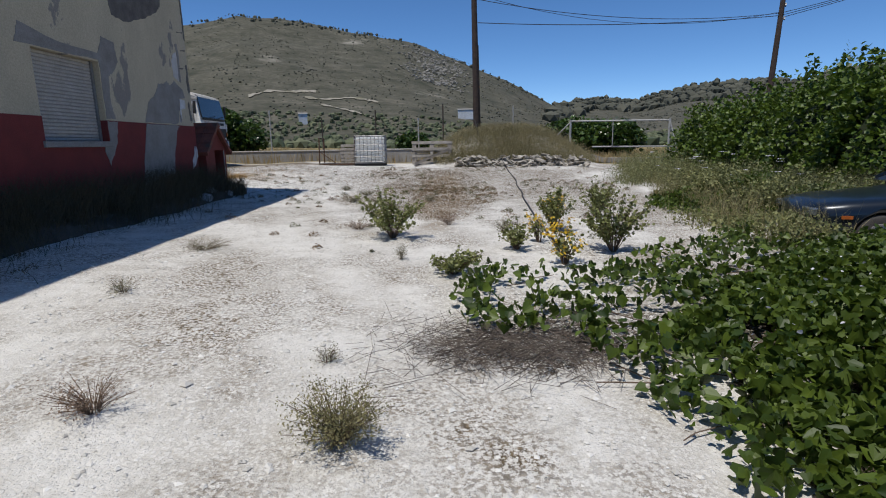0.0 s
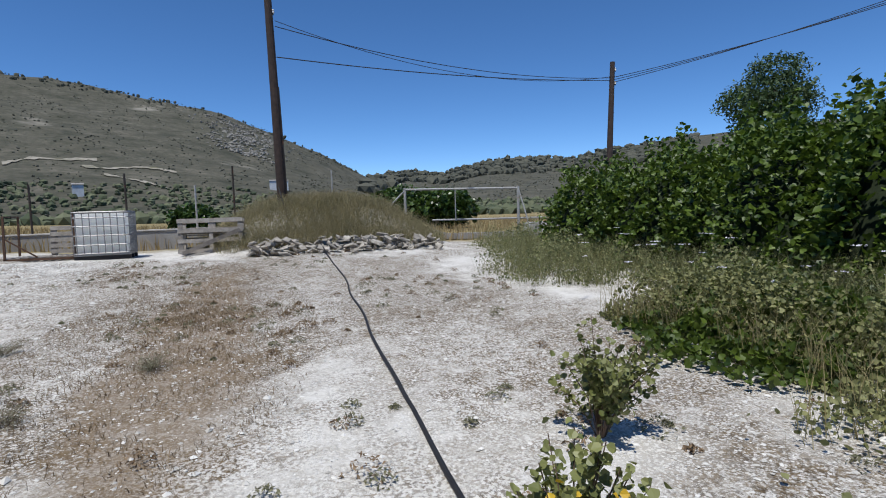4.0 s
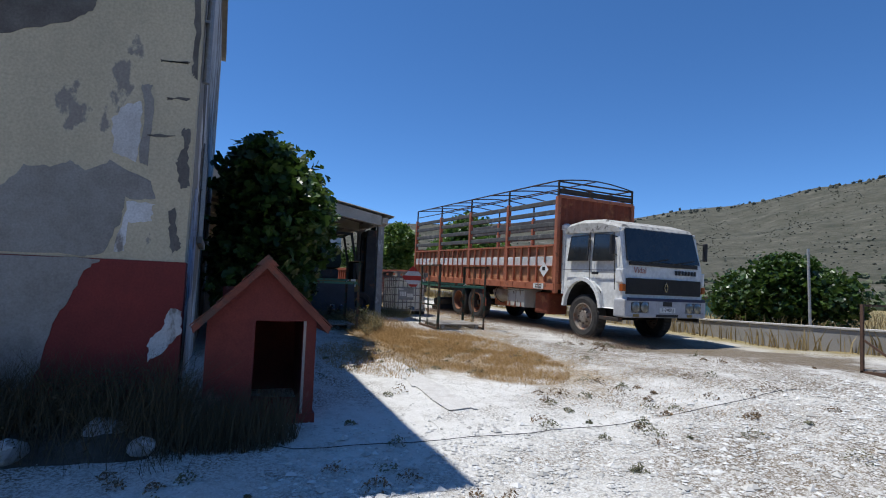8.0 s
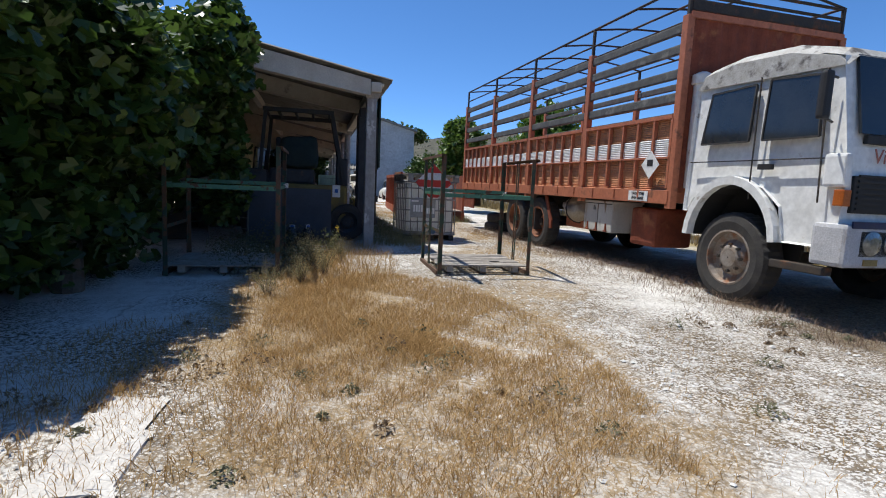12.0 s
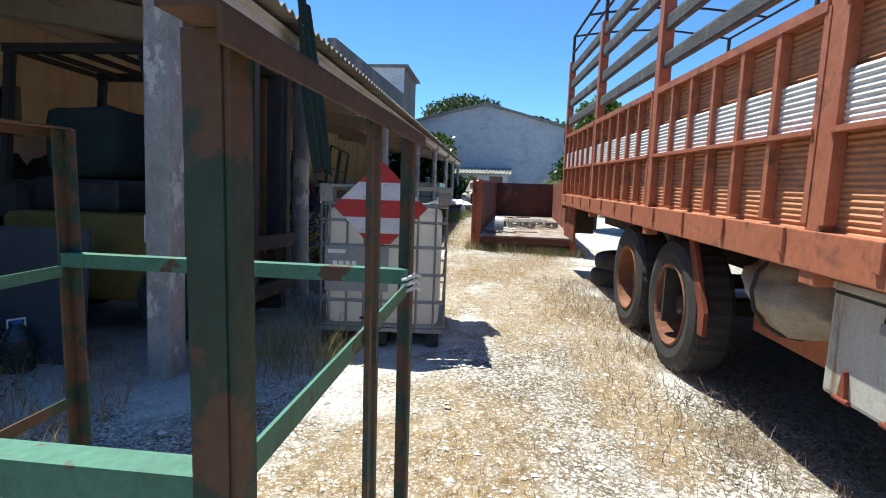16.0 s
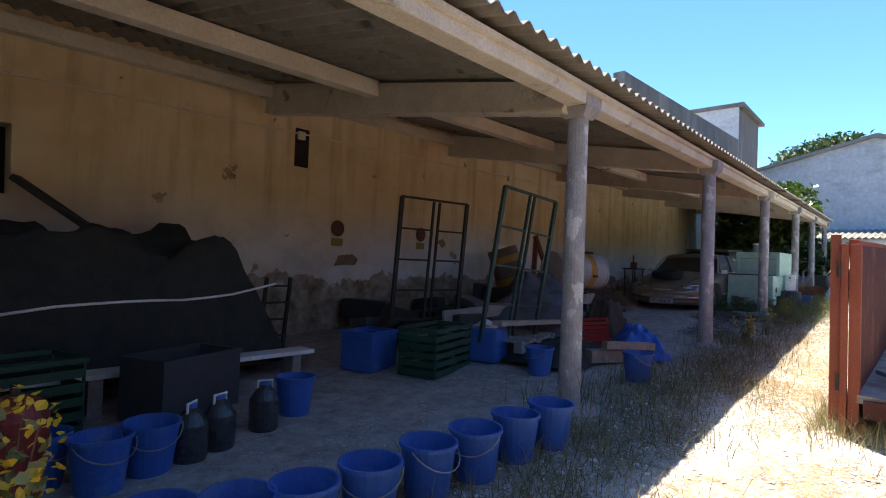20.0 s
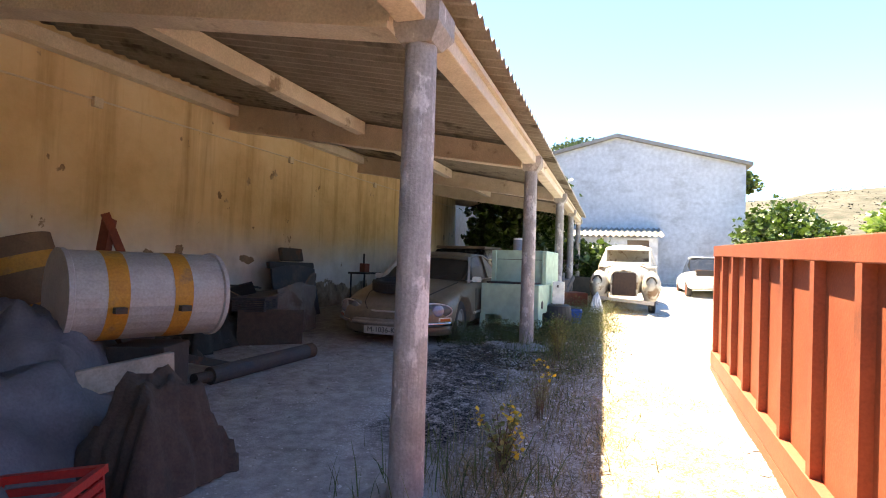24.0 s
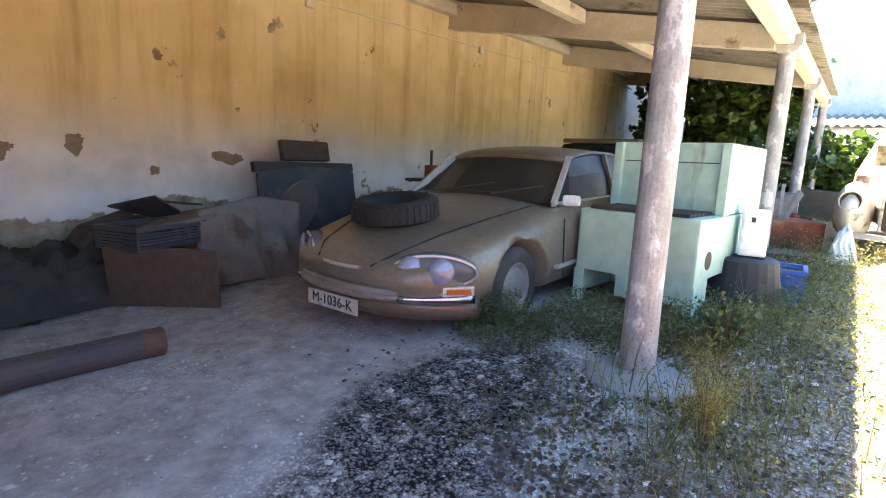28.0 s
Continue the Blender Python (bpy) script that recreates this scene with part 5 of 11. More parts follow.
# barred windows
for i, (x0, x1, z0, z1) in enumerate(NW):
    wnd = thing("window_%d" % (i + 2), pose(0, HY, 0), "dark barred window in a limewashed wall", "window", kind="structure")
    part("pane", B(x0, x1, -0.22, -0.20, z0, z1), glass_dark, wnd)
    part("sill", B(x0 - 0.06, x1 + 0.06, 0.002, 0.07, z0 - 0.1, z0 - 0.01, 0.01), limewash, wnd)
    for k in range(9):
        x = x0 + 0.03 + (x1 - x0 - 0.06) * k / 8
        part("bar", rod(bmesh.new(), (x, 0.02, z0 - 0.02), (x, 0.02, z1 + 0.02), 0.016, seg=6), galv, wnd)
    part("cross_bar", rod(bmesh.new(), (x0 - 0.02, 0.02, (z0 + z1) / 2), (x1 + 0.02, 0.02, (z0 + z1) / 2), 0.008, seg=6), dark_steel, wnd)
drain = thing("downpipe", pose(HX - 0.35, HY + 0.05, 0), "thin grey downpipe on the house corner", "pipe")
part("tube", rod(bmesh.new(), (0, 0, 3.6), (0, 0, 6.9), 0.035, seg=10), galv, drain)
part("bracket", B(-0.05, 0.05, -0.05, 0.0, 4.2, 4.23), galv, drain)
part("bracket", B(-0.05, 0.05, -0.05, 0.0, 6.0, 6.03), galv, drain)

# ---- caged liquid totes ----
cage_m = galv


def tote(m, label):
    t = thing("tote", m, label, "tote", "caged plastic totes")
    W, D = 1.0, 1.15
    bm = bmesh.new()
    box(bm, -D + 0.04, -0.04, -W / 2 + 0.04, W / 2 - 0.04, 0.16, 1.10, 0.06)
    part("bottle", bm, tote_plastic, t, "milky white plastic bottle")
    for y in (-0.42, 0, 0.42):
        part("skid", B(-D, 0, y - 0.05, y + 0.05, 0.0, 0.10, 0.004), black_paint, t)
    part("deck", B(-D, 0, -W / 2, W / 2, 0.105, 0.14, 0.004), galv, t)
    part("filler_cap", lathe(bmesh.new(), [(0.13, 1.1), (0.13, 1.14), (0.11, 1.15)], 18, pose(-D / 2, 0, 0)), black_paint, t)
    for z in (0.16, 0.36, 0.58, 0.80, 1.0, 1.13):
        r = 0.06
        pts = []
        for cx, cy, a0 in ((-r, W / 2 - r, 0), (-D + r, W / 2 - r, 90), (-D + r, -W / 2 + r, 180), (-r, -W / 2 + r, 270)):
            for k in range(4):
                a = radians(a0 + 30 * k)
                pts.append(Vector((cx + r * math.cos(a), cy + r * math.sin(a), z)))
        part("cage_hoop", path_rod(bmesh.new(), pts + pts[:1], 0.013 if z < 1.1 else 0.017), cage_m, t)
    for k in range(7):
        y = -W / 2 + 0.08 + (W - 0.16) * k / 6
        for x in (0.006, -D - 0.006):
            part("cage_upright", rod(bmesh.new(), (x, y, 0.12), (x, y, 1.13), 0.011, seg=6), cage_m, t)
    for k in range(8):
        x = -D + 0.08 + (D - 0.16) * k / 7
        for y in (W / 2 + 0.006, -W / 2 - 0.006):
            part("cage_upright", rod(bmesh.new(), (x, y, 0.12), (x, y, 1.13), 0.011, seg=6), cage_m, t)
    return t


def pallet(m, label, w=1.2, d=1.0, boards=7, group="wooden pallets"):
    """Top boards run along local y, over three bearers along x."""
    t = thing("pallet", m, label, "pallet", group)
    for y in (-w / 2 + 0.06, 0, w / 2 - 0.06):
        for x in (-d / 2 + 0.07, 0, d / 2 - 0.07):
            part("block", B(x - 0.07, x + 0.07, y - 0.05, y + 0.05, 0.022, 0.095), grey_wood, t)
        part("bottom_board", B(-d / 2, d / 2, y - 0.05, y + 0.05, 0, 0.022), grey_wood, t)
        part("stringer", B(-d / 2, d / 2, y - 0.05, y + 0.05, 0.095, 0.115), grey_wood, t)
    for k in range(boards):
        x = -d / 2 + 0.05 + (d - 0.1) * k / (boards - 1)
        j = random.uniform(-0.01, 0.01)
        part("top_board", B(x - 0.048, x + 0.048, -w / 2 + j, w / 2 + j, 0.115, 0.137), grey_wood, t)
    return t


IBZ = 0.965
tote(pose(-15.13, 17.0, IBZ, 0, 0, 6), "caged white tote with a warning diamond, under a wooden pallet")
pallet(pose(-15.70, 16.96, IBZ + 1.15, 0, 0.6, 6), "weathered wooden pallet lying on a tote", 1.05, 1.2, 9)
ident = thing("tote_plate", pose(-15.10, 17.0, IBZ, 0, 0, 6), "grey metal label plate with unreadable pale stickers", "label plate")
part("plate", B(0.012, 0.02, -0.44, 0.06, 0.44, 0.80), mat("dull_grey_plate", (0.30, 0.31, 0.31), (0.25, 0.255, 0.25), 6, 0.55, 0.3), ident)
for k in range(4):
    part("pale_bar", B(0.02, 0.023, -0.38 + 0.05 * k, -0.345 + 0.05 * k, 0.55, 0.68), white_paint, ident)
for k in range(5):
    part("pale_bar", B(0.02, 0.023, -0.15 + 0.04 * k, -0.118 + 0.04 * k, 0.52, 0.63), white_paint, ident)
part("sticker", B(0.02, 0.023, -0.42, -0.28, 0.74, 0.77), white_paint, ident)
valve = thing("tote_valve", pose(-15.07, 16.98, IBZ + 0.19, 0, 0, 6), "blue outlet valve under the tote", "valve")
part("spout", lathe(bmesh.new(), [(0.045, 0), (0.045, 0.12), (0.055, 0.12), (0.055, 0.15)], 14, pose(0, 0, 0, 0, 90, 0)), mat("dull_blue_plastic", (0.05, 0.12, 0.22), (0.04, 0.09, 0.16), 8, 0.5), valve)
part("lever", B(0.06, 0.09, -0.12, 0.03, 0.05, 0.065), black_paint, valve)
# red and white diamond
dia = thing("warning_diamond", pose(-15.02, 17.0, 2.075, 0, -3, 6), "red and white striped warning diamond with chipped paint", "sign")
H = 0.36


def diamond_band(z0, z1, name, material):
    bm = bmesh.new()
    w0, w1 = H - abs(z0), H - abs(z1)
    pts = [(-w0, z0), (w0, z0)] + ([(H, 0)] if z0 < 0 < z1 else []) + ([(w1, z1), (-w1, z1)] if w1 > 0.001 else [(0, z1)]) + ([(-H, 0)] if z0 < 0 < z1 else [])
    prism(bm, pts, "x", 0.0, 0.004)
    part(name, bm, material, dia)


sign_red = mat("signal_red", (0.50, 0.035, 0.02), (0.42, 0.03, 0.02), 8, 0.5, bump=0.05, c3=(0.3, 0.16, 0.12), s3=14, t3=0.7, fine=220)
sign_white = mat("scuffed_white_sign", (0.66, 0.66, 0.66), (0.56, 0.56, 0.56), 8, 0.5, bump=0.05, c3=(0.35, 0.3, 0.27), s3=12, t3=0.68, fine=220)
for z0, z1, n_, mm in ((-0.28, -0.20, "red_band", sign_red), (-0.20, -0.08, "white_band", sign_white), (-0.08, 0.055, "red_band", sign_red), (0.055, 0.19, "white_band", sign_white), (0.19, 0.36, "red_band", sign_red)):
    diamond_band(z0, z1, n_, mm)
bm = bmesh.new()
prism(bm, [(-0.08 - 0.003, -0.28), (0.08 + 0.003, -0.28), (H + 0.004, 0), (0, H + 0.004), (-H - 0.004, 0)], "x", -0.006, -0.001)
part("backing", bm, dark_steel, dia)

tote(pose(-2.43, 20.85, 0.56, 0, 0, 2), "white caged tote standing at the edge of the yard")


# ---- pallets with welded post frames ----
def post_rack(m, label, steel, h=1.5, w=1.25, d=1.1, middle=False):
    """Angle-iron corner posts on a slatted deck; side rails at two heights, flat bars along the tops."""
    t = thing("post_rack", m, label, "rack", "post racks")
    for x, sx in ((0, -1), (-d, 1)):
        for y, sy in ((-w / 2, 1), (w / 2, -1)):
            bm = bmesh.new()
            box(bm, x - 0.024, x + 0.024, y - 0.004, y + 0.004, 0, h, 0.0015)
            box(bm, x - sx * 0.024 - 0.004, x - sx * 0.024 + 0.004, y + sy * 0.004, y + sy * 0.046, 0, h, 0.0015)
            part("post", bm, steel, t)
    if middle:
        for y in (-w / 2, w / 2):
            for x in (-d * 0.50, -d * 0.56):
                part("middle_post", B(x - 0.012, x + 0.012, y - 0.006, y + 0.006, 0.05, h - 0.012), steel, t)
    for x, z in ((0, 1.02), (-d, 1.07)):
        bm = bmesh.new()
        box(bm, x - 0.022, x + 0.022, -w / 2 + 0.006, w / 2 - 0.006, z + 0.016, z + 0.022)
        box(bm, x + 0.016, x + 0.022, -w / 2 + 0.006, w / 2 - 0.006, z - 0.026, z + 0.016)
        part("cross_rail", bm, rail_green, t, "brighter mint-green cross rail")
    for y, s in ((-w / 2, 1), (w / 2, -1)):
        bm = bmesh.new()
        box(bm, -d - 0.03, 0.09, y - 0.03, y + 0.03, h, h + 0.006)
        box(bm, -d - 0.03, 0.09, y - s * 0.03 - 0.003, y - s * 0.03 + 0.003, h - 0.03, h)
        part("top_bar", bm, brown_steel, t)
        part("side_rail", B(-d + 0.025, -0.025, y + s * 0.008, y + s * 0.014, 1.01, 1.05), rail_green, t)
        part("foot_rail", B(-d, 0, y - 0.02, y + 0.02, 0.0, 0.05), brown_steel, t)
    part("low_rail", B(-d + 0.025, -0.025, -w / 2 + 0.008, -w / 2 + 0.014, 0.53, 0.57), steel, t)
    knot = bmesh.new()
    for k in range(3):
        path_rod(knot, [Vector((-d + 0.04 * math.cos(a), w / 2 + 0.03 * math.sin(a), 1.03 + 0.02 * k + 0.01 * math.sin(2 * a))) for a in np.linspace(0, 6.2, 9)], 0.006, 5)
    part("cord_knot", knot, plastic_white, t, "pale cord tied round a post")
    for k in range(8):
        x = -d + 0.09 + (d - 0.16) * k / 7
        j = random.uniform(-0.03, 0.03)
        if k == 5:
            part("deck_board", B(x - 0.05, x + 0.05, -w / 2 + 0.03, 0.18, 0.105, 0.125), grey_wood, t)
            part("deck_board", B(x - 0.048, x + 0.05, 0.33, w / 2 - 0.03, 0.105, 0.125), grey_wood, t)
            continue
        bm = B(x - 0.055, x + 0.052, -w / 2 + 0.03 + j, w / 2 - 0.03 + j, 0.105, 0.125, 0.004)
        bmesh.ops.rotate(bm, cent=(x, 0, 0.115), matrix=Matrix.Rotation(random.uniform(-0.035, 0.035), 3, "Z"), verts=bm.verts[:])
        part("deck_board", bm, grey_wood, t)
    for y in (-0.45, 0, 0.45):
        part("bearer", B(-d + 0.05, -0.04, y - 0.04, y + 0.04, 0.03, 0.105), grey_wood, t)
    return t


brown_steel = mat("brown_rusted_steel", (0.12, 0.065, 0.04), (0.08, 0.048, 0.032), 7, 0.85, bump=0.3)
rail_green = mat("mint_rail_paint", (0.075, 0.215, 0.145), (0.055, 0.15, 0.10), 9, 0.6, bump=0.2, c3=(0.09, 0.05, 0.03), s3=9, t3=0.60, soft3=0.04)
post_rack(pose(-11.62, 17.035, gz(-11.7, 17) + 0.0, 0, 2.0, 0.5), "green-painted steel post rack on a slatted wooden deck", green_steel, 1.52, 1.24, 1.15, True)
post_rack(pose(-11.45, 13.86, gz(-11.5, 13.9), 0, 2.0, 1), "rusty green post rack under the fig tree", green_steel, 1.5, 1.24, 1.1)
fr = thing("post_rack", pose(-4.95, 20.5, 0.60), "low slatted base with slender rusty posts beside the tote", "rack", "post racks")
for x in (0.0, 1.35):
    for y in (0, 0.8):
        part("post", bar(bmesh.new(), (x, y, 0), (x + 0.03, y, 1.12 if x else 1.05), 0.04, 0.04), brown_steel, fr)
for y in (0.0, 0.8):
    part("foot_rail", B(-0.02, 1.37, y - 0.02, y + 0.02, 0.02, 0.07), brown_steel, fr)
part("cross_rail", B(0.0, 0.03, 0.03, 0.77, 1.02, 1.05), brown_steel, fr)
part("brace", bar(bmesh.new(), (0.0, 0.0, 0.55), (0.62, 0.0, 0.1), 0.025, 0.03), brown_steel, fr)
part("brace", bar(bmesh.new(), (1.38, 0.0, 0.9), (1.38, 0.8, 0.15), 0.025, 0.03), brown_steel, fr)
for k in range(9):
    part("deck_board", B(0.02 + 0.15 * k, 0.13 + 0.15 * k, 0.02, 0.78, 0.072, 0.095), grey_wood, fr)
pallet(pose(-3.72, 21.15, 0.98, 0, 84, -90), "bleached pallet standing behind the tote", 1.0, 0.8, 6)

# stack of bleached pallets leaning together
for k, (x, y, z, a) in enumerate(((-0.62, 20.45, 0.60, -88), (-0.58, 20.75, 0.58, -92), (-0.66, 21.0, 0.60, -86))):
    p = pallet(pose(x, y, z + 0.42, 0, 82 - 3 * k, a), "sun-bleached pallet standing on edge", 1.5, 0.85, 4)
plk = thing("loose_board", pose(-0.65, 20.15, 0.6), "bleached board leaning across the pallets", "board")
part("board", bar(bmesh.new(), (-0.6, 0.02, 0.02), (0.72, 0.06, 0.56), 0.03, 0.10), mat("grey_dark_timber", (0.24, 0.215, 0.185), (0.16, 0.14, 0.12), 9, 0.9, bump=0.4), plk)
for k in range(4):
    b_ = thing("loose_board", pose(-0.62 + 0.03 * k, 20.7, 1.02 + 0.03 * k, 0, 2 * k, 4 * k - 6), "bleached board lying on top of the pallets", "board", "loose boards")
    part("board", B(-0.8, 0.75, -0.08 - 0.03 * k, 0.08, 0, 0.025), grey_wood, b_)


# ---- rusty open-top skip body ----
SK = pose(-22.15, 17.46, 0, 0, 2.1, -1.8)
skip = thing("skip_body", SK, "rusty red open-ended steel skip body with ribbed sides", "skip")
skip_red = mat("sunburnt_red_oxide", (0.36, 0.095, 0.045), (0.29, 0.072, 0.034), 2.5, 0.65, 0.0, 0.12, c3=(0.20, 0.06, 0.03), s3=2.2, t3=0.66, soft3=0.12)
SL, SW, ST, SB = 7.4, 1.95, 2.62, 1.48
part("bed", B(-SL, 0, 0.02, SW, SB - 0.06, SB), mat("dusty_rusted_bed", (0.36, 0.315, 0.265), (0.25, 0.195, 0.15), 4, 0.9, bump=0.3, c3=(0.19, 0.105, 0.07), s3=2.5, t3=0.58, soft3=0.15), skip)
part("side_sheet", B(-SL, -0.08, 0.0, 0.02, 1.30, ST), skip_red, skip)
part("side_sheet", B(-SL, -0.08, SW - 0.02, SW, 1.30, ST), rust, skip)
skip_in = mat("dark_rusted_sheet", (0.13, 0.042, 0.026), (0.085, 0.032, 0.022), 3.0, 0.85, bump=0.35, c3=(0.19, 0.075, 0.04), s3=1.8, t3=0.60, soft3=0.1)
part("end_sheet", B(-SL, -SL + 0.02, 0.02, SW - 0.02, 1.30, ST - 0.02), skip_in, skip)
part("inner_lining", B(-SL + 0.03, -0.09, 0.021, 0.026, SB, ST - 0.03), skip_in, skip)
part("top_rail", B(-SL, -0.08, -0.05, 0.0, ST - 0.10, ST + 0.015, 0.006), skip_red, skip)
part("top_rail", B(-SL, -0.08, SW, SW + 0.05, ST - 0.10, ST + 0.015, 0.006), skip_red, skip)
part("foot_rail", B(-SL, -0.08, -0.06, 0.0, 1.28, 1.44, 0.006), skip_red, skip)
part("foot_rail", B(-SL, 0.0, -0.06, 0.06, 1.10, 1.27), skip_red, skip)
part("foot_rail", B(-SL, 0.0, SW - 0.06, SW + 0.06, 1.10, 1.40), skip_red, skip)
for k in range(13):
    x = -0.2 - (SL - 0.3) * k / 12
    for y0, y1 in ((-0.05, 0.0), (SW, SW + 0.05)):
        part("rib", B(x - 0.035, x + 0.035, y0, y1, 1.44, ST - 0.10), skip_red, skip)
for y in (0.0, SW):
    part("end_post", B(-0.08, 0.0, y - 0.035, y + 0.035, 1.10, ST - 0.02, 0.006), skip_red, skip)
dl = part("door_leaf", B(-1.06, -0.05, -0.02, 0.015, 1.26, ST + 0.05, 0.006), mat("weathered_brown_plate", (0.27, 0.115, 0.055), (0.20, 0.075, 0.036), 3.0, 0.7, bump=0.2, c3=(0.33, 0.17, 0.09), s3=1.6, t3=0.56, soft3=0.2), skip, "brown weathered door leaf swung back against the side")
dl.matrix_local = pose(0, -0.115, 0, 0, 0, 6)
part("edge_channel", B(-0.05, -0.01, -0.035, 0.03, 1.26, ST + 0.05, 0.004), skip_red, dl)
part("edge_channel", B(-1.07, -1.04, -0.03, 0.02, 1.26, ST + 0.05, 0.004), skip_red, dl)
part("hinge_post", B(-0.03, 0.02, -0.085, -0.04, 1.12, ST - 0.02, 0.006), skip_red, skip)
for z in (1.5, 2.35):
    part("hinge", rod(bmesh.new(), (0.03, -0.095, z), (0.03, -0.095, z + 0.12), 0.012), dark_steel, skip)
part("end_sill", B(-0.06, 0.03, 0.06, SW - 0.06, SB - 0.16, SB - 0.03), skip_in, skip)
pallet(SK @ pose(-2.6, 1.0, SB + 0.03, 0, 0, 20), "broken pallet lying in the skip", 1.3, 1.1, 5)
random.seed(11)
for k in range(16):
    sc = thing("scrap_piece", SK @ pose(random.uniform(-6.5, -0.8), random.uniform(0.25, 1.75), SB + 0.002, 0, 0, random.uniform(0, 180)), "flat dusty scrap in the skip bed", "scrap", "scrap in the skip")
    w_ = random.uniform(0.06, 0.3)
    part("piece", B(-w_, w_, -random.uniform(0.02, 0.1), 0.03, 0, random.uniform(0.01, 0.05)), random.choice([grey_wood, rust, dark_steel, plastic_white]), sc)
fend = thing("curved_panel", SK @ pose(-0.75, 0.28, SB, 0, 0, 0), "curved dull metal panel leaning in the skip", "panel")
bm = bmesh.new()
loft(bm, [[(-0.05 + 0.25 * math.sin(a), 0.02 + k * 0.2, 0.36 * math.cos(a)) for a in np.linspace(0, 1.4, 8)] for k in (0, 1)], closed=False)
bmesh.ops.solidify(bm, geom=bm.faces[:], thickness=0.012)
part("panel", bm, galv, fend)

# ---- poles, wires, gate, fences ----
wood_pole = mat("creosoted_pole", (0.062, 0.042, 0.034), (0.036, 0.026, 0.022), 8.0, 0.9, bump=0.5)


def pole(x, y, top, lean, label):
    g0 = gz(x, y) - 0.15
    t = thing("utility_pole", pose(x, y, g0), label, "pole", "wooden utility poles")
    part("shaft", rod(bmesh.new(), (0, 0, 0), (lean, 0, top - g0), 0.145, 0.10, 12), wood_pole, t)
    part("cable_guard", rod(bmesh.new(), (0.14, -0.03, 0), (0.11 + lean * 0.5, -0.03, (top - g0) * 0.55), 0.03, seg=6), dark_steel, t)
    for dz in (0.35, 0.9):
        part("insulator", lathe(bmesh.new(), [(0.03, 0), (0.05, 0.03), (0.03, 0.06), (0.05, 0.09), (0.02, 0.12)], 10, pose(lean + 0.13, 0, top - g0 - dz)), plastic_white, t)
        part("bracket", B(lean, lean + 0.15, -0.02, 0.02, top - g0 - dz - 0.04, top - g0 - dz), dark_steel, t)
    return t


P1, P2 = (1.22, 22.4), (14.45, 24.9)
P1T, P2T = 8.2, 7.4
pole(*P1, P1T, -0.12, "tall dark wooden utility pole on a grassy mound")
pole(*P2, P2T, 0.35, "leaning dark wooden utility pole behind the hedge")
wire_m = mat("black_cable", (0.015, 0.015, 0.016), (0.022, 0.02, 0.02), 8, 0.6, bump=0)


def wire(a, b, sag, r, label, name="overhead_cable"):
    a, b = Vector(a), Vector(b)
    pts = [a.lerp(b, k / 20) - Vector((0, 0, sag * 4 * (k / 20) * (1 - k / 20))) for k in range(21)]
    t = thing(name, pose(0, 0, 0), label, "cable", "overhead cables")
    part("cable", path_rod(bmesh.new(), pts, r, 5), wire_m, t)


A1 = (P1[0] + 0.05, P1[1], 6.94)
A2 = (P2[0] + 0.28, P2[1], 6.75)
wire(A1, A2, 0.45, 0.013, "thin black cable strung between two poles")
wire((A1[0], A1[1], 6.07), (A2[0], A2[1], A2[2] - 0.1), 0.2, 0.016, "black cable strung between two poles")
wire((A1[0], A1[1], 7.1), (A2[0], A2[1], A2[2] + 0.05), 0.75, 0.010, "thin sagging wire between two poles")
for k in range(3):
    wire((A2[0], A2[1], A2[2] - 0.1 * k), (26, 10.5 + k, 9.5 + 0.25 * k), 0.4, 0.013, "black cable running off above the hedge")

# black hose lying across the yard
hose = thing("black_hose", pose(0, 0, 0), "black cable fallen from the pole, trailing over the gravel", "cable")
xs_ = [(1.1, 22.2, 2.3), (1.25, 21.2, None), (1.75, 20.2, None), (1.95, 19.4, 0.75), (2.0, 18.6, None), (2.05, 17.1, None), (1.95, 15.2, None), (1.75, 12.9, None), (1.6, 11.0, None), (1.48, 9.7, None), (1.42, 8.2, None), (1.32, 6.7, None), (1.24, 5.75, None)]
pts = [Vector((x, y, (gz(x, y) + 0.02) if z is None else z)) for x, y, z in xs_]
fin = []
for a, b in zip(pts, pts[1:]):
    for k in range(5):
        p = a.lerp(b, k / 5)
        p.x += 0.025 * math.sin(p.y * 2.1)
        fin.append(p)
part("hose", path_rod(bmesh.new(), fin + [pts[-1]], 0.016, 7), wire_m, hose)
thin = thing("ground_wire", pose(0, 0, 0), "thin dark wire lying across the driveway", "cable")
pts = [Vector((x, y, gz(x, y) + 0.012)) for x, y in ((-5.0, 11.7), (-4.62, 12.3), (-4.48, 13.24), (-4.47, 14.45), (-4.5, 15.6), (-4.52, 16.8), (-4.6, 18.2), (-4.5, 19.8))]
fin = []
for a, b in zip(pts, pts[1:]):
    for k in range(4):
        fin.append(a.lerp(b, k / 4) + Vector((0.02 * math.sin(k * 2 + a.y), 0, 0)))
part("wire", path_rod(bmesh.new(), fin + [pts[-1]], 0.0035, 5), wire_m, thin)

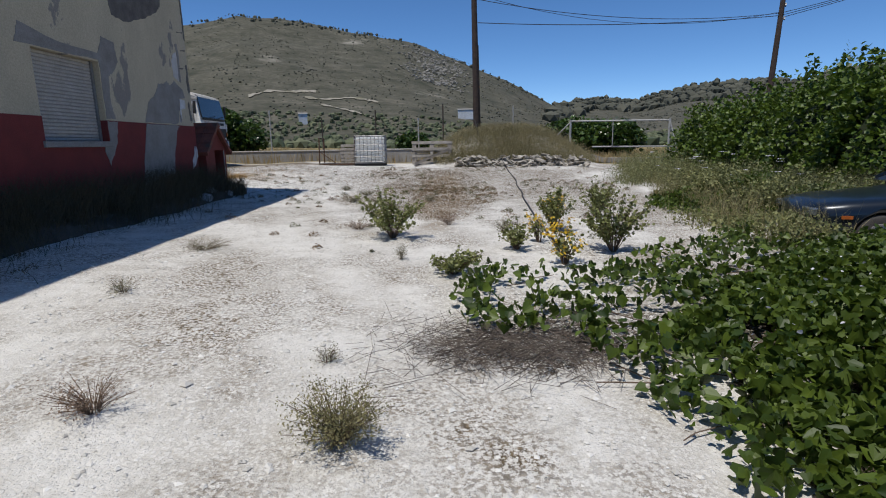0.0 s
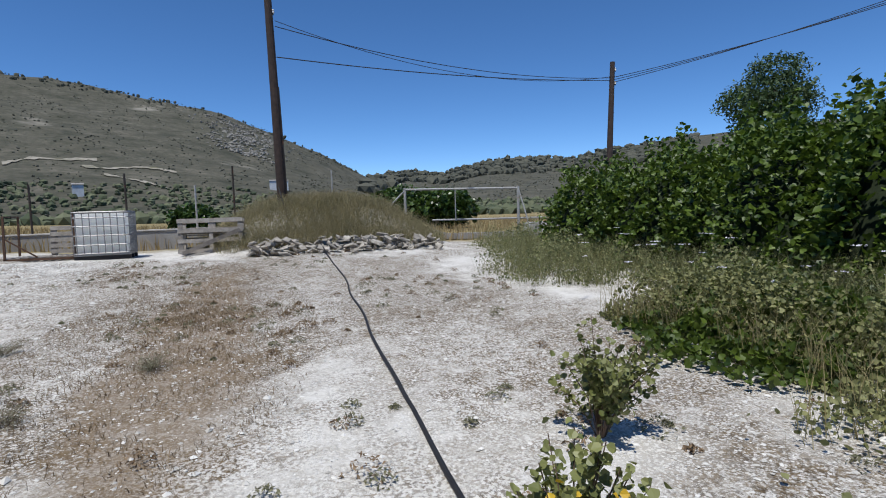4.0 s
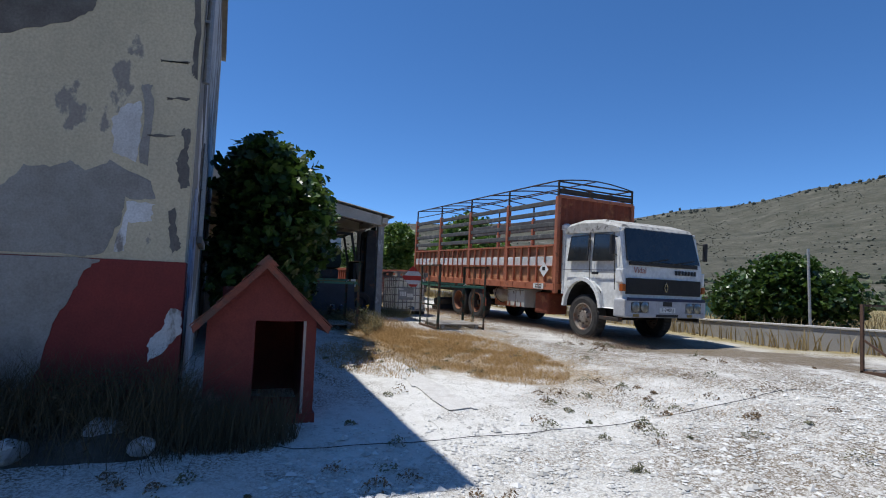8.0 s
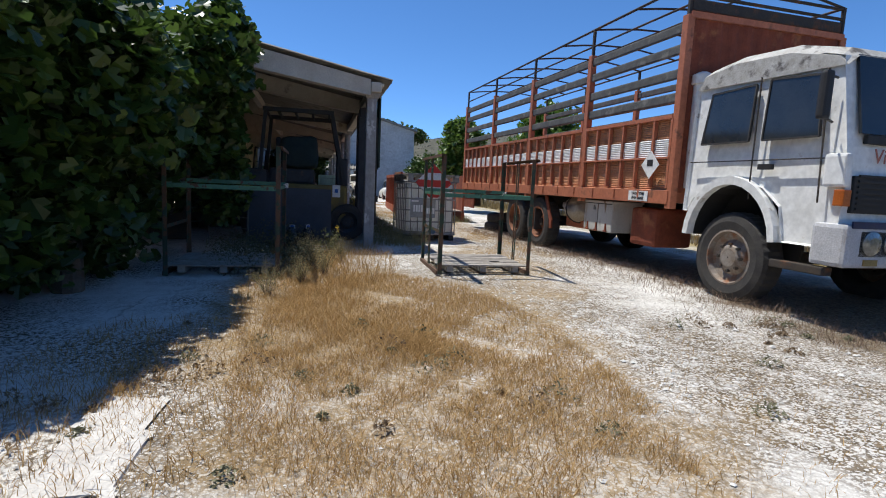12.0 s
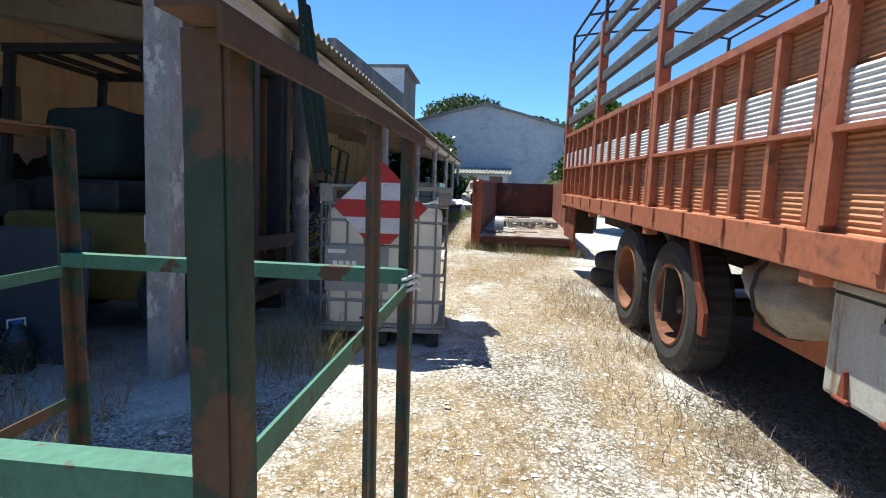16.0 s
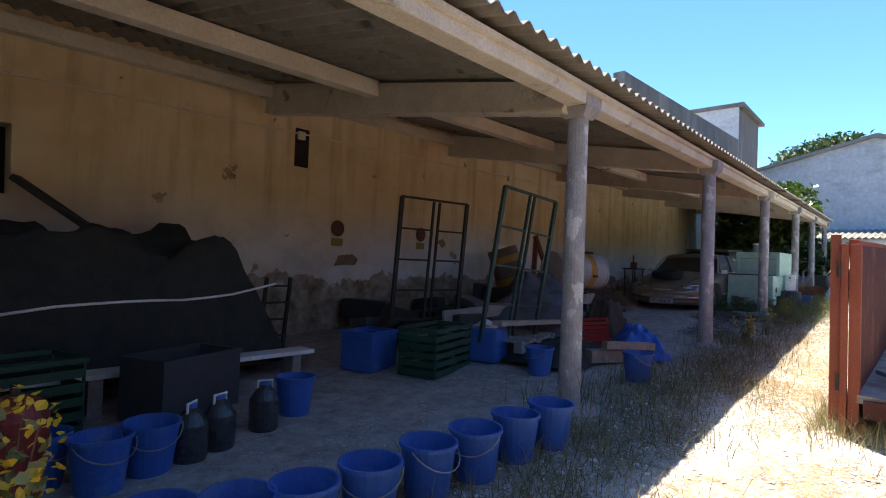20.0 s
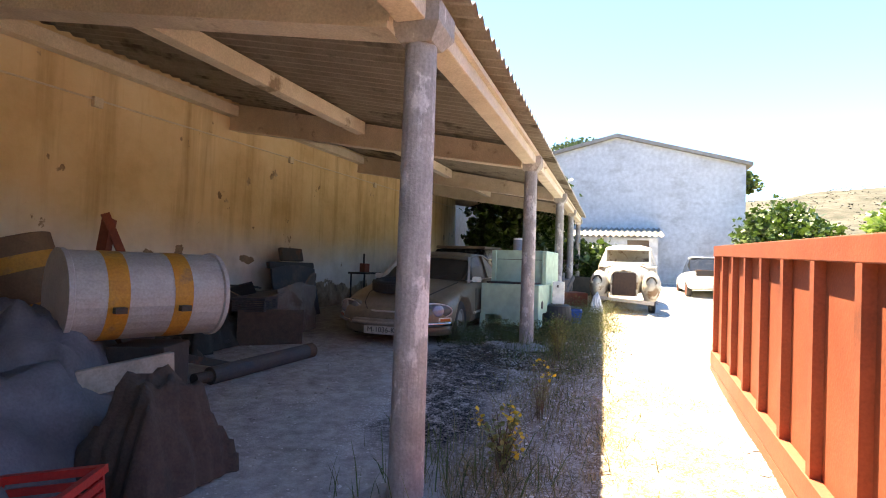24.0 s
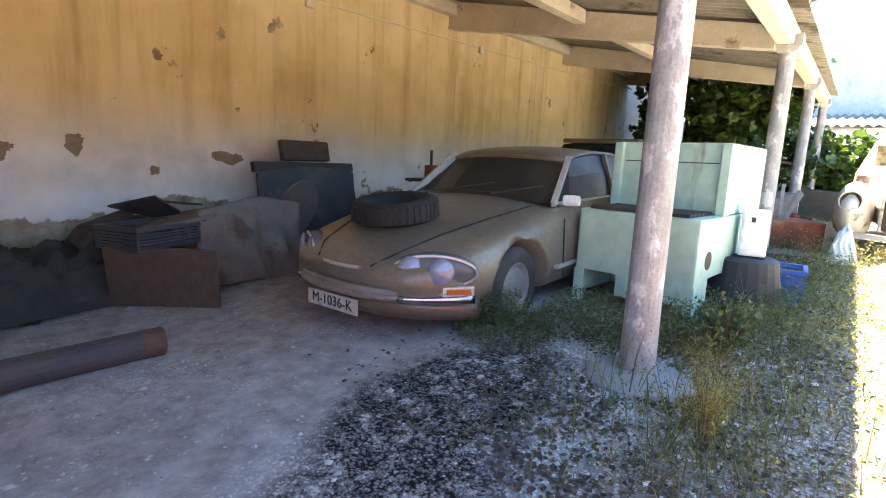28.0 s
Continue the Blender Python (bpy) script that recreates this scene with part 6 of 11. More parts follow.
pale_cap = mat("pale_coping", (0.58, 0.55, 0.50), (0.46, 0.43, 0.39), 3.0, 0.95, bump=0.3)
pipe_white = mat("weathered_pale_pipe", (0.42, 0.42, 0.40), (0.32, 0.31, 0.29), 6, 0.6, 0.2, c3=(0.22, 0.12, 0.07), s3=5, t3=0.66)
gate = thing("gate_frame", pose(5.76, 25.35, 0.35, 0, 0, -16.5), "pale steel pipe gate frame with raking braces", "gate")
part("gate_post", rod(bmesh.new(), (0, 0, 0), (0, 0, 2.0), 0.05), pipe_white, gate)
part("gate_post", rod(bmesh.new(), (4.3, 0, 0), (4.3, 0, 1.95), 0.05), pipe_white, gate)
part("top_bar", rod(bmesh.new(), (0, 0, 1.93), (4.3, 0, 1.88), 0.04), pipe_white, gate)
part("lower_bar", rod(bmesh.new(), (1.0, 0.1, 0.75), (5.4, 0.1, 0.72), 0.035), pipe_white, gate)
part("brace", rod(bmesh.new(), (0, 0, 1.9), (-0.7, 0, 1.2), 0.03), pipe_white, gate)
part("brace", rod(bmesh.new(), (4.3, 0, 1.9), (4.75, -0.3, 0.1), 0.03), pipe_white, gate)
part("brace", rod(bmesh.new(), (1.9, 0, 1.9), (1.9, 0, 0.7), 0.02), pipe_white, gate)
tagged(link("low_wall", B(9.4, 12.5, 22.6, 22.85, 0.2, 0.95, 0.02), concrete), "low concrete wall by the gate", "wall", kind="structure")
tagged(link("boundary_wall", B(-30.0, -0.6, 23.95, 24.15, 0.3, 1.12, 0.01), mat("grey_wall_render", (0.36, 0.345, 0.32), (0.27, 0.255, 0.235), 1.5, 0.95, bump=0.4, streak=2.0)), "low grey rendered wall along the road", "wall", kind="structure")
tagged(link("wall_coping", B(-30.0, -0.6, 23.92, 24.18, 1.124, 1.17, 0.008), pale_cap), "pale concrete coping of the low wall", "wall", kind="structure")
fence = thing("boundary_fence", pose(0, 0, 0), "row of thin steel fence posts along the road", "fence")
for k, (x, y, h) in enumerate(((-3.2, 24.05, 2.3), (-1.3, 24.05, 1.9), (-5.6, 24.05, 1.9), (-7.92, 24.05, 2.3), (-11.6, 24.4, 1.7), (-14.5, 24.6, 1.6), (-0.2, 24.3, 2.0), (3.2, 26.4, 1.6), (11.8, 24.4, 1.8))):
    z0 = gz(x, y)
    part("post", rod(bmesh.new(), (x, y, z0 - 0.1), (x, y, z0 + h), 0.03, seg=8), pipe_white if k % 2 else dark_steel, fence)
# road with a low kerb
asphalt = mat("old_asphalt", (0.16, 0.155, 0.15), (0.12, 0.115, 0.11), 2.0, 0.95, bump=0.4)
n_ = 60
rv = []
for k in range(n_ + 1):
    x = -70 + 110 * k / n_
    for y in (24.6 - 0.05 * x, 27.8 - 0.05 * x):
        rv.append((x, y, float(land(x, y)) + 0.035 + 0.05 * (y < 26 - 0.05 * x)))
tagged(pydata("road", rv, [(2 * k, 2 * k + 2, 2 * k + 3, 2 * k + 1) for k in range(n_)], asphalt), "grey worn asphalt road beyond the yard", "road", kind="structure")
kerb = bmesh.new()
for k in range(n_):
    a, b = rv[2 * k], rv[2 * k + 2]
    bar(kerb, Vector(a) + Vector((0, -0.1, 0.06)), Vector(b) + Vector((0, -0.1, 0.06)), 0.18, 0.22)
tagged(link("kerb", kerb, concrete), "low concrete kerb along the road", "kerb", kind="structure")

# pale broken paving strip by the dry grass
random.seed(3)
for k in range(6):
    x0 = -5.35 - 0.46 * k
    bm = B(x0 - 0.44, x0, 14.0 - 0.022 * k, 14.30 - 0.022 * k, gz(x0, 14.1) - 0.05, gz(x0, 14.1) + random.uniform(0.022, 0.034), 0.006)
    for v in bm.verts:
        v.co.x += random.uniform(-0.05, 0.05)
        v.co.y += random.uniform(-0.05, 0.05)
        v.co.z = gz(v.co.x, v.co.y) + (0.012 if v.co.z > gz(x0, 14.1) else -0.05)
    if k == 0:
        strip = thing("paving_strip", pose(0, 0, 0), "cracked strip of pale concrete set in the gravel", "paving", kind="structure")
    part("slab", bm, mat("pale_concrete", (0.60, 0.58, 0.54), (0.5, 0.47, 0.43), 8, 0.95, bump=0.5), strip)
# stones by the house
for k, (x, y, s_) in enumerate(((-4.95, 10.9, 0.17), (-4.8, 10.35, 0.14), (-4.7, 11.2, 0.10))):
    bm = bmesh.new()
    bmesh.ops.create_icosphere(bm, subdivisions=2, radius=s_)
    for v in bm.verts:
        v.co *= 1 + 0.25 * noise.noise(v.co * 7 + Vector((k, 0, 0)))
        v.co.z *= 0.75
    o = link("boulder", bm, concrete)
    o.location = (x, y, gz(x, y) + s_ * 0.55)
    tagged(o, "rounded grey boulder at the foot of the house", "stone", "boulders by the house")
# rubble heap of flat stones
rub = thing("rubble_heap", pose(0, 0, 0), "heap of flat broken stones at the foot of the mound", "rubble")
stone_m = mat("pale_rubble_stone", (0.40, 0.37, 0.32), (0.24, 0.215, 0.18), 7, 0.95, bump=0.5, vary=0.3)
random.seed(21)
for k in range(240):
    x = random.uniform(0.3, 5.1)
    y = 19.55 + random.gauss(0, 0.26)
    lvl = max(0, 0.34 - abs(y - 19.6) * 0.5) * random.random()
    a, b_, c = random.uniform(0.04, 0.15), random.uniform(0.035, 0.10), random.uniform(0.012, 0.04)
    bm = B(-a, a, -b_, b_, -c, c, 0.012)
    for v in bm.verts:
        v.co += Vector((noise.noise(v.co * 9 + Vector((k, 1, 0))), noise.noise(v.co * 9 + Vector((0, k, 5))), 0)) * 0.06
    o = part("stone", bm, stone_m, rub)
    o.matrix_local = pose(x, y, gz(x, y) + lvl + 0.03, random.uniform(-35, 35), random.uniform(-35, 35), random.uniform(0, 180))

# worn tyres left behind the truck
ts = thing("tyre_stack", pose(-19.0, 19.75, gz(-19.0, 19.75), 0, 0, 20), "two old worn tyres stacked behind the truck", "tyres")
for k in range(2):
    part("tyre", lathe(bmesh.new(), [(0.27, -0.11), (0.38, -0.125), (0.45, -0.10), (0.47, -0.06), (0.47, 0.06), (0.45, 0.10), (0.38, 0.125), (0.27, 0.11), (0.26, 0.06), (0.26, -0.06), (0.27, -0.11)], 36, pose(0.06 * k, 0.03 * k, 0.125 + 0.25 * k, 3 * k, 0, 0), caps=False), black_rubber, ts, smooth=True)
# peeled spots on the shed wall
SHED_FACE = SHED @ Matrix(((1, 0, 0, 0), (0, 0, 1, BACK - 0.002), (0, 1, 0, 0), (0, 0, 0, 1)))
bare_stone = mat("bare_brown_stone", (0.27, 0.20, 0.135), (0.19, 0.14, 0.09), 7, 0.95, bump=0.6)
for cx, cz, rx, rz in ((-6.76, 2.51, 0.16, 0.06), (-7.06, 2.59, 0.10, 0.08), (-7.6, 2.66, 0.09, 0.10), (-9.1, 2.57, 0.22, 0.07), (-3.9, 2.72, 0.12, 0.08), (-8.3, 2.42, 0.06, 0.05), (-1.5, 2.3, 0.3, 0.1)):
    patch("peeled_spot", [(cx + rx * (1 + 0.3 * math.sin(5 * a + cx)) * math.cos(a), cz + rz * (1 + 0.35 * math.cos(3 * a + cz * 9)) * math.sin(a)) for a in np.linspace(0, 5.5, 7)], SHED_FACE, bare_stone, "brown spot where plaster has peeled off")


# ---- cutting helper ----
def cut(bm, cutters):
    """Boolean difference of closed bmeshes; returns a new bmesh."""
    me = bpy.data.meshes.new("tmp")
    bm.to_mesh(me)
    bm.free()
    ob = new("tmp", me)
    cs = []
    for c in cutters:
        cm = bpy.data.meshes.new("tmpc")
        c.to_mesh(cm)
        c.free()
        co = new("tmpc", cm)
        cs.append(co)
        md = ob.modifiers.new("b", "BOOLEAN")
        md.operation, md.object, md.solver = "DIFFERENCE", co, "EXACT"
    dg = bpy.context.evaluated_depsgraph_get()
    res = bpy.data.meshes.new_from_object(ob.evaluated_get(dg))
    out = bmesh.new()
    out.from_mesh(res)
    for o in [ob, *cs]:
        bpy.data.objects.remove(o)
    bpy.data.meshes.remove(res)
    return out


def shell(rows, n=5):
    """A car's lower body. rows: x, half width, bottom, waist, shoulder, crown height; smoothed between rows."""
    rows = np.array(rows, float)
    s = np.linspace(0, len(rows) - 1, (len(rows) - 1) * n + 1)
    idx = np.arange(len(rows))
    sm_rows = np.stack([np.interp(s, idx, rows[:, c]) for c in range(rows.shape[1])], 1)
    k = np.ones(5) / 5
    for c in range(1, rows.shape[1]):
        p = np.pad(sm_rows[:, c], 2, mode="edge")
        sm_rows[:, c] = np.convolve(p, k, "valid")
    secs = []
    for x, hw, zb, zw, zs, zc in sm_rows:
        half = [(hw * 0.80, zb), (hw * 0.95, zb + 0.04), (hw * 0.995, zb + (zw - zb) * 0.5), (hw, zw), (hw * 0.975, zw + (zs - zw) * 0.6), (hw * 0.90, zs - 0.005), (hw * 0.76, zs + (zc - zs) * 0.35), (hw * 0.5, zs + (zc - zs) * 0.75), (hw * 0.25, zs + (zc - zs) * 0.95)]
        ring = [(x, y, z) for y, z in half] + [(x, 0, zc)] + [(x, -y, z) for y, z in half[::-1]]
        secs.append(ring)
    bm = bmesh.new()
    loft(bm, secs)
    return bm


def cabin(base, roofline, hb, hr):
    """Glasshouse: base and roof outlines as (x, z) front to back, half widths below and above."""
    secs = []
    for (xb, zb), (xr, zr) in zip(base, roofline):
        secs.append([(xb, -hb, zb), (xb * 0.5 + xr * 0.5, -(hb * 0.55 + hr * 0.45), zb + (zr - zb) * 0.55), (xr, -hr, zr - 0.015), (xr, -hr * 0.6, zr + 0.02), (xr, 0, zr + 0.03), (xr, hr * 0.6, zr + 0.02), (xr, hr, zr - 0.015), (xb * 0.5 + xr * 0.5, hb * 0.55 + hr * 0.45, zb + (zr - zb) * 0.55), (xb, hb, zb)])
    bm = bmesh.new()
    loft(bm, secs)
    return bm


def car_wheel(parent, x, y, r, w, s, cap):
    tw = new("wheel")
    tw.parent = parent
    tw.matrix_local = pose(x, y, r)
    rot = Matrix.Rotation(radians(90), 4, "X")
    h = w / 2
    part("tyre", lathe(bmesh.new(), [(r * 0.62, -h * 0.9), (r * 0.85, -h), (r * 0.97, -h * 0.8), (r, -h * 0.5), (r, h * 0.5), (r * 0.97, h * 0.8), (r * 0.85, h), (r * 0.62, h * 0.9)], 28, rot, caps=False), black_rubber, tw, smooth=True)
    bm = lathe(bmesh.new(), [(r * 0.64, s * h * 0.8), (r * 0.6, s * h * 0.9), (r * 0.5, s * h * 0.6), (r * 0.2, s * h * 0.75), (0.01, s * h * 0.8)], 24, rot, caps=False)
    bmesh.ops.recalc_face_normals(bm, faces=bm.faces[:])
    part("rim", bm, cap, tw)
    return tw


def wheel_cut(x, r, side, depth=0.42):
    return rod(bmesh.new(), (x, side * 1.3, r), (x, side * (0.9 - depth), r), r * 1.05, r * 1.05, 28)


# ---- the dusty saloon under the shed ----
bronze = mat("dusty_bronze_paint", (0.215, 0.182, 0.128), (0.165, 0.138, 0.095), 2.0, 0.42, 0.35, 0.02, c3=(0.25, 0.222, 0.175), s3=1.2, t3=0.54, soft3=0.3, spec=0.45, fine=30)
DSX, DSY = -29.30, 13.59
ds = thing("vintage_saloon", pose(DSX, DSY, gz(-29.3, 13.6) - 0.06, 0, 1.6, 1.0), "dust-covered bronze vintage saloon with a tyre on the bonnet", "car")
rows = [(0.0, 0.34, 0.40, 0.50, 0.52, 0.54), (-0.07, 0.56, 0.34, 0.48, 0.545, 0.60), (-0.22, 0.72, 0.30, 0.50, 0.60, 0.67), (-0.45, 0.81, 0.26, 0.52, 0.665, 0.735), (-0.8, 0.865, 0.24, 0.55, 0.74, 0.80), (-1.2, 0.89, 0.24, 0.58, 0.80, 0.86), (-1.7, 0.90, 0.24, 0.60, 0.86, 0.93), (-2.3, 0.90, 0.24, 0.60, 0.89, 0.93), (-3.1, 0.88, 0.24, 0.60, 0.90, 0.93), (-3.8, 0.83, 0.26, 0.58, 0.87, 0.92), (-4.4, 0.74, 0.30, 0.56, 0.78, 0.84), (-4.8, 0.62, 0.36, 0.52, 0.66, 0.70)]
body = cut(shell(rows), [wheel_cut(-0.98, 0.34, 1), wheel_cut(-0.98, 0.34, -1)])
part("body", body, bronze, ds, smooth=True)
gl = cabin([(-1.62, 0.90), (-1.95, 0.90), (-2.6, 0.90), (-3.2, 0.89), (-3.75, 0.88), (-4.15, 0.85)], [(-1.70, 0.925), (-2.17, 1.27), (-2.65, 1.32), (-3.2, 1.31), (-3.7, 1.20), (-4.12, 0.90)], 0.745, 0.60)
part("glasshouse", gl, mat("dusty_car_glass", (0.022, 0.023, 0.021), (0.05, 0.045, 0.035), 2.5, 0.3, bump=0.0, spec=0.25), ds)
bm = bmesh.new()
loft(bm, [[(x, y, z + 0.035 * (1 - (y / 0.62) ** 2)) for y in np.linspace(-0.62, 0.62, 9)] for x, z in ((-2.10, 1.245), (-2.32, 1.30), (-2.7, 1.335), (-3.2, 1.32), (-3.6, 1.25), (-3.85, 1.14))], closed=False)
bmesh.ops.solidify(bm, geom=bm.faces[:], thickness=0.03)
part("roof", bm, bronze, ds, smooth=True)
silver = mat("satin_trim", (0.66, 0.65, 0.63), (0.55, 0.54, 0.52), 8, 0.35, 0.55, 0.03)
dusty_trim = mat("dust_covered_trim", (0.36, 0.34, 0.31), (0.25, 0.23, 0.20), 6, 0.48, 0.55, 0.05)
for s in (-1, 1):
    part("windscreen_pillar", bar(bmesh.new(), (-1.63, s * 0.757, 0.895), (-2.13, s * 0.632, 1.268), 0.04, 0.055), silver, ds)
    part("door_pillar", bar(bmesh.new(), (-2.95, s * 0.755, 0.90), (-2.95, s * 0.62, 1.30), 0.03, 0.06), bronze, ds)
    part("rear_pillar", bar(bmesh.new(), (-4.0, s * 0.74, 0.87), (-3.65, s * 0.60, 1.20), 0.05, 0.12), bronze, ds)
    part("waist_trim", bar(bmesh.new(), (-1.6, s * 0.765, 0.905), (-4.0, s * 0.75, 0.885), 0.02, 0.02), silver, ds)
    part("sill_strip", bar(bmesh.new(), (-1.45, s * 0.905, 0.42), (-3.3, s * 0.885, 0.42), 0.03, 0.03), silver, ds)
    part("door_seam", bar(bmesh.new(), (-1.56, s * 0.898, 0.80), (-1.60, s * 0.9, 0.32), 0.008, 0.012), black_paint, ds)
    part("door_seam", bar(bmesh.new(), (-2.75, s * 0.898, 0.84), (-2.75, s * 0.897, 0.32), 0.008, 0.012), black_paint, ds)
    part("door_handle", B(-2.62, -2.48, s * 0.90 - 0.015, s * 0.90 + 0.015, 0.74, 0.765, 0.004), chrome, ds)
    # twin lamps in a shallow housing
    hs = new("headlamp_housing")
    hs.parent = ds
    lz = 0.55
    bm = bmesh.new()
    bmesh.ops.create_uvsphere(bm, u_segments=24, v_segments=14, radius=1.0)
    bmesh.ops.transform(bm, matrix=pose(-0.29, s * 0.60, lz, 0, 14, s * 33) @ Matrix.Diagonal((0.10, 0.285, 0.115, 1)), verts=bm.verts[:])
    part("lamp_cover", bm, mat("milky_lamp_cover", (0.17, 0.175, 0.17), (0.12, 0.12, 0.115), 4, 0.25, 0.0, 0.0, fine=20), hs, smooth=True)
    for (lx, ly) in ((-0.225, 0.50), (-0.305, 0.685)):
        part("lamp", lathe(bmesh.new(), [(0.088, 0), (0.085, 0.012), (0.06, 0.024), (0.001, 0.028)], 20, pose(lx + 0.080, s * (ly + 0.012), lz + 0.008, 0, 80, s * 33)), mat("pale_lamp_lens", (0.26, 0.26, 0.40), (0.30, 0.30, 0.285), 12, 0.2, 0.2, 0.05), hs, smooth=True)
    bm = bmesh.new()
    ring = []
    mm = pose(-0.285, s * 0.603, lz, 0, 14, s * 33)
    for k in range(25):
        a = 2 * math.pi * k / 24
        ring.append(mm @ Vector((0.035, 0.276 * math.cos(a), 0.112 * math.sin(a))))
    part("lamp_bezel", path_rod(bm, ring, 0.009), silver, hs)
    ind = part("indicator", B(-0.02, 0.02, -0.08, 0.08, -0.018, 0.018, 0.005), mat("orange_indicator", (0.55, 0.13, 0.02), (0.45, 0.1, 0.02), 9, 0.3), ds)
    ind.matrix_local = pose(-0.315, s * 0.775, 0.425, 0, 0, s * 50)
    part("indicator_frame", B(-0.03, 0.012, -0.105, 0.105, -0.03, 0.03, 0.005), silver, ind)
    mir = part("door_mirror", B(-0.03, 0.03, -0.075, 0.075, -0.045, 0.045, 0.03), white_paint, ds)
    mir.matrix_local = pose(-1.74, s * 0.865, 0.93, 0, 0, s * 10)
    part("mirror_arm", rod(bmesh.new(), (-1.72, s * 0.75, 0.87), (-1.74, s * 0.85, 0.915), 0.012), chrome, ds)
    car_wheel(ds, -0.98, s * 0.745, 0.32, 0.17, -s, dusty_trim)
bm = bmesh.new()
prof = []
for y in np.linspace(-0.84, 0.84, 17):
    x = 0.05 - 0.42 * abs(y / 0.84) ** 2.6
    prof.append([(x - 0.03, y, 0.345), (x + 0.008, y, 0.35), (x + 0.026, y, 0.372), (x + 0.012, y, 0.392), (x - 0.005, y, 0.398), (x + 0.006, y, 0.412), (x - 0.006, y, 0.43), (x - 0.03, y, 0.432)])
loft(bm, prof)
part("bumper", bm, dusty_trim, ds, "dust-covered chrome bumper", smooth=True)
bm = bmesh.new()
loft(bm, [[(0.01 - 0.40 * abs(y / 0.8) ** 2.6 - d, y, z) for d, z in ((0.02, 0.335), (0.10, 0.20), (0.2, 0.20), (0.2, 0.335))] for y in np.linspace(-0.8, 0.8, 13)])
part("valance", bm, bronze, ds, smooth=True)
bm = bmesh.new()
for s in (-1, 1):
    path_rod(bm, [Vector((-1.55, s * 0.60, 0.878)), Vector((-1.0, s * 0.545, 0.815)), Vector((-0.5, s * 0.46, 0.732)), Vector((-0.16, s * 0.36, 0.63)), Vector((-0.03, s * 0.26, 0.555))], 0.007, 5)
part("bonnet_seam", bm, black_paint, ds)
path = [Vector((0.012 - 0.20 * abs(y / 0.5) ** 2.2, y, 0.535)) for y in np.linspace(-0.5, 0.5, 11)]
part("nose_trim", path_rod(bmesh.new(), path, 0.012, 6), silver, ds)
for s in (-1, 1):
    bm = bmesh.new()
    loft(bm, [[(0.052 - 0.42 * abs(y / 0.84) ** 2.6 + d, s * y, z) for d, z in ((-0.02, 0.34), (0.016, 0.348), (0.034, 0.375), (0.02, 0.397), (-0.02, 0.40))] for y in np.linspace(0.50, 0.85, 9)])
    bmesh.ops.recalc_face_normals(bm, faces=bm.faces[:])
    part("bumper_tip", bm, chrome, ds, "bright chrome bumper tip", smooth=True)
pt = part("number_plate", B(0.07, 0.08, -0.25, 0.25, 0.235, 0.34), mat("dirty_plate", (0.50, 0.49, 0.45), (0.38, 0.36, 0.32), 9, 0.7, c3=(0.22, 0.19, 0.15), s3=8, t3=0.58), ds)
text("plate_text", "M-1036-K", pose(0.082, 0, 0.288, 90, 0, 90), 0.10, black_paint, pt)
for s in (-0.35, 0.15):
    part("wiper", bar(bmesh.new(), (-1.60, s, 0.945), (-1.78, s + 0.42, 1.03), 0.012, 0.012), black_paint, ds)
ty = thing("spare_wheel", pose(-29.93, 13.47, gz(-29.3, 13.6) - 0.06 + 0.875, 0, 8, 0), "worn black tyre lying on the car bonnet", "tyre")
part("tyre", lathe(bmesh.new(), [(0.20, -0.075), (0.27, -0.09), (0.32, -0.075), (0.335, -0.04), (0.335, 0.04), (0.32, 0.075), (0.27, 0.09), (0.20, 0.075), (0.19, 0.05), (0.19, -0.05), (0.20, -0.075)], 36, caps=False), mat("worn_black_tyre", (0.018, 0.017, 0.017), (0.028, 0.026, 0.024), 9, 0.8, bump=0.4), ty, smooth=True)
for k in range(40):
    a = k * math.pi / 20
    part("tread_block", box(bmesh.new(), 0.325, 0.342, -0.018, 0.018, -0.06, 0.06, m=Matrix.Rotation(a, 4, "Z")), MATS["worn_black_tyre"], ty)

# ---- mint green steel machine cabinet ----
mint = mat("chalky_mint_paint", (0.42, 0.60, 0.47), (0.36, 0.53, 0.41), 2.0, 0.55, bump=0.02, c3=(0.20, 0.17, 0.11), s3=3.5, t3=0.69, soft3=0.10, streak=6.0, fine=9)
mc = thing("mint_cabinet", pose(-31.03, 14.97, gz(-31.3, 15) - 0.02, 0, 0, -4.5), "mint green steel machine cabinet with a slatted rusty ledge", "machine")
bm = cut(B(-1.72, 0, -0.48, 0.47, 0.12, 0.80, 0.02), [B(-0.5, 0.2, -0.40, -0.12, 0.0, 0.30), B(-1.3, -0.3, 0.3, 0.7, 0.0, 0.34), B(-0.2, 0.2, 0.02, 0.40, 0.0, 0.15)])
part("lower_body", bm, mint, mc)
part("corner_leg", B(-0.06, 0.004, 0.41, 0.475, 0.0, 0.3), mint, mc)
part("corner_leg", B(-0.06, 0.004, -0.485, -0.42, 0.0, 0.3), mint, mc)
for k in range(6):
    part("ledge_slat", B(-0.09 - 0.085 * k, -0.02 - 0.085 * k, -0.40, 0.38, 0.802, 0.828, 0.004), dark_steel, mc)
part("upper_body", B(-1.6, -0.55, -0.46, 0.46, 0.805, 1.36, 0.015), mint, mc)
part("side_cheek", B(-0.62, -0.5, 0.40, 0.47, 0.80, 1.355, 0.006), mint, mc)
part("side_cheek", B(-0.62, -0.5, -0.47, -0.40, 0.80, 1.355, 0.006), mint, mc)
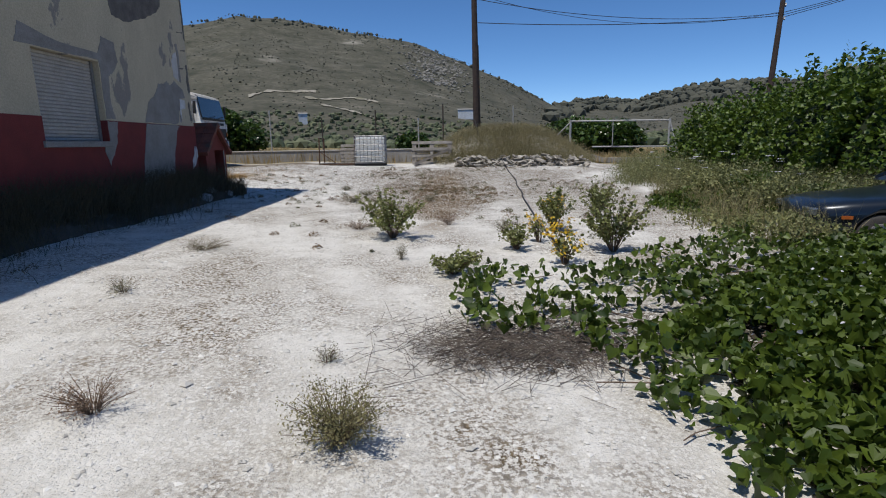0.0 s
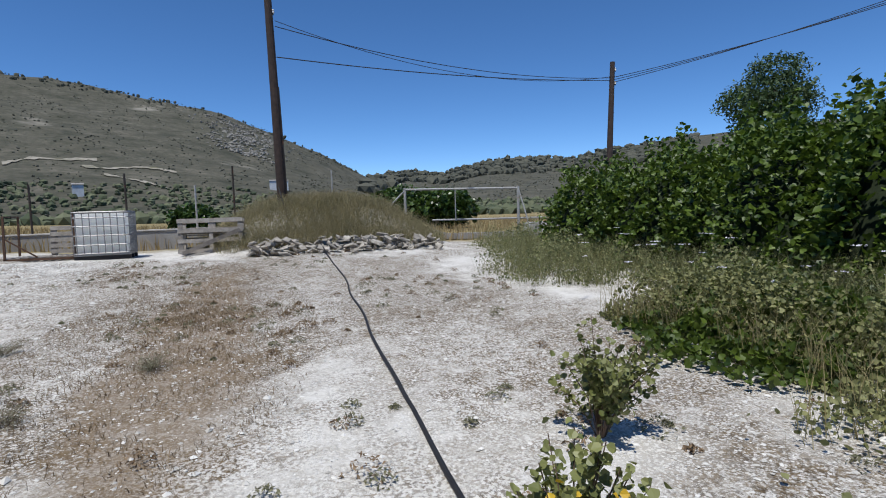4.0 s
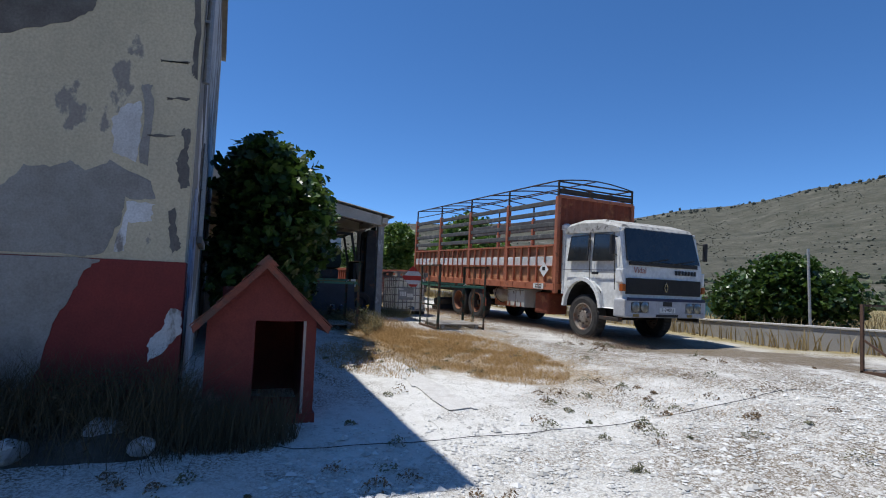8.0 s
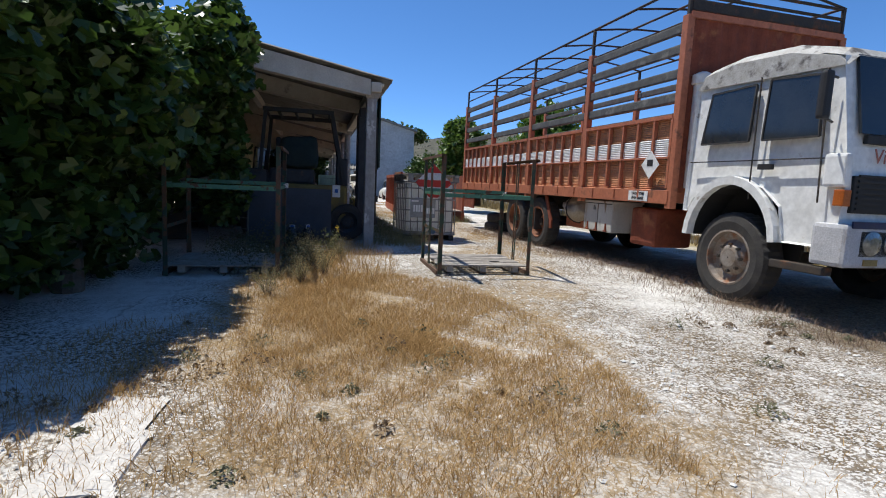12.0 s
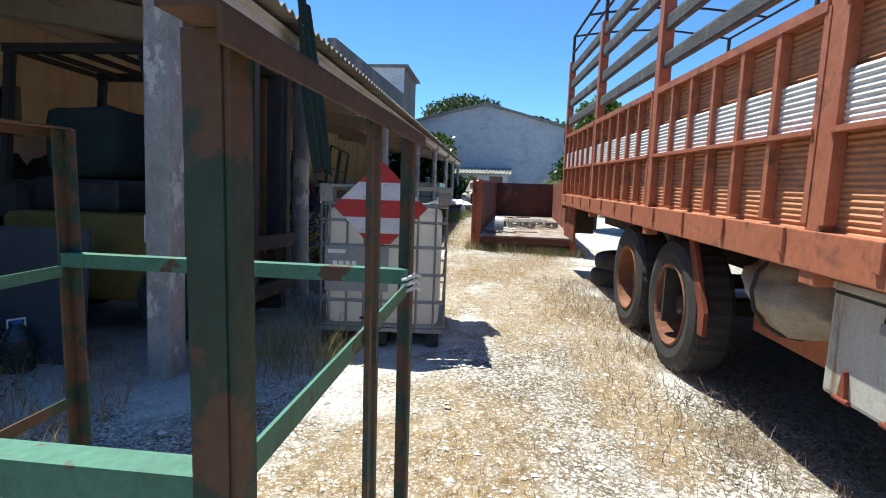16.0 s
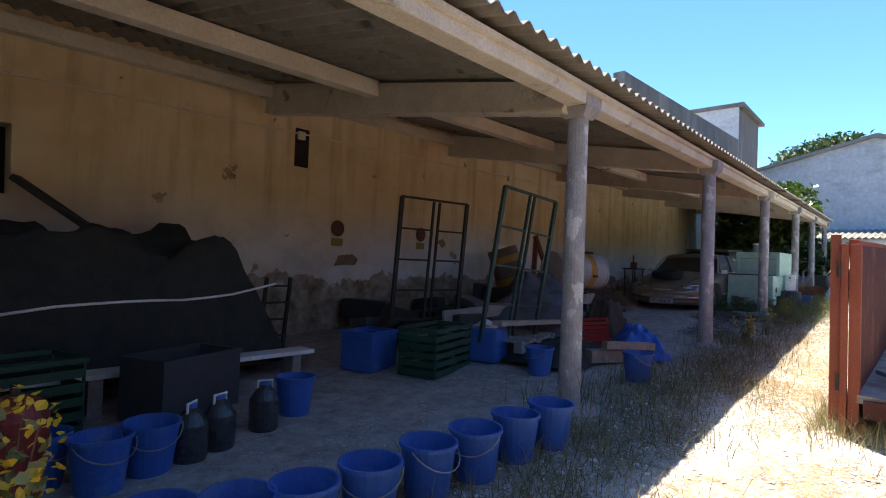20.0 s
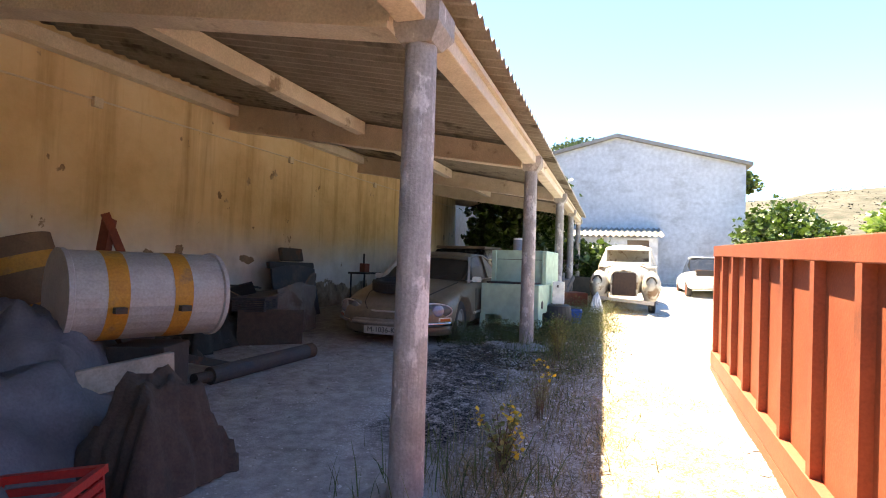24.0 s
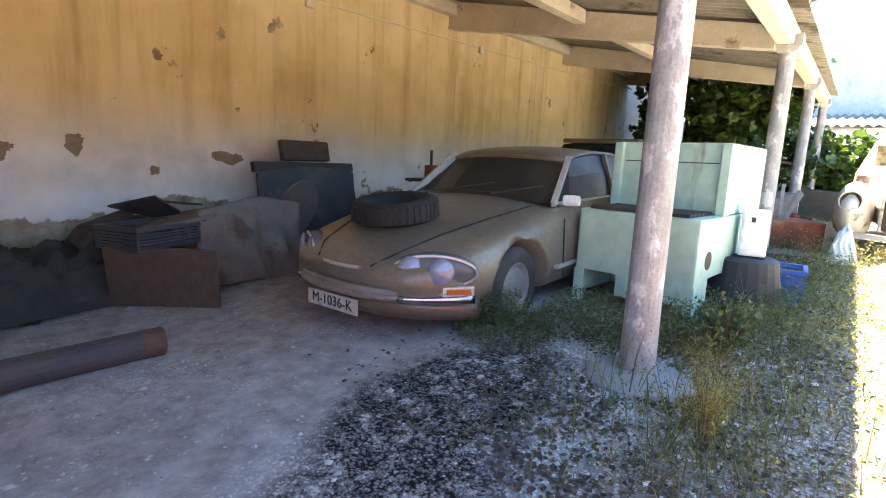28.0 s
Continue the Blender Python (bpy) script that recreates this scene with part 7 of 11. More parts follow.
part("port_hole", lathe(bmesh.new(), [(0.07, 0), (0.07, 0.004), (0.055, 0.005)], 18, pose(-0.25, 0.471, 0.48, -90, 0, 0)), black_paint, mc)
part("panel_seam", B(-0.549, -0.546, -0.38, 0.38, 1.20, 1.208), dark_steel, mc)
part("rust_edge", B(-1.58, -0.57, -0.44, 0.44, 1.362, 1.366), mat("rust_stain", (0.20, 0.12, 0.06), (0.30, 0.27, 0.18), 6, 0.85), mc)
tin = thing("paint_tin", pose(-31.75, 14.95, gz(-31.3, 15) + 1.34), "grey-capped tin standing on the mint cabinet", "tin")
part("can", lathe(bmesh.new(), [(0.085, 0), (0.085, 0.18), (0.08, 0.185)], 18), mat("dull_blue_grey_tin", (0.22, 0.27, 0.32), (0.18, 0.22, 0.26), 8, 0.5), tin)
part("lid", lathe(bmesh.new(), [(0.09, 0.185), (0.09, 0.21), (0.085, 0.215)], 18), plastic_white, tin)
heater = thing("white_appliance", pose(-31.9, 15.64, gz(-31.9, 15.6) + 0.43, 0, 0, 8), "small white boxy appliance on an upturned tub", "appliance")
part("case", B(-0.09, 0.09, -0.10, 0.10, 0, 0.38, 0.02), white_paint, heater)
part("switch", B(0.091, 0.097, -0.03, 0.0, 0.28, 0.32), black_paint, heater)
part("spout", rod(bmesh.new(), (0.0, -0.1, -0.05), (0.0, -0.1, 0.0), 0.02), dark_steel, heater)
tub = thing("upturned_tub", pose(-31.88, 15.6, gz(-31.9, 15.6)), "upturned dark grey plastic tub", "tub")
part("tub", lathe(bmesh.new(), [(0.30, 0), (0.31, 0.02), (0.25, 0.40), (0.22, 0.42)], 22), mat("dark_grey_plastic", (0.028, 0.030, 0.032), (0.020, 0.021, 0.023), 6, 0.6), tub, smooth=False)


# ---- plastic goods ----
blue_pl = mat("faded_blue_plastic", (0.032, 0.125, 0.42), (0.028, 0.105, 0.36), 5, 0.45, bump=0.05, c3=(0.07, 0.16, 0.36), s3=5, t3=0.62)
handle_m = galv


def bucket(x, y, tilt=0.0, spin=0.0, material=None, z=None, r=0.155, h=0.30):
    t = thing("bucket", pose(x, y, (gz(x, y) if z is None else z) - 0.005, tilt, 0, spin), "blue plastic bucket with a wire handle", "bucket", "blue buckets")
    part("pail", lathe(bmesh.new(), [(r * 0.74, 0), (r * 0.76, 0.01), (r * 0.97, h - 0.02), (r * 1.04, h - 0.02), (r * 1.04, h), (r * 0.95, h), (r * 0.74, 0.02), (0.001, 0.02)], 26, caps=False), material or blue_pl, t, smooth=False)
    pts = [Vector((r * 1.04 * math.cos(a), r * 0.55 + r * 0.4 * math.sin(a) * 0.6, h - 0.02 - 0.10 * math.sin(a))) for a in np.linspace(0, math.pi, 12)]
    pts = [Vector((p.x, -r * 0.2 - r * 0.9 * math.sin(a), p.z)) for p, a in zip(pts, np.linspace(0, math.pi, 12))]
    part("handle", path_rod(bmesh.new(), pts, 0.004, 5), handle_m, t)


for k, (x, y) in enumerate(((-17.95, 15.55), (-18.22, 15.68), (-18.50, 15.76), (-18.84, 15.80), (-19.22, 15.83), (-19.60, 15.86), (-20.0, 15.87), (-20.35, 15.92), (-18.05, 14.5), (-18.33, 14.42), (-17.82, 14.25), (-19.51, 14.1), (-22.14, 14.75), (-22.6, 15.65))):
    bucket(x, y, random.uniform(-2, 2), random.uniform(0, 360))


def crate(m, w, d, h, material, label, cells=True, name="crate", category="crate"):
    t = thing(name, m, label, category, "plastic crates")
    part("base", B(-w / 2, w / 2, -d / 2, d / 2, 0, 0.015), material, t)
    for x in (-w / 2, w / 2 - 0.015):
        for y in (-d / 2, d / 2 - 0.015):
            part("corner", B(x, x + 0.015, y, y + 0.015, 0.015, h), material, t)
    nz = 5 if cells else 1
    for k in range(nz):
        z0 = 0.02 + (h - 0.06) * k / nz
        z1 = z0 + (h - 0.06) / nz * (0.62 if cells else 1)
        for y in (-d / 2, d / 2 - 0.012):
            part("side_slat", B(-w / 2 + 0.015, w / 2 - 0.015, y, y + 0.012, z0, z1), material, t)
        for x in (-w / 2, w / 2 - 0.012):
            part("end_slat", B(x, x + 0.012, -d / 2 + 0.015, d / 2 - 0.015, z0, z1), material, t)
    bm = bmesh.new()
    for y0, y1 in ((-d / 2 - 0.012, -d / 2 + 0.02), (d / 2 - 0.02, d / 2 + 0.012)):
        box(bm, -w / 2 - 0.012, w / 2 + 0.012, y0, y1, h - 0.035, h)
    for x0, x1 in ((-w / 2 - 0.012, -w / 2 + 0.02), (w / 2 - 0.02, w / 2 + 0.012)):
        box(bm, x0, x1, -d / 2 + 0.02, d / 2 - 0.02, h - 0.035, h)
    part("rim", bm, material, t)
    return t


green_pl = mat("dark_green_plastic", (0.018, 0.075, 0.042), (0.014, 0.055, 0.032), 6, 0.5)
red_pl = mat("red_plastic", (0.45, 0.03, 0.022), (0.38, 0.026, 0.02), 6, 0.45)
grey_pl = mat("charcoal_plastic", (0.05, 0.053, 0.057), (0.04, 0.042, 0.045), 6, 0.6)


def G(x, y, dz=0.0, rz=0.0, rx=0.0, ry=0.0):
    return pose(x, y, gz(x, y) + dz, rx, ry, rz)


crate(G(-17.85, 13.25, 0, 10), 0.7, 0.5, 0.55, green_pl, "dark green mesh crate full of netting")
crate(G(-18.9, 13.45, 0, 20), 0.75, 0.45, 0.48, grey_pl, "charcoal plastic box with a cracked lid", False)
crate(G(-21.0, 13.25, 0, 15), 0.5, 0.4, 0.42, blue_pl, "deep blue plastic fish box", False)
crate(G(-21.45, 13.85, 0, 14), 0.85, 0.45, 0.5, green_pl, "dark green mesh crate with rusty contents")
crate(G(-24.15, 14.42, 0.02, 25, 6), 0.62, 0.42, 0.33, red_pl, "bright red plastic crate", True)
crate(G(-32.35, 15.85, 0, 5), 0.4, 0.3, 0.3, blue_pl, "blue plastic crate in the weeds")
crate(G(-28.75, 11.92, 0.44, 20), 0.62, 0.42, 0.18, grey_pl, "black crate lying on junk")
drum = thing("jerry_drum", G(-22.2, 14.0, 0, 12), "blue square plastic drum with a white rag", "drum")
part("body", B(-0.19, 0.19, -0.19, 0.19, 0, 0.40, 0.05), blue_pl, drum)
part("neck", lathe(bmesh.new(), [(0.06, 0.38), (0.06, 0.44), (0.055, 0.445)], 14), blue_pl, drum)
rag = thing("white_rag", G(-22.18, 14.0, 0.42), "crumpled white rag on a drum", "rag")
bm = bmesh.new()
bmesh.ops.create_icosphere(bm, subdivisions=3, radius=0.12)
for v in bm.verts:
    v.co *= 1 + 0.45 * noise.noise(v.co * 14)
    v.co.z *= 0.5
part("cloth", bm, plastic_white, rag)
gasb = thing("gas_bottle", G(-17.7, 14.3), "dull red gas bottle", "gas bottle")
part("bottle", lathe(bmesh.new(), [(0.13, 0), (0.15, 0.03), (0.155, 0.42), (0.12, 0.50), (0.05, 0.53)], 22), mat("dull_red_enamel", (0.26, 0.035, 0.025), (0.2, 0.03, 0.022), 6, 0.5), gasb, smooth=False)
part("valve", rod(bmesh.new(), (0, 0, 0.53), (0, 0, 0.60), 0.022), dark_steel, gasb)
clear_pl = mat("dusty_clear_plastic", (0.075, 0.085, 0.09), (0.05, 0.055, 0.06), 6, 0.15, trans=0.35)
for x, y in ((-18.56, 14.42), (-18.77, 14.36), (-19.15, 14.26), (-14.15, 14.45), (-14.2, 14.7)):
    j = thing("water_jug", G(x, y, 0, random.uniform(0, 180)), "dusty clear plastic water jug with a white handle", "jug", "water jugs")
    part("jug", lathe(bmesh.new(), [(0.10, 0), (0.105, 0.02), (0.105, 0.22), (0.06, 0.29), (0.03, 0.32)], 18), clear_pl, j)
    part("handle", path_rod(bmesh.new(), [Vector((-0.05, 0, 0.29)), Vector((-0.05, 0, 0.35)), Vector((0.05, 0, 0.35)), Vector((0.05, 0, 0.29))], 0.009), plastic_white, j)
    part("cap", lathe(bmesh.new(), [(0.03, 0.32), (0.03, 0.345), (0.02, 0.347)], 12), blue_pl, j)


# ---- draped sheets ----
def drape(name, m, w, d, peak, material, label, category="tarpaulin", seed=0, n=26, flat=0.35, lump=3.0):
    bm = bmesh.new()
    grid = []
    for i in range(n + 1):
        row = []
        for j in range(n + 1):
            u, v = i / n * 2 - 1, j / n * 2 - 1
            e = max(abs(u), abs(v))
            hgt = peak * (1 - max(0, (e - flat) / (1 - flat)) ** 1.6)
            nz_ = noise.noise(Vector((u * lump + seed, v * lump, seed))) * (0.28 if lump < 5 else 0.6) + noise.noise(Vector((u * lump * 3 + seed, v * lump * 3, 7))) * 0.09
            row.append(bm.verts.new((u * w / 2 + 0.05 * noise.noise(Vector((v * 4, seed, 0))), v * d / 2 + 0.05 * noise.noise(Vector((u * 4, 3, seed))), max(0.0, hgt * (1 + nz_) + 0.02))))
        grid.append(row)
    for i in range(n):
        for j in range(n):
            bm.faces.new((grid[i][j], grid[i + 1][j], grid[i + 1][j + 1], grid[i][j + 1]))
    t = thing(name, m, label, category)
    part("sheet", bm, material, t, smooth=True)
    return t


black_net = mat("black_green_netting", (0.022, 0.026, 0.024), (0.035, 0.038, 0.034), 7, 0.95, bump=0.6)
grey_tarp = mat("grey_dusty_tarp", (0.13, 0.135, 0.15), (0.09, 0.095, 0.105), 5, 0.8, bump=0.4)
drape("covered_stack", G(-18.2, 11.95, 0.15, 2), 4.2, 1.75, 1.2, black_net, "large heap covered with black netting against the wall", seed=3, flat=0.62, lump=3.4, n=60)
rope = thing("white_rope", pose(0, 0, 0), "pale rope tied round the netted heap", "rope")
part("rope", path_rod(bmesh.new(), [Vector((x, 12.74 - 0.02 * (-x - 16.5), gz(x, 12.8) + 0.72 + 0.06 * (-x - 17) + 0.03 * math.sin(x * 3))) for x in np.linspace(-16.5, -20.15, 16)], 0.012), plastic_white, rope)
bd = thing("white_board", G(-18.4, 12.98, 0.30, 1), "long dusty white board under the netted heap", "board")
part("board", B(-2.0, 2.0, -0.12, 0.12, -0.02, 0.02, 0.004), white_paint, bd)
for x in (-1.8, 0, 1.8):
    part("trestle", B(x - 0.05, x + 0.05, -0.1, 0.1, -0.3, -0.02), grey_wood, bd)
drape("torn_cloth", pose(-16.2, 17.42, IBZ + 1.13, 0, 0, 20), 0.5, 0.34, 0.05, plastic_white, "torn white cloth caught under the pallet on the tote", "cloth", seed=93, flat=0.3, lump=4.0, n=24)
drape("dark_tarpaulin", G(-24.3, 13.35, 0, 20), 2.2, 1.7, 0.62, grey_tarp, "crumpled dark tarpaulin over junk", seed=9, flat=0.4)
drape("grey_tarpaulin", G(-25.1, 12.9, 0.1, 40), 1.6, 1.2, 0.75, grey_tarp, "folded grey tarpaulin over boxes", seed=19, flat=0.5)
drape("black_tarpaulin", G(-23.0, 14.55, 0, 8), 1.5, 0.9, 0.20, black_net, "black tarpaulin over low timbers", seed=14, flat=0.3)
drape("blue_tarpaulin", G(-23.72, 15.2, 0, 35), 0.75, 0.65, 0.36, mat("bright_blue_tarp", (0.02, 0.10, 0.42), (0.018, 0.08, 0.33), 7, 0.4, bump=0.3), "crumpled bright blue tarpaulin", seed=30, flat=0.15, lump=4.0)
drape("brown_sacking", G(-25.05, 14.15, 0, 0), 0.7, 0.6, 0.55, mat("brown_sacking", (0.075, 0.055, 0.042), (0.05, 0.038, 0.03), 8, 0.95, bump=0.5), "brown sacking draped over a stump", seed=41, flat=0.3, lump=2.5)


def plank(p0, p1, w, h, material, label, name="plank"):
    t = thing(name, pose(0, 0, 0), label, "plank", "loose timbers")
    part("timber", bar(bmesh.new(), p0, p1, w, h), material, t)


pale_wood = mat("pale_dry_timber", (0.38, 0.33, 0.27), (0.27, 0.23, 0.18), 8, 0.9, bump=0.4)
zg = gz(-23, 14)
plank((-22.1, 14.2, zg + 0.45), (-24.0, 14.15, zg + 0.36), 0.14, 0.05, pale_wood, "long pale plank over dark tarpaulin")
plank((-22.4, 13.1, zg + 0.40), (-25.6, 13.7, zg + 0.62), 0.05, 0.16, pale_wood, "long pale board edging a tarpaulin")
plank((-22.9, 14.95, zg + 0.10), (-23.6, 15.35, zg + 0.10), 0.16, 0.14, pale_wood, "weathered timber block in the weeds")
plank((-23.0, 15.1, zg + 0.24), (-23.55, 15.45, zg + 0.22), 0.12, 0.08, pale_wood, "weathered timber offcut in the weeds")
plank((-21.9, 13.6, zg + 0.34), (-23.6, 13.9, zg + 0.34), 0.10, 0.04, grey_wood, "grey board on a low pallet")
plank((-18.15, 11.06, 3.02), (-18.8, 11.5, 2.48), 0.16, 0.06, black_paint, "dark beam slanting from the wall opening to the netted heap")
pallet(G(-22.7, 13.6, 0.12, 10), "dusty pallet deck under old frames", 1.5, 1.1, 7)

# window frames leaning in the shed
frame_green = mat("dark_green_frame", (0.03, 0.075, 0.06), (0.022, 0.055, 0.045), 6, 0.6, c3=(0.11, 0.07, 0.045), s3=7, t3=0.64)


def window_frame(m, w, h, material, label):
    t = thing("window_frame", m, label, "window frame", "old steel frames")
    for x in (0, w):
        part("stile", B(x - 0.025, x + 0.025, -0.02, 0.02, 0, h), material, t)
    for x in (w * 0.47, w * 0.56):
        part("meeting_stile", B(x - 0.014, x + 0.014, -0.015, 0.015, 0.02, h - 0.02), material, t)
    for z in (0.015, h):
        part("head_rail", B(0, w, -0.02, 0.02, z - 0.015, z + 0.015), material, t)
    for k in range(1, 4):
        z = h * k / 4
        for a, b in ((0.025, w * 0.47 - 0.014), (w * 0.56 + 0.014, w - 0.025)):
            part("glazing_bar", B(a, b, -0.01, 0.01, z - 0.012, z + 0.012), material, t)


window_frame(pose(-21.78, 12.75, 1.55, 5, 0, 170), 1.1, 1.62, mat("black_steel_frame", (0.02, 0.02, 0.02), (0.035, 0.03, 0.025), 8, 0.7), "black steel window frame leaning by the wall")
window_frame(pose(-22.02, 14.02, 1.42, 6, 4, 176), 1.05, 1.85, frame_green, "dark green steel window frame standing askew")
lad = thing("small_ladder", pose(-20.95, 11.55, gz(-21, 11.5), -8, 0, 0), "short dark ladder leaning on the wall", "ladder")
for x in (0, 0.34):
    part("rail", B(x - 0.02, x + 0.02, -0.02, 0.02, 0, 0.95), dark_steel, lad)
for k in range(4):
    part("rung", rod(bmesh.new(), (0, 0, 0.18 + 0.22 * k), (0.34, 0, 0.18 + 0.22 * k), 0.014), dark_steel, lad)

# steel drums
drum_grey = mat("dusty_pale_drum", (0.42, 0.41, 0.38), (0.33, 0.315, 0.29), 3, 0.55, 0.1, 0.15)
amber = mat("amber_band_paint", (0.50, 0.24, 0.03), (0.40, 0.18, 0.025), 6, 0.6, c3=(0.25, 0.14, 0.06), s3=6, t3=0.62)
dr = thing("steel_drum", pose(-25.22, 13.10, 2.28, 0, 90, 158), "pale steel drum with amber bands lying on a stand", "drum", "steel drums")
dz_ = lambda z0, z1: [(0.315, z0), (0.315, z1)]
part("barrel", lathe(bmesh.new(), [(0.30, -0.02), (0.325, -0.02), (0.325, 0.01), (0.31, 0.02), (0.31, 0.98), (0.325, 0.99), (0.325, 1.02), (0.30, 1.02), (0.29, 1.0), (0.001, 1.0)], 32), drum_grey, dr)
for z0 in (0.20, 0.62):
    part("amber_band", lathe(bmesh.new(), [(0.3125, z0), (0.3125, z0 + 0.13)], 32, caps=False), amber, dr)
    part("clamp", B(0.06, 0.10, -0.36, -0.30, z0 + 0.03, z0 + 0.10), dark_steel, dr)
st = thing("drum_stand", G(-25.8, 13.28, 0, 22), "dark grimy box stand under the drum", "stand")
part("box", B(-0.22, 0.22, -0.2, 0.2, 0, 0.60, 0.01), mat("dirty_brown_box", (0.06, 0.045, 0.035), (0.04, 0.032, 0.027), 5, 0.85), st)
dr = thing("steel_drum", pose(-26.05, 11.75, 1.85, 14, 12, 0), "rust-orange drum with amber bands, tilted on junk", "drum", "steel drums")
part("barrel", lathe(bmesh.new(), [(0.28, 0), (0.30, 0.01), (0.30, 0.85), (0.28, 0.86), (0.001, 0.86)], 28), mat("rust_brown_drum", (0.20, 0.12, 0.07), (0.14, 0.085, 0.05), 4, 0.8, 0.1, 0.3), dr)
for z0 in (0.12, 0.55):
    part("amber_band", lathe(bmesh.new(), [(0.303, z0), (0.303, z0 + 0.14)], 28, caps=False), amber, dr)
jb = thing("junk_box", G(-26.0, 11.7, 0), "dark box of scrap under the tilted drum", "box")
part("box", B(-0.4, 0.4, -0.4, 0.4, 0, 0.55, 0.02), dark_steel, jb)
# rusty engine crane arm
arm = thing("rusty_hoist", pose(0, 0, 0), "rusty steel hoist arm standing among scrap", "hoist")
zf = gz(-26.6, 12.3)
part("mast", bar(bmesh.new(), (-26.15, 12.1, zf), (-26.45, 12.0, zf + 1.55), 0.09, 0.09), rust, arm)
part("boom", bar(bmesh.new(), (-26.4, 12.0, zf + 1.6), (-26.75, 12.25, zf + 0.55), 0.10, 0.07), rust, arm)
part("leg", bar(bmesh.new(), (-26.2, 12.3, zf + 0.42), (-27.45, 12.6, zf + 0.06), 0.10, 0.08), dark_steel, arm)
part("leg", bar(bmesh.new(), (-26.1, 12.6, zf + 0.5), (-26.2, 12.85, zf + 0.0), 0.09, 0.09), dark_steel, arm)
part("ram", rod(bmesh.new(), (-26.35, 12.05, zf + 0.6), (-26.7, 12.2, zf + 1.0), 0.035), dark_steel, arm)
tube = thing("steel_tube", pose(0, 0, 0), "long dark steel tube with a rusty collar on the floor", "tube")
z0, z1 = gz(-26.75, 12.95) + 0.085, gz(-28.3, 13.1) + 0.085
part("tube", rod(bmesh.new(), (-26.8, 12.95, z0), (-28.2, 13.09, z1), 0.085, seg=18), mat("blue_black_tube", (0.045, 0.048, 0.055), (0.075, 0.062, 0.052), 5, 0.7, 0.1), tube)
part("collar", rod(bmesh.new(), (-28.19, 13.09, z1), (-28.31, 13.10, z1), 0.087, seg=18), mat("brown_rust_collar", (0.11, 0.06, 0.035), (0.07, 0.042, 0.03), 7, 0.85), tube)
part("stub", rod(bmesh.new(), (-26.62, 12.935, z0), (-26.81, 12.95, z0), 0.055, seg=14), dark_steel, tube)
# leaning plates and panels by the wall
tp = thing("tread_plate", pose(-28.73, 12.19, gz(-28.7, 12.2), 0, 0, 130) @ pose(0, 0, 0, 8, 0, 0), "brown steel tread plate standing on edge", "steel plate")
part("plate", B(-0.42, 0.42, -0.02, 0.02, 0, 0.48, 0.004), mat("brown_tread_plate", (0.10, 0.075, 0.055), (0.07, 0.052, 0.04), 12, 0.75, 0.2, 0.6), tp)
bl = thing("blue_car_bonnet", pose(-30.98, 11.15, gz(-30.2, 11.2) + 0.03, 12, 0, 4), "dark blue car bonnet leaning on the wall", "bonnet")
bm = bmesh.new()
loft(bm, [[(x, 0.03 * math.cos(x * 2) + 0.02 * (z > 0.9), z + 0.06 * math.cos(x * 2.2)) for x in np.linspace(-0.74, 0.74, 11)] for z in (0, 0.3, 0.7, 0.92)], closed=False)
bmesh.ops.solidify(bm, geom=bm.faces[:], thickness=0.03)
part("panel", bm, mat("dusty_dark_blue_paint", (0.022, 0.028, 0.038), (0.045, 0.047, 0.05), 3, 0.6, c3=(0.09, 0.08, 0.065), s3=2.5, t3=0.58), bl, smooth=False)
part("frame_edge", B(-0.76, 0.76, -0.03, 0.04, 0.93, 1.04, 0.01), black_paint, bl)
part("scoop", B(-0.36, 0.36, -0.02, 0.06, 1.06, 1.30, 0.02), dark_steel, bl)
gw = thing("grey_wing_panel", pose(-29.6, 12.05, gz(-29.7, 12), 14, 0, -3), "dented grey car wing leaning on the blue bonnet", "car panel")
bm = bmesh.new()
secs = []
for z in np.linspace(0, 0.74, 18):
    row_ = []
    for x in np.linspace(-0.52, 0.52, 26):
        top = 1 - 0.32 * max(0.0, x) ** 1.4 - 0.22 * max(0.0, -x - 0.2)
        q = Vector((x * 3.1, z * 2.6, 4.0))
        row_.append((x + 0.05 * noise.noise(q + Vector((7, 0, 0))), 0.10 * math.sin((x + 0.4) * 3) + 0.12 * z + 0.13 * noise.noise(q) + 0.05 * noise.noise(q * 3), max(0.0, z * top + 0.04 * noise.noise(q * 1.5))))
    secs.append(row_)
loft(bm, secs, closed=False)
bmesh.ops.solidify(bm, geom=bm.faces[:], thickness=0.015)
part("panel", bm, mat("grey_primer", (0.17, 0.155, 0.135), (0.115, 0.10, 0.088), 3, 0.8, bump=0.3, c3=(0.08, 0.055, 0.04), s3=3, t3=0.6), gw, smooth=True)
grl = thing("round_grille", pose(-30.25, 11.75, gz(-30, 11.7) + 0.55, -20, 0, 20), "dark round slotted panel in the junk", "panel")
part("disc", lathe(bmesh.new(), [(0.36, 0), (0.36, 0.03), (0.12, 0.05), (0.11, 0.03)], 24, pose(0, 0, 0, 90, 0, 0)), mat("dull_pressed_grille", (0.13, 0.12, 0.11), (0.085, 0.078, 0.07), 6, 0.7), grl)
for k in range(12):
    a = k / 12 * 2 * math.pi
    part("slot", bar(bmesh.new(), (0.16 * math.cos(a), -0.05, 0.16 * math.sin(a)), (0.32 * math.cos(a), -0.04, 0.32 * math.sin(a)), 0.015, 0.015), black_paint, grl)
g2 = thing("round_grille", pose(-29.05, 11.75, gz(-29, 11.7) + 0.62, 96, 8, 15), "dark slotted fan panel lying on the scrap", "panel")
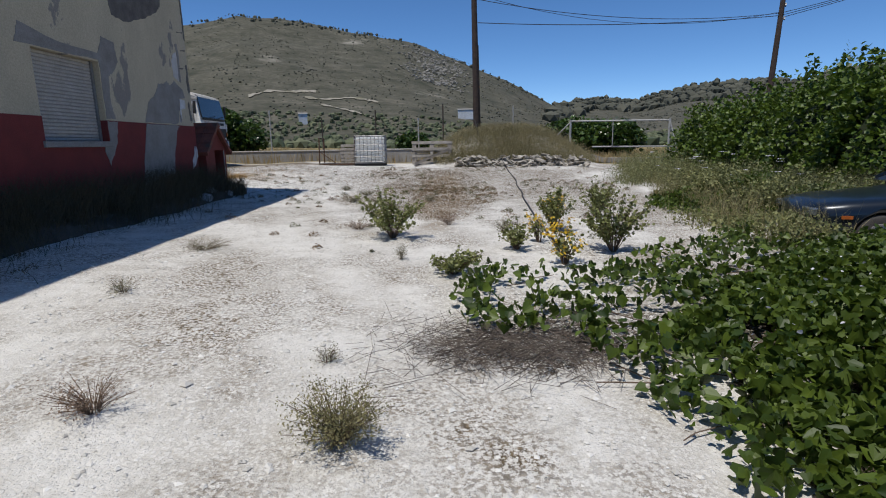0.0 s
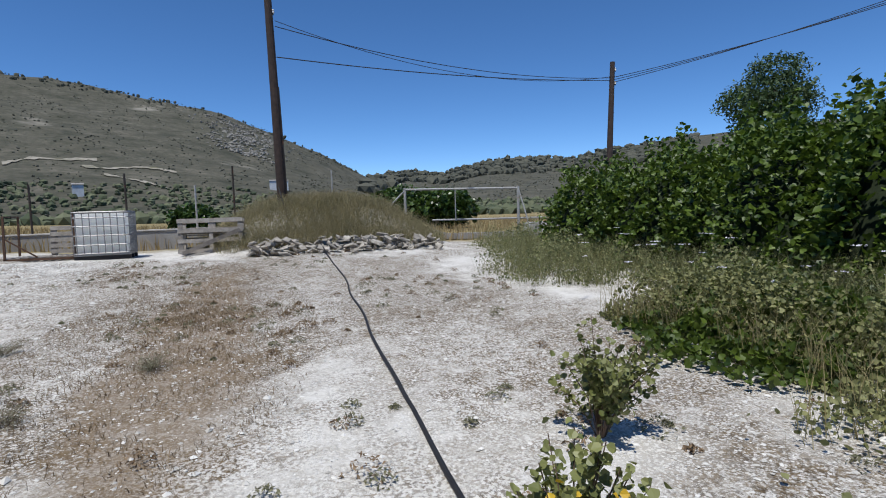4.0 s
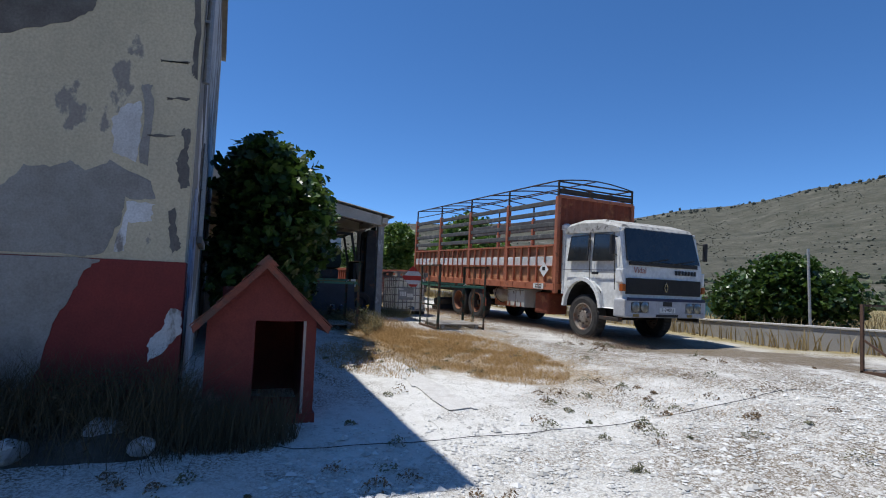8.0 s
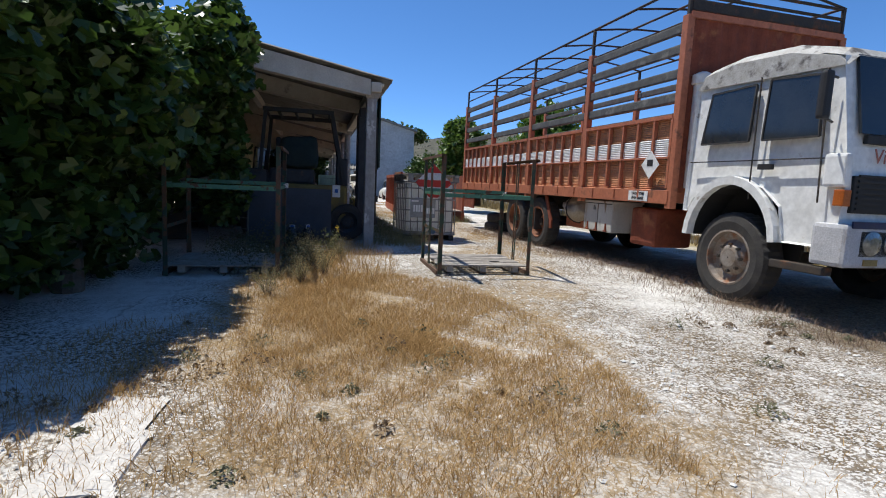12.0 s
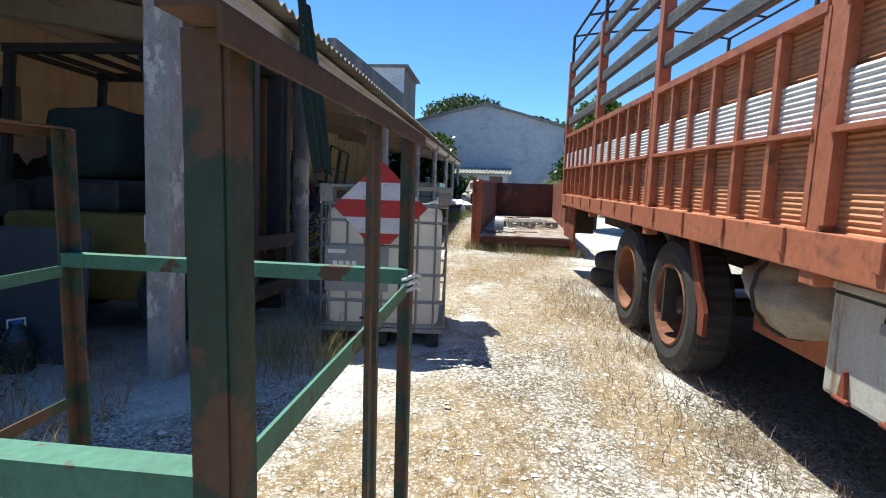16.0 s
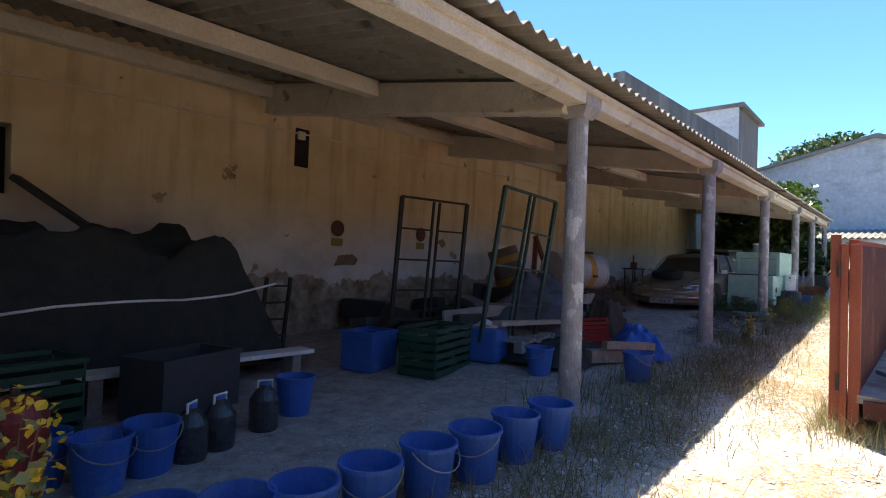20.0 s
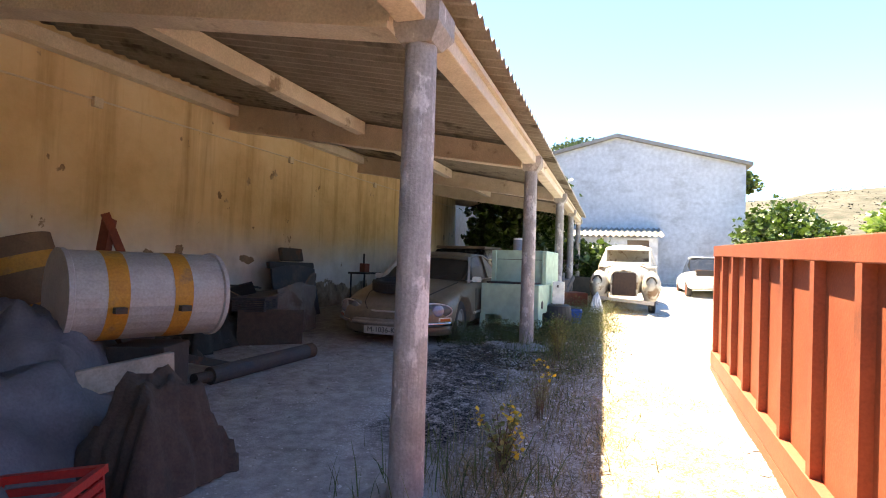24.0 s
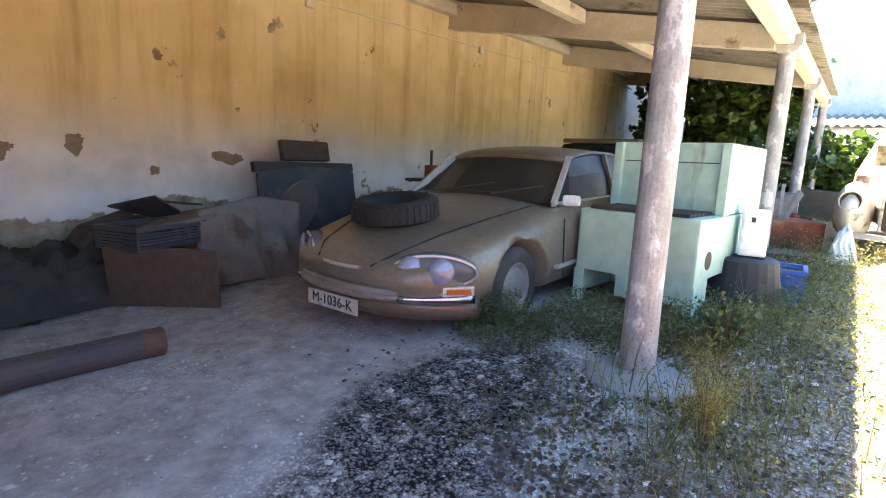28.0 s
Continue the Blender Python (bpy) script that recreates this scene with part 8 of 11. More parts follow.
part("disc", lathe(bmesh.new(), [(0.34, 0), (0.34, 0.03), (0.12, 0.05), (0.11, 0.03)], 24, pose(0, 0, 0, 90, 0, 0)), MATS["dull_pressed_grille"], g2)
for k in range(12):
    a = k / 12 * 2 * math.pi
    part("slot", bar(bmesh.new(), (0.15 * math.cos(a), -0.05, 0.15 * math.sin(a)), (0.31 * math.cos(a), -0.04, 0.31 * math.sin(a)), 0.02, 0.015), black_paint, g2)
for k, (x, y, z, rz, w_) in enumerate(((-28.9, 11.55, 0.62, 12, 0.34), (-29.15, 11.4, 0.70, -28, 0.26), (-28.55, 11.6, 0.64, 40, 0.3))):
    t = thing("scrap_part", pose(x, y, gz(x, y) + z, 35 - 30 * k, -20 + 15 * k, rz), "black angular scrap plate on top of the heap", "scrap", "scrap by the wall")
    part("piece", prism(bmesh.new(), [(-w_, 0), (w_, -0.05), (w_ * 0.4, 0.24), (-w_ * 0.5, 0.16)], "z", 0, 0.02), black_paint, t)
random.seed(77)
for k in range(20):
    x, y = random.uniform(-29.2, -26.9), random.uniform(10.98, 11.9)
    a, b_, c = random.uniform(0.12, 0.4), random.uniform(0.03, 0.2), random.uniform(0.006, 0.022)
    h_ = max(0.02, (11.95 - y) * 0.45 * random.random())
    t = thing("scrap_part", pose(x, y, gz(x, y) + h_ + c, random.uniform(-28, 28), random.uniform(-28, 28), random.uniform(0, 180)), "dark greasy scrap part piled by the wall", "scrap", "scrap by the wall")
    bm = B(-a, a, -b_, b_, -c, c, min(c * 0.6, 0.03))
    for v in bm.verts:
        v.co += Vector((0, 0, 0.16 * noise.noise(v.co * 4 + Vector((k, 0, 0)))))
    part("piece", bm, random.choice([dark_steel, dark_steel, black_paint, black_net, grey_tarp]), t)
for k in range(34):
    x, y = random.uniform(-26.5, -22.0), random.uniform(11.0, 13.2)
    a, b_, c = random.uniform(0.1, 0.4), random.uniform(0.06, 0.3), random.uniform(0.03, 0.2)
    t = thing("scrap_part", pose(x, y, gz(x, y) + c * 0.9 + random.uniform(0, 0.25), random.uniform(-15, 15), random.uniform(-15, 15), random.uniform(0, 180)), "dark clutter heaped on the shed floor", "scrap", "clutter on the shed floor")
    part("piece", B(-a, a, -b_, b_, -c, c, min(c * 0.4, 0.03)), random.choice([dark_steel, black_paint, grey_tarp, dark_steel, grey_wood, black_net]), t)
drape("rubber_sheet", G(-28.2, 11.5, 0, 8), 1.5, 0.9, 0.36, black_net, "crumpled black rubber sheeting heaped by the wall", "sheet", seed=63, flat=0.62, lump=5.2, n=52)
drape("rubber_sheet", G(-27.15, 11.5, 0, -14), 1.4, 0.85, 0.24, mat("dusty_dark_sheet", (0.06, 0.052, 0.044), (0.036, 0.032, 0.028), 5, 0.9, bump=0.6), "dusty dark sheeting heaped by the wall", "sheet", seed=71, flat=0.6, lump=5.5, n=52)
drape("carpet_roll", G(-28.75, 11.35, 0, 22), 1.1, 0.6, 0.55, mat("brown_old_carpet", (0.085, 0.068, 0.052), (0.055, 0.044, 0.036), 6, 0.95, bump=0.6), "old brown carpet folded on scrap", "carpet", seed=84, flat=0.35, lump=2.2, n=36)
vs = thing("bench_vice", pose(-32.6, 11.6, gz(-32.2, 11.5)), "small steel bench with a rusty vice by the wall", "vice")
part("bench_top", B(-0.35, 0.35, -0.2, 0.2, 0.78, 0.82), dark_steel, vs)
for x in (-0.3, 0.3):
    for y in (-0.15, 0.15):
        part("leg", rod(bmesh.new(), (x, y, 0), (x, y, 0.78), 0.018), dark_steel, vs)
part("vice", B(-0.1, 0.12, -0.06, 0.06, 0.82, 1.0, 0.01), rust, vs)
part("screw", rod(bmesh.new(), (0.05, 0, 1.0), (0.05, 0, 1.2), 0.02), dark_steel, vs)

# ---- forklift in the first bay ----
yellow = mat("dirty_yellow_paint", (0.24, 0.17, 0.04), (0.17, 0.12, 0.035), 4, 0.65, bump=0.15, c3=(0.12, 0.09, 0.05), s3=3, t3=0.6)
mast_grey = mat("greasy_blue_grey_steel", (0.050, 0.053, 0.060), (0.033, 0.033, 0.036), 5, 0.6, 0.2, 0.2, c3=(0.15, 0.08, 0.045), s3=4, t3=0.64)
fk = thing("forklift", pose(-15.5, 15.72, gz(-15.5, 15) - 0.01), "dirty yellow forklift with a tall greasy mast", "forklift")
part("chassis", B(-0.55, 0.55, -2.15, -0.35, 0.28, 1.0, 0.06), yellow, fk)
part("counterweight", B(-0.55, 0.55, -2.45, -1.75, 0.25, 1.25, 0.12), mast_grey, fk)
part("bonnet", B(-0.4, 0.4, -1.75, -0.95, 1.0, 1.28, 0.05), mast_grey, fk)
part("dashboard", B(-0.45, 0.45, -0.55, -0.35, 1.0, 1.5, 0.03), mast_grey, fk)
part("seat", B(-0.25, 0.25, -1.6, -1.1, 1.28, 1.42, 0.04), black_paint, fk)
part("backrest", B(-0.25, 0.25, -1.65, -1.55, 1.4, 1.85, 0.04), black_paint, fk)
for x in (-0.5, 0.5):
    part("guard_post", bar(bmesh.new(), (x, -0.4, 1.0), (x, -0.65, 2.30), 0.06, 0.06), black_paint, fk)
    part("guard_post", bar(bmesh.new(), (x, -1.9, 1.1), (x, -1.8, 2.30), 0.06, 0.06), black_paint, fk)
    part("guard_rail", bar(bmesh.new(), (x, -0.62, 2.30), (x, -1.85, 2.30), 0.07, 0.07), black_paint, fk)
for y in (-0.7, -1.0, -1.3, -1.6, -1.82):
    part("guard_bar", B(-0.5, 0.5, y - 0.02, y + 0.02, 2.28, 2.32), black_paint, fk)
for x in (0.24, -0.40):
    part("mast_rail", B(x, x + 0.13, -0.16, 0.16, 0.12, 2.42, 0.01), mast_grey, fk)
    part("inner_rail", B(x + 0.02, x + 0.10, 0.05, 0.2, 0.3, 2.3), dark_steel, fk)
part("mast_head", B(-0.42, 0.42, -0.14, 0.14, 2.28, 2.46, 0.01), mast_grey, fk)
part("lift_ram", rod(bmesh.new(), (0, 0, 0.2), (0, 0, 2.28), 0.05), dark_steel, fk)
part("chain", bar(bmesh.new(), (0.12, 0.06, 0.3), (0.12, 0.06, 2.28), 0.03, 0.015), dark_steel, fk)
part("orange_rail", B(-0.27, -0.22, -0.05, 0.02, 0.4, 2.26), mat("brown_mast_rail", (0.16, 0.085, 0.03), (0.10, 0.06, 0.03), 6, 0.7), fk)
part("carriage", B(-0.45, 0.45, 0.16, 0.22, 0.3, 0.42), dark_steel, fk)
part("carriage", B(-0.45, 0.45, 0.16, 0.22, 0.72, 0.84), dark_steel, fk)
for x in (0.5, -0.5):
    w_ = wheel(fk, x, -0.35, 0.33, 0.2, mast_grey, 1)
    w_.matrix_local = pose(x, -0.35, 0.33, 0, 0, 90)
    w_ = wheel(fk, x, -1.95, 0.25, 0.18, mast_grey, 1)
    w_.matrix_local = pose(x, -1.95, 0.25, 0, 0, 90)
stk = part("sticker", B(0.552, 0.556, -0.62, -0.48, 0.78, 1.0), white_paint, fk, "white sticker with a blue mark")
part("mark", B(0.556, 0.558, -0.58, -0.52, 0.86, 0.93), blue_pl, stk)
# hanging shade net
net = thing("shade_net", pose(0, 0, 0), "dark green shade net hanging from the eave", "net")
bm = bmesh.new()
secs = []
for k in range(15):
    f = k / 14
    z = 3.98 - 1.55 * f
    xc = -15.97 - 0.46 * f
    wd = 0.17 + 0.10 * math.sin(f * 2.4)
    secs.append([(xc + wd * u, 16.0 + 0.03 * math.sin(u * 9 + f * 3) + 0.05 * f, z - 0.06 * abs(u)) for u in np.linspace(-1, 1, 15)])
loft(bm, secs, closed=False)
part("net", bm, mat("dark_green_net", (0.018, 0.042, 0.034), (0.013, 0.03, 0.026), 9, 0.95, bump=0.5), net, smooth=True)
cover = B(-0.3, 0.52, -1.55, -0.9, 1.29, 1.86, 0.14)
bmesh.ops.subdivide_edges(cover, edges=cover.edges[:], cuts=2, use_grid_fill=True)
for v in cover.verts:
    v.co += Vector((1, 0.6, 0.6)) * 0.05 * noise.noise(v.co * 4)
part("seat_cover", cover, mat("dark_teal_tarp", (0.018, 0.036, 0.038), (0.012, 0.024, 0.027), 6, 0.9, bump=0.4), fk, "dark teal sheet over the seat", smooth=True)
# sheet of board and wire rack beside the pillar
sb = thing("grey_board", pose(-14.32, 14.28, gz(-14.3, 14.3), 0, -6, 0), "large blue-grey board leaning in the shed mouth", "board")
part("board", B(-0.012, 0.012, -0.58, 0.80, 0, 0.96), mat("blue_grey_board", (0.065, 0.072, 0.085), (0.048, 0.053, 0.064), 3, 0.8), sb)
rack_grey = mat("dusty_grey_wire", (0.16, 0.16, 0.155), (0.11, 0.11, 0.105), 8, 0.7)
wr = thing("wire_rack", pose(-14.15, 13.45, gz(-14.2, 13.4), 0, -4, 0), "dusty grey wire rack panel leaning beside a board", "rack")
for y in (-0.3, 0.3):
    part("upright", rod(bmesh.new(), (0, y, 0), (0, y, 1.0), 0.012), rack_grey, wr)
for k in range(6):
    part("wire", rod(bmesh.new(), (0, -0.3, 0.08 + 0.18 * k), (0, 0.3, 0.08 + 0.18 * k), 0.006), rack_grey, wr)
# bags and dark stores at the back of the first bays
for k, (x, y, w_, h_) in enumerate(((-15.0, 11.6, 0.7, 1.1), (-16.2, 11.7, 0.8, 0.9), (-17.2, 12.6, 0.5, 0.7), (-14.7, 12.4, 0.4, 0.8))):
    t = thing("storage_box", G(x, y, 0, 8 * k), "dark dusty storage box in the shed", "box", "dark boxes")
    part("box", B(-w_ / 2, w_ / 2, -0.3, 0.3, 0, h_, 0.02), random.choice([dark_steel, grey_tarp, black_paint]), t)
    part("lid", B(-w_ / 2 - 0.02, w_ / 2 + 0.02, -0.32, 0.32, h_ + 0.002, h_ + 0.04, 0.01), black_paint, t)
# wall fittings: conduit, signs, dark niche
cd = thing("wall_conduit", SHED @ pose(0, BACK + 0.03, 0), "thin conduit run along the shed wall", "conduit")
part("tube", rod(bmesh.new(), (X_FAR, 0, 4.92), (X_END, 0, 3.95), 0.012), beam_paint, cd)
for x in (-6.2, -0.5, -10.2, -14.0):
    jbx = thing("junction_box", SHED @ pose(x, BACK + 0.02, 4.15 - 0.033 * x), "small junction box on the shed wall", "junction box", "junction boxes")
    part("box", B(-0.06, 0.06, 0, 0.05, -0.06, 0.06, 0.008), beam_paint, jbx)
for x, z in ((-1.28, 2.82), (-3.26, 2.85)):
    sgn = thing("round_sign", SHED @ pose(x, BACK + 0.016, z), "faded round sign plate on the wall", "sign", "faded wall signs")
    part("disc", lathe(bmesh.new(), [(0.13, 0), (0.13, 0.008), (0.12, 0.009)], 20, pose(0, 0, 0, -90, 0, 0)), mat("faded_sign_red", (0.12, 0.05, 0.035), (0.09, 0.04, 0.03), 6, 0.7), sgn)
    part("plate", B(-0.11, 0.11, 0, 0.005, -0.28, -0.16), mat("faded_sign_ochre", (0.30, 0.20, 0.06), (0.24, 0.16, 0.05), 6, 0.7), sgn)
nch = thing("wall_slot", SHED @ pose(0.0, BACK + 0.002, 0), "narrow dark slot in the shed wall", "opening", kind="structure")
# thin plate on the wall; its near-black paints the shade in the slot
part("recess", B(-0.66, -0.42, 0.0, 0.012, 3.7, 4.28), shadow_dark, nch)
# solid block added behind the opening, coloured as the unlit depth
wnr = tagged(link("dark_room", B(WIN[0] - 0.2, WIN[1] + 0.2, BACK - 1.3, BACK - 0.31, WIN[2] - 0.2, WIN[3] + 0.2), shadow_dark), "near-black block standing for the unlit room behind the shed wall opening", "room", kind="structure")
wnr.matrix_world = SHED_TOP

random.seed(31)
for k in range(30):
    x, y = random.uniform(-41.0, -33.6), random.uniform(13.6, 15.5)
    a, b_, c = random.uniform(0.15, 0.55), random.uniform(0.1, 0.35), random.uniform(0.05, 0.32)
    t = thing("scrap_part", pose(x, y, gz(x, y) + c * 0.95, random.uniform(-12, 12), random.uniform(-12, 12), random.uniform(0, 180)), "dusty junk stacked at the far end of the shed", "scrap", "junk at the far end of the shed")
    part("piece", B(-a, a, -b_, b_, -c, c, min(c * 0.4, 0.03)), random.choice([dark_steel, grey_tarp, grey_wood, black_net, rust, dark_steel, redband]), t)
for k, (x, y, l_, a) in enumerate(((-34.3, 15.2, 1.5, 25), (-35.0, 15.35, 1.3, -40), (-35.4, 15.0, 1.6, 70), (-36.5, 15.3, 1.2, 10))):
    zz_ = gz(x, y)
    plank((x, y, zz_ + 0.05), (x - l_ * 0.5 * math.cos(radians(a)), y - 0.4 * math.sin(radians(a)), zz_ + 0.75), 0.05, 0.09, grey_wood, "grey timber leaning on junk by a column")

# ---- derelict cars beyond ----
cream_car = mat("chalky_cream_car_paint", (0.50, 0.48, 0.42), (0.38, 0.355, 0.295), 3, 0.7, bump=0.15, c3=(0.17, 0.11, 0.07), s3=3.5, t3=0.57, soft3=0.08)
vc = thing("classic_car", pose(-34.75, 16.72, gz(-36.0, 16.7) - 0.05, 0, 1.8, -3), "derelict cream classic car with empty lamp holes", "car")
bm = bmesh.new()
loft(bm, [[(x, y, z) for y, z in ((-w, 0.45), (-w * 1.02, 0.75), (-w * 0.9, zt - 0.12), (-w * 0.45, zt), (0, zt + 0.04), (w * 0.45, zt), (w * 0.9, zt - 0.12), (w * 1.02, 0.75), (w, 0.45))] for x, w, zt in ((-0.25, 0.26, 0.93), (-0.6, 0.32, 1.0), (-1.1, 0.42, 1.04), (-1.6, 0.56, 1.07))])
part("bonnet", bm, cream_car, vc, smooth=True)
part("radiator", B(-0.26, -0.20, -0.25, 0.25, 0.40, 0.92, 0.03), mat("rusted_core", (0.07, 0.045, 0.035), (0.05, 0.035, 0.03), 20, 0.9), vc)
bm = bmesh.new()
path_rod(bm, [Vector((-0.22, y, z)) for y, z in ((-0.265, 0.40), (-0.265, 0.86), (-0.2, 0.93), (0, 0.96), (0.2, 0.93), (0.265, 0.86), (0.265, 0.40))], 0.02)
part("radiator_shell", bm, cream_car, vc)
for s in (-1, 1):
    bm = bmesh.new()
    bmesh.ops.create_uvsphere(bm, u_segments=22, v_segments=14, radius=1.0)
    bmesh.ops.transform(bm, matrix=pose(-0.72, s * 0.56, 0.56, 0, -8, 0) @ Matrix.Diagonal((0.72, 0.21, 0.38, 1)), verts=bm.verts[:])
    bm = cut(bm, [rod(bmesh.new(), (-0.75, s * 1.0, 0.28), (-0.75, s * 0.50, 0.28), 0.37, 0.37, 24), B(-2, 1, s * 0.55 - 0.5, s * 0.55 + 0.5, -1, 0.2)])
    part("front_wing", bm, cream_car, vc, smooth=True)
    lampo = part("lamp_hole", lathe(bmesh.new(), [(0.112, 0), (0.112, 0.035), (0.10, 0.04), (0.092, 0.012), (0.001, 0.008)], 20, pose(-0.115, s * 0.56, 0.74, 0, 88, 0)), dark_steel, vc)
    part("lamp_rim", path_rod(bmesh.new(), [Vector((-0.075, s * 0.56 + 0.115 * math.cos(a), 0.74 + 0.115 * math.sin(a))) for a in np.linspace(0, 2 * math.pi, 17)], 0.012), cream_car, vc)
    car_wheel(vc, -0.75, s * 0.58, 0.30, 0.15, -s, rust)
    car_wheel(vc, -3.1, s * 0.60, 0.30, 0.15, -s, rust)
bm = bmesh.new()
secs = []
for x, w, zb, zt in ((-1.55, 0.66, 0.4, 1.06), (-1.75, 0.70, 0.38, 1.08), (-2.0, 0.70, 0.38, 1.48), (-2.5, 0.70, 0.38, 1.56), (-3.1, 0.70, 0.40, 1.52), (-3.6, 0.66, 0.45, 1.30), (-4.0, 0.55, 0.5, 0.8)):
    secs.append([(x, -w, zb), (x, -w * 1.02, zb + 0.3), (x, -w * 0.97, min(zt - 0.05, 1.05)), (x, -w * 0.78, zt - 0.06), (x, -w * 0.4, zt), (x, w * 0.4, zt), (x, w * 0.78, zt - 0.06), (x, w * 0.97, min(zt - 0.05, 1.05)), (x, w * 1.02, zb + 0.3), (x, w, zb)])
loft(bm, secs)
bm = cut(bm, [B(-1.75, -1.5, -0.47, -0.02, 1.12, 1.42, m=pose(0, 0, 0)), B(-2.6, -1.66, -0.50, 0.50, 1.13, 1.42), B(-3.0, -2.05, -1.2, 1.2, 1.1, 1.42)])
part("cabin", bm, cream_car, vc)
part("bumper_bar", bar(bmesh.new(), (-0.02, -0.55, 0.36), (0.02, 0.62, 0.28), 0.04, 0.07), galv, vc)
sheet = drape("plastic_sheet", G(-34.5, 16.18, 0.0, 0), 0.34, 0.26, 0.40, plastic_white, "torn white plastic sheet hanging on the bumper", "sheet", seed=51, flat=0.1, lump=3)
sc_ = thing("scrap_saloon", pose(-45.3, 19.55, gz(-44.2, 19.4) - 0.22, 0, 1.5, 180), "derelict white saloon with an open rusty boot", "car")
rows = [(0.0, 0.70, 0.35, 0.55, 0.72, 0.76), (-0.3, 0.80, 0.30, 0.58, 0.80, 0.84), (-1.2, 0.82, 0.28, 0.6, 0.84, 0.9), (-2.2, 0.82, 0.28, 0.6, 0.86, 0.9), (-3.2, 0.82, 0.28, 0.6, 0.88, 0.92), (-4.0, 0.80, 0.30, 0.58, 0.86, 0.9), (-4.2, 0.74, 0.38, 0.55, 0.78, 0.8)]
part("body", cut(shell(rows, 3), [wheel_cut(-0.8, 0.3, 1), wheel_cut(-0.8, 0.3, -1), wheel_cut(-3.35, 0.3, 1), wheel_cut(-3.35, 0.3, -1)]), white_paint, sc_, smooth=True)
part("glasshouse", cabin([(-1.2, 0.85), (-1.7, 0.86), (-2.6, 0.87), (-3.3, 0.88)], [(-1.25, 0.9), (-1.9, 1.36), (-2.7, 1.36), (-3.25, 0.92)], 0.74, 0.6), glass_dark, sc_)
part("roof", B(-2.75, -1.85, -0.58, 0.58, 1.37, 1.42, 0.02), white_paint, sc_)
part("boot_gap", B(-4.23, -3.75, -0.6, 0.6, 0.72, 0.915, 0.02), dark_steel, sc_)
part("bumper", bar(bmesh.new(), (0.03, -0.72, 0.5), (0.03, 0.72, 0.47), 0.05, 0.09), dark_steel, sc_)
# solid near-black box that paints the shade inside the open boot
part("open_boot", B(-0.12, 0.012, -0.58, 0.58, 0.56, 0.735, 0.01), shadow_dark, sc_)
for s in (-1, 1):
    for x in (-0.8, -3.35):
        car_wheel(sc_, x, s * 0.72, 0.29, 0.16, -s, rust)
oc = thing("old_estate_car", pose(-33.3, 12.95, gz(-35, 12.7) - 0.14, 0, 1.5, 0), "dusty brown old car parked behind the saloon", "car")
rows = [(0.0, 0.72, 0.35, 0.55, 0.75, 0.8), (-0.3, 0.8, 0.3, 0.58, 0.85, 0.92), (-1.2, 0.82, 0.28, 0.6, 0.9, 0.96), (-2.4, 0.82, 0.28, 0.6, 0.95, 0.97), (-3.6, 0.8, 0.3, 0.6, 0.95, 0.97), (-4.0, 0.72, 0.4, 0.6, 0.85, 0.88)]
part("body", shell(rows, 3), mat("dusty_brown_car_paint", (0.16, 0.12, 0.08), (0.12, 0.09, 0.06), 3, 0.7), oc, smooth=True)
part("glasshouse", cabin([(-1.2, 0.92), (-1.6, 0.92), (-2.6, 0.93), (-3.7, 0.93)], [(-1.25, 0.95), (-1.75, 1.42), (-2.7, 1.45), (-3.6, 1.40)], 0.76, 0.62), glass_dark, oc)
part("roof", B(-3.6, -1.7, -0.62, 0.62, 1.43, 1.50, 0.03), mat("dusty_brown_car_paint", (0.16, 0.12, 0.08)), oc)
for s in (-1, 1):
    for x in (-0.8, -3.2):
        car_wheel(oc, x, s * 0.72, 0.3, 0.16, -s, rust)

# green hatchback swallowed by the vines
dk = mat("dark_teal_car_paint", (0.007, 0.012, 0.020), (0.010, 0.015, 0.023), 4, 0.3, 0.2, 0.03, coat=0.5)
hb = thing("hatchback", pose(4.85, 7.45, -0.16, 0, 0, 165), "dark navy hatchback overgrown with vines", "car")
rows = [(0.0, 0.55, 0.32, 0.5, 0.60, 0.64), (-0.1, 0.72, 0.25, 0.52, 0.66, 0.71), (-0.4, 0.80, 0.22, 0.55, 0.70, 0.75), (-1.1, 0.83, 0.2, 0.58, 0.77, 0.83), (-1.6, 0.84, 0.2, 0.58, 0.85, 0.93), (-2.6, 0.84, 0.2, 0.58, 0.88, 0.93), (-3.5, 0.83, 0.2, 0.58, 0.90, 0.94), (-3.9, 0.76, 0.28, 0.55, 0.88, 0.92)]
part("body", cut(shell(rows, 4), [wheel_cut(-0.75, 0.29, 1), wheel_cut(-0.75, 0.29, -1), wheel_cut(-3.2, 0.29, 1), wheel_cut(-3.2, 0.29, -1)]), dk, hb, smooth=True)
part("glasshouse", cabin([(-1.25, 0.9), (-1.6, 0.9), (-2.5, 0.91), (-3.5, 0.92), (-3.85, 0.92)], [(-1.3, 0.93), (-2.05, 1.36), (-2.6, 1.40), (-3.4, 1.36), (-3.8, 0.95)], 0.75, 0.58), glass_dark, hb)
part("roof", cabin([(-1.95, 1.335), (-2.3, 1.36), (-3.0, 1.36), (-3.45, 1.32)], [(-1.97, 1.36), (-2.3, 1.40), (-3.0, 1.405), (-3.43, 1.35)], 0.62, 0.58), dk, hb)
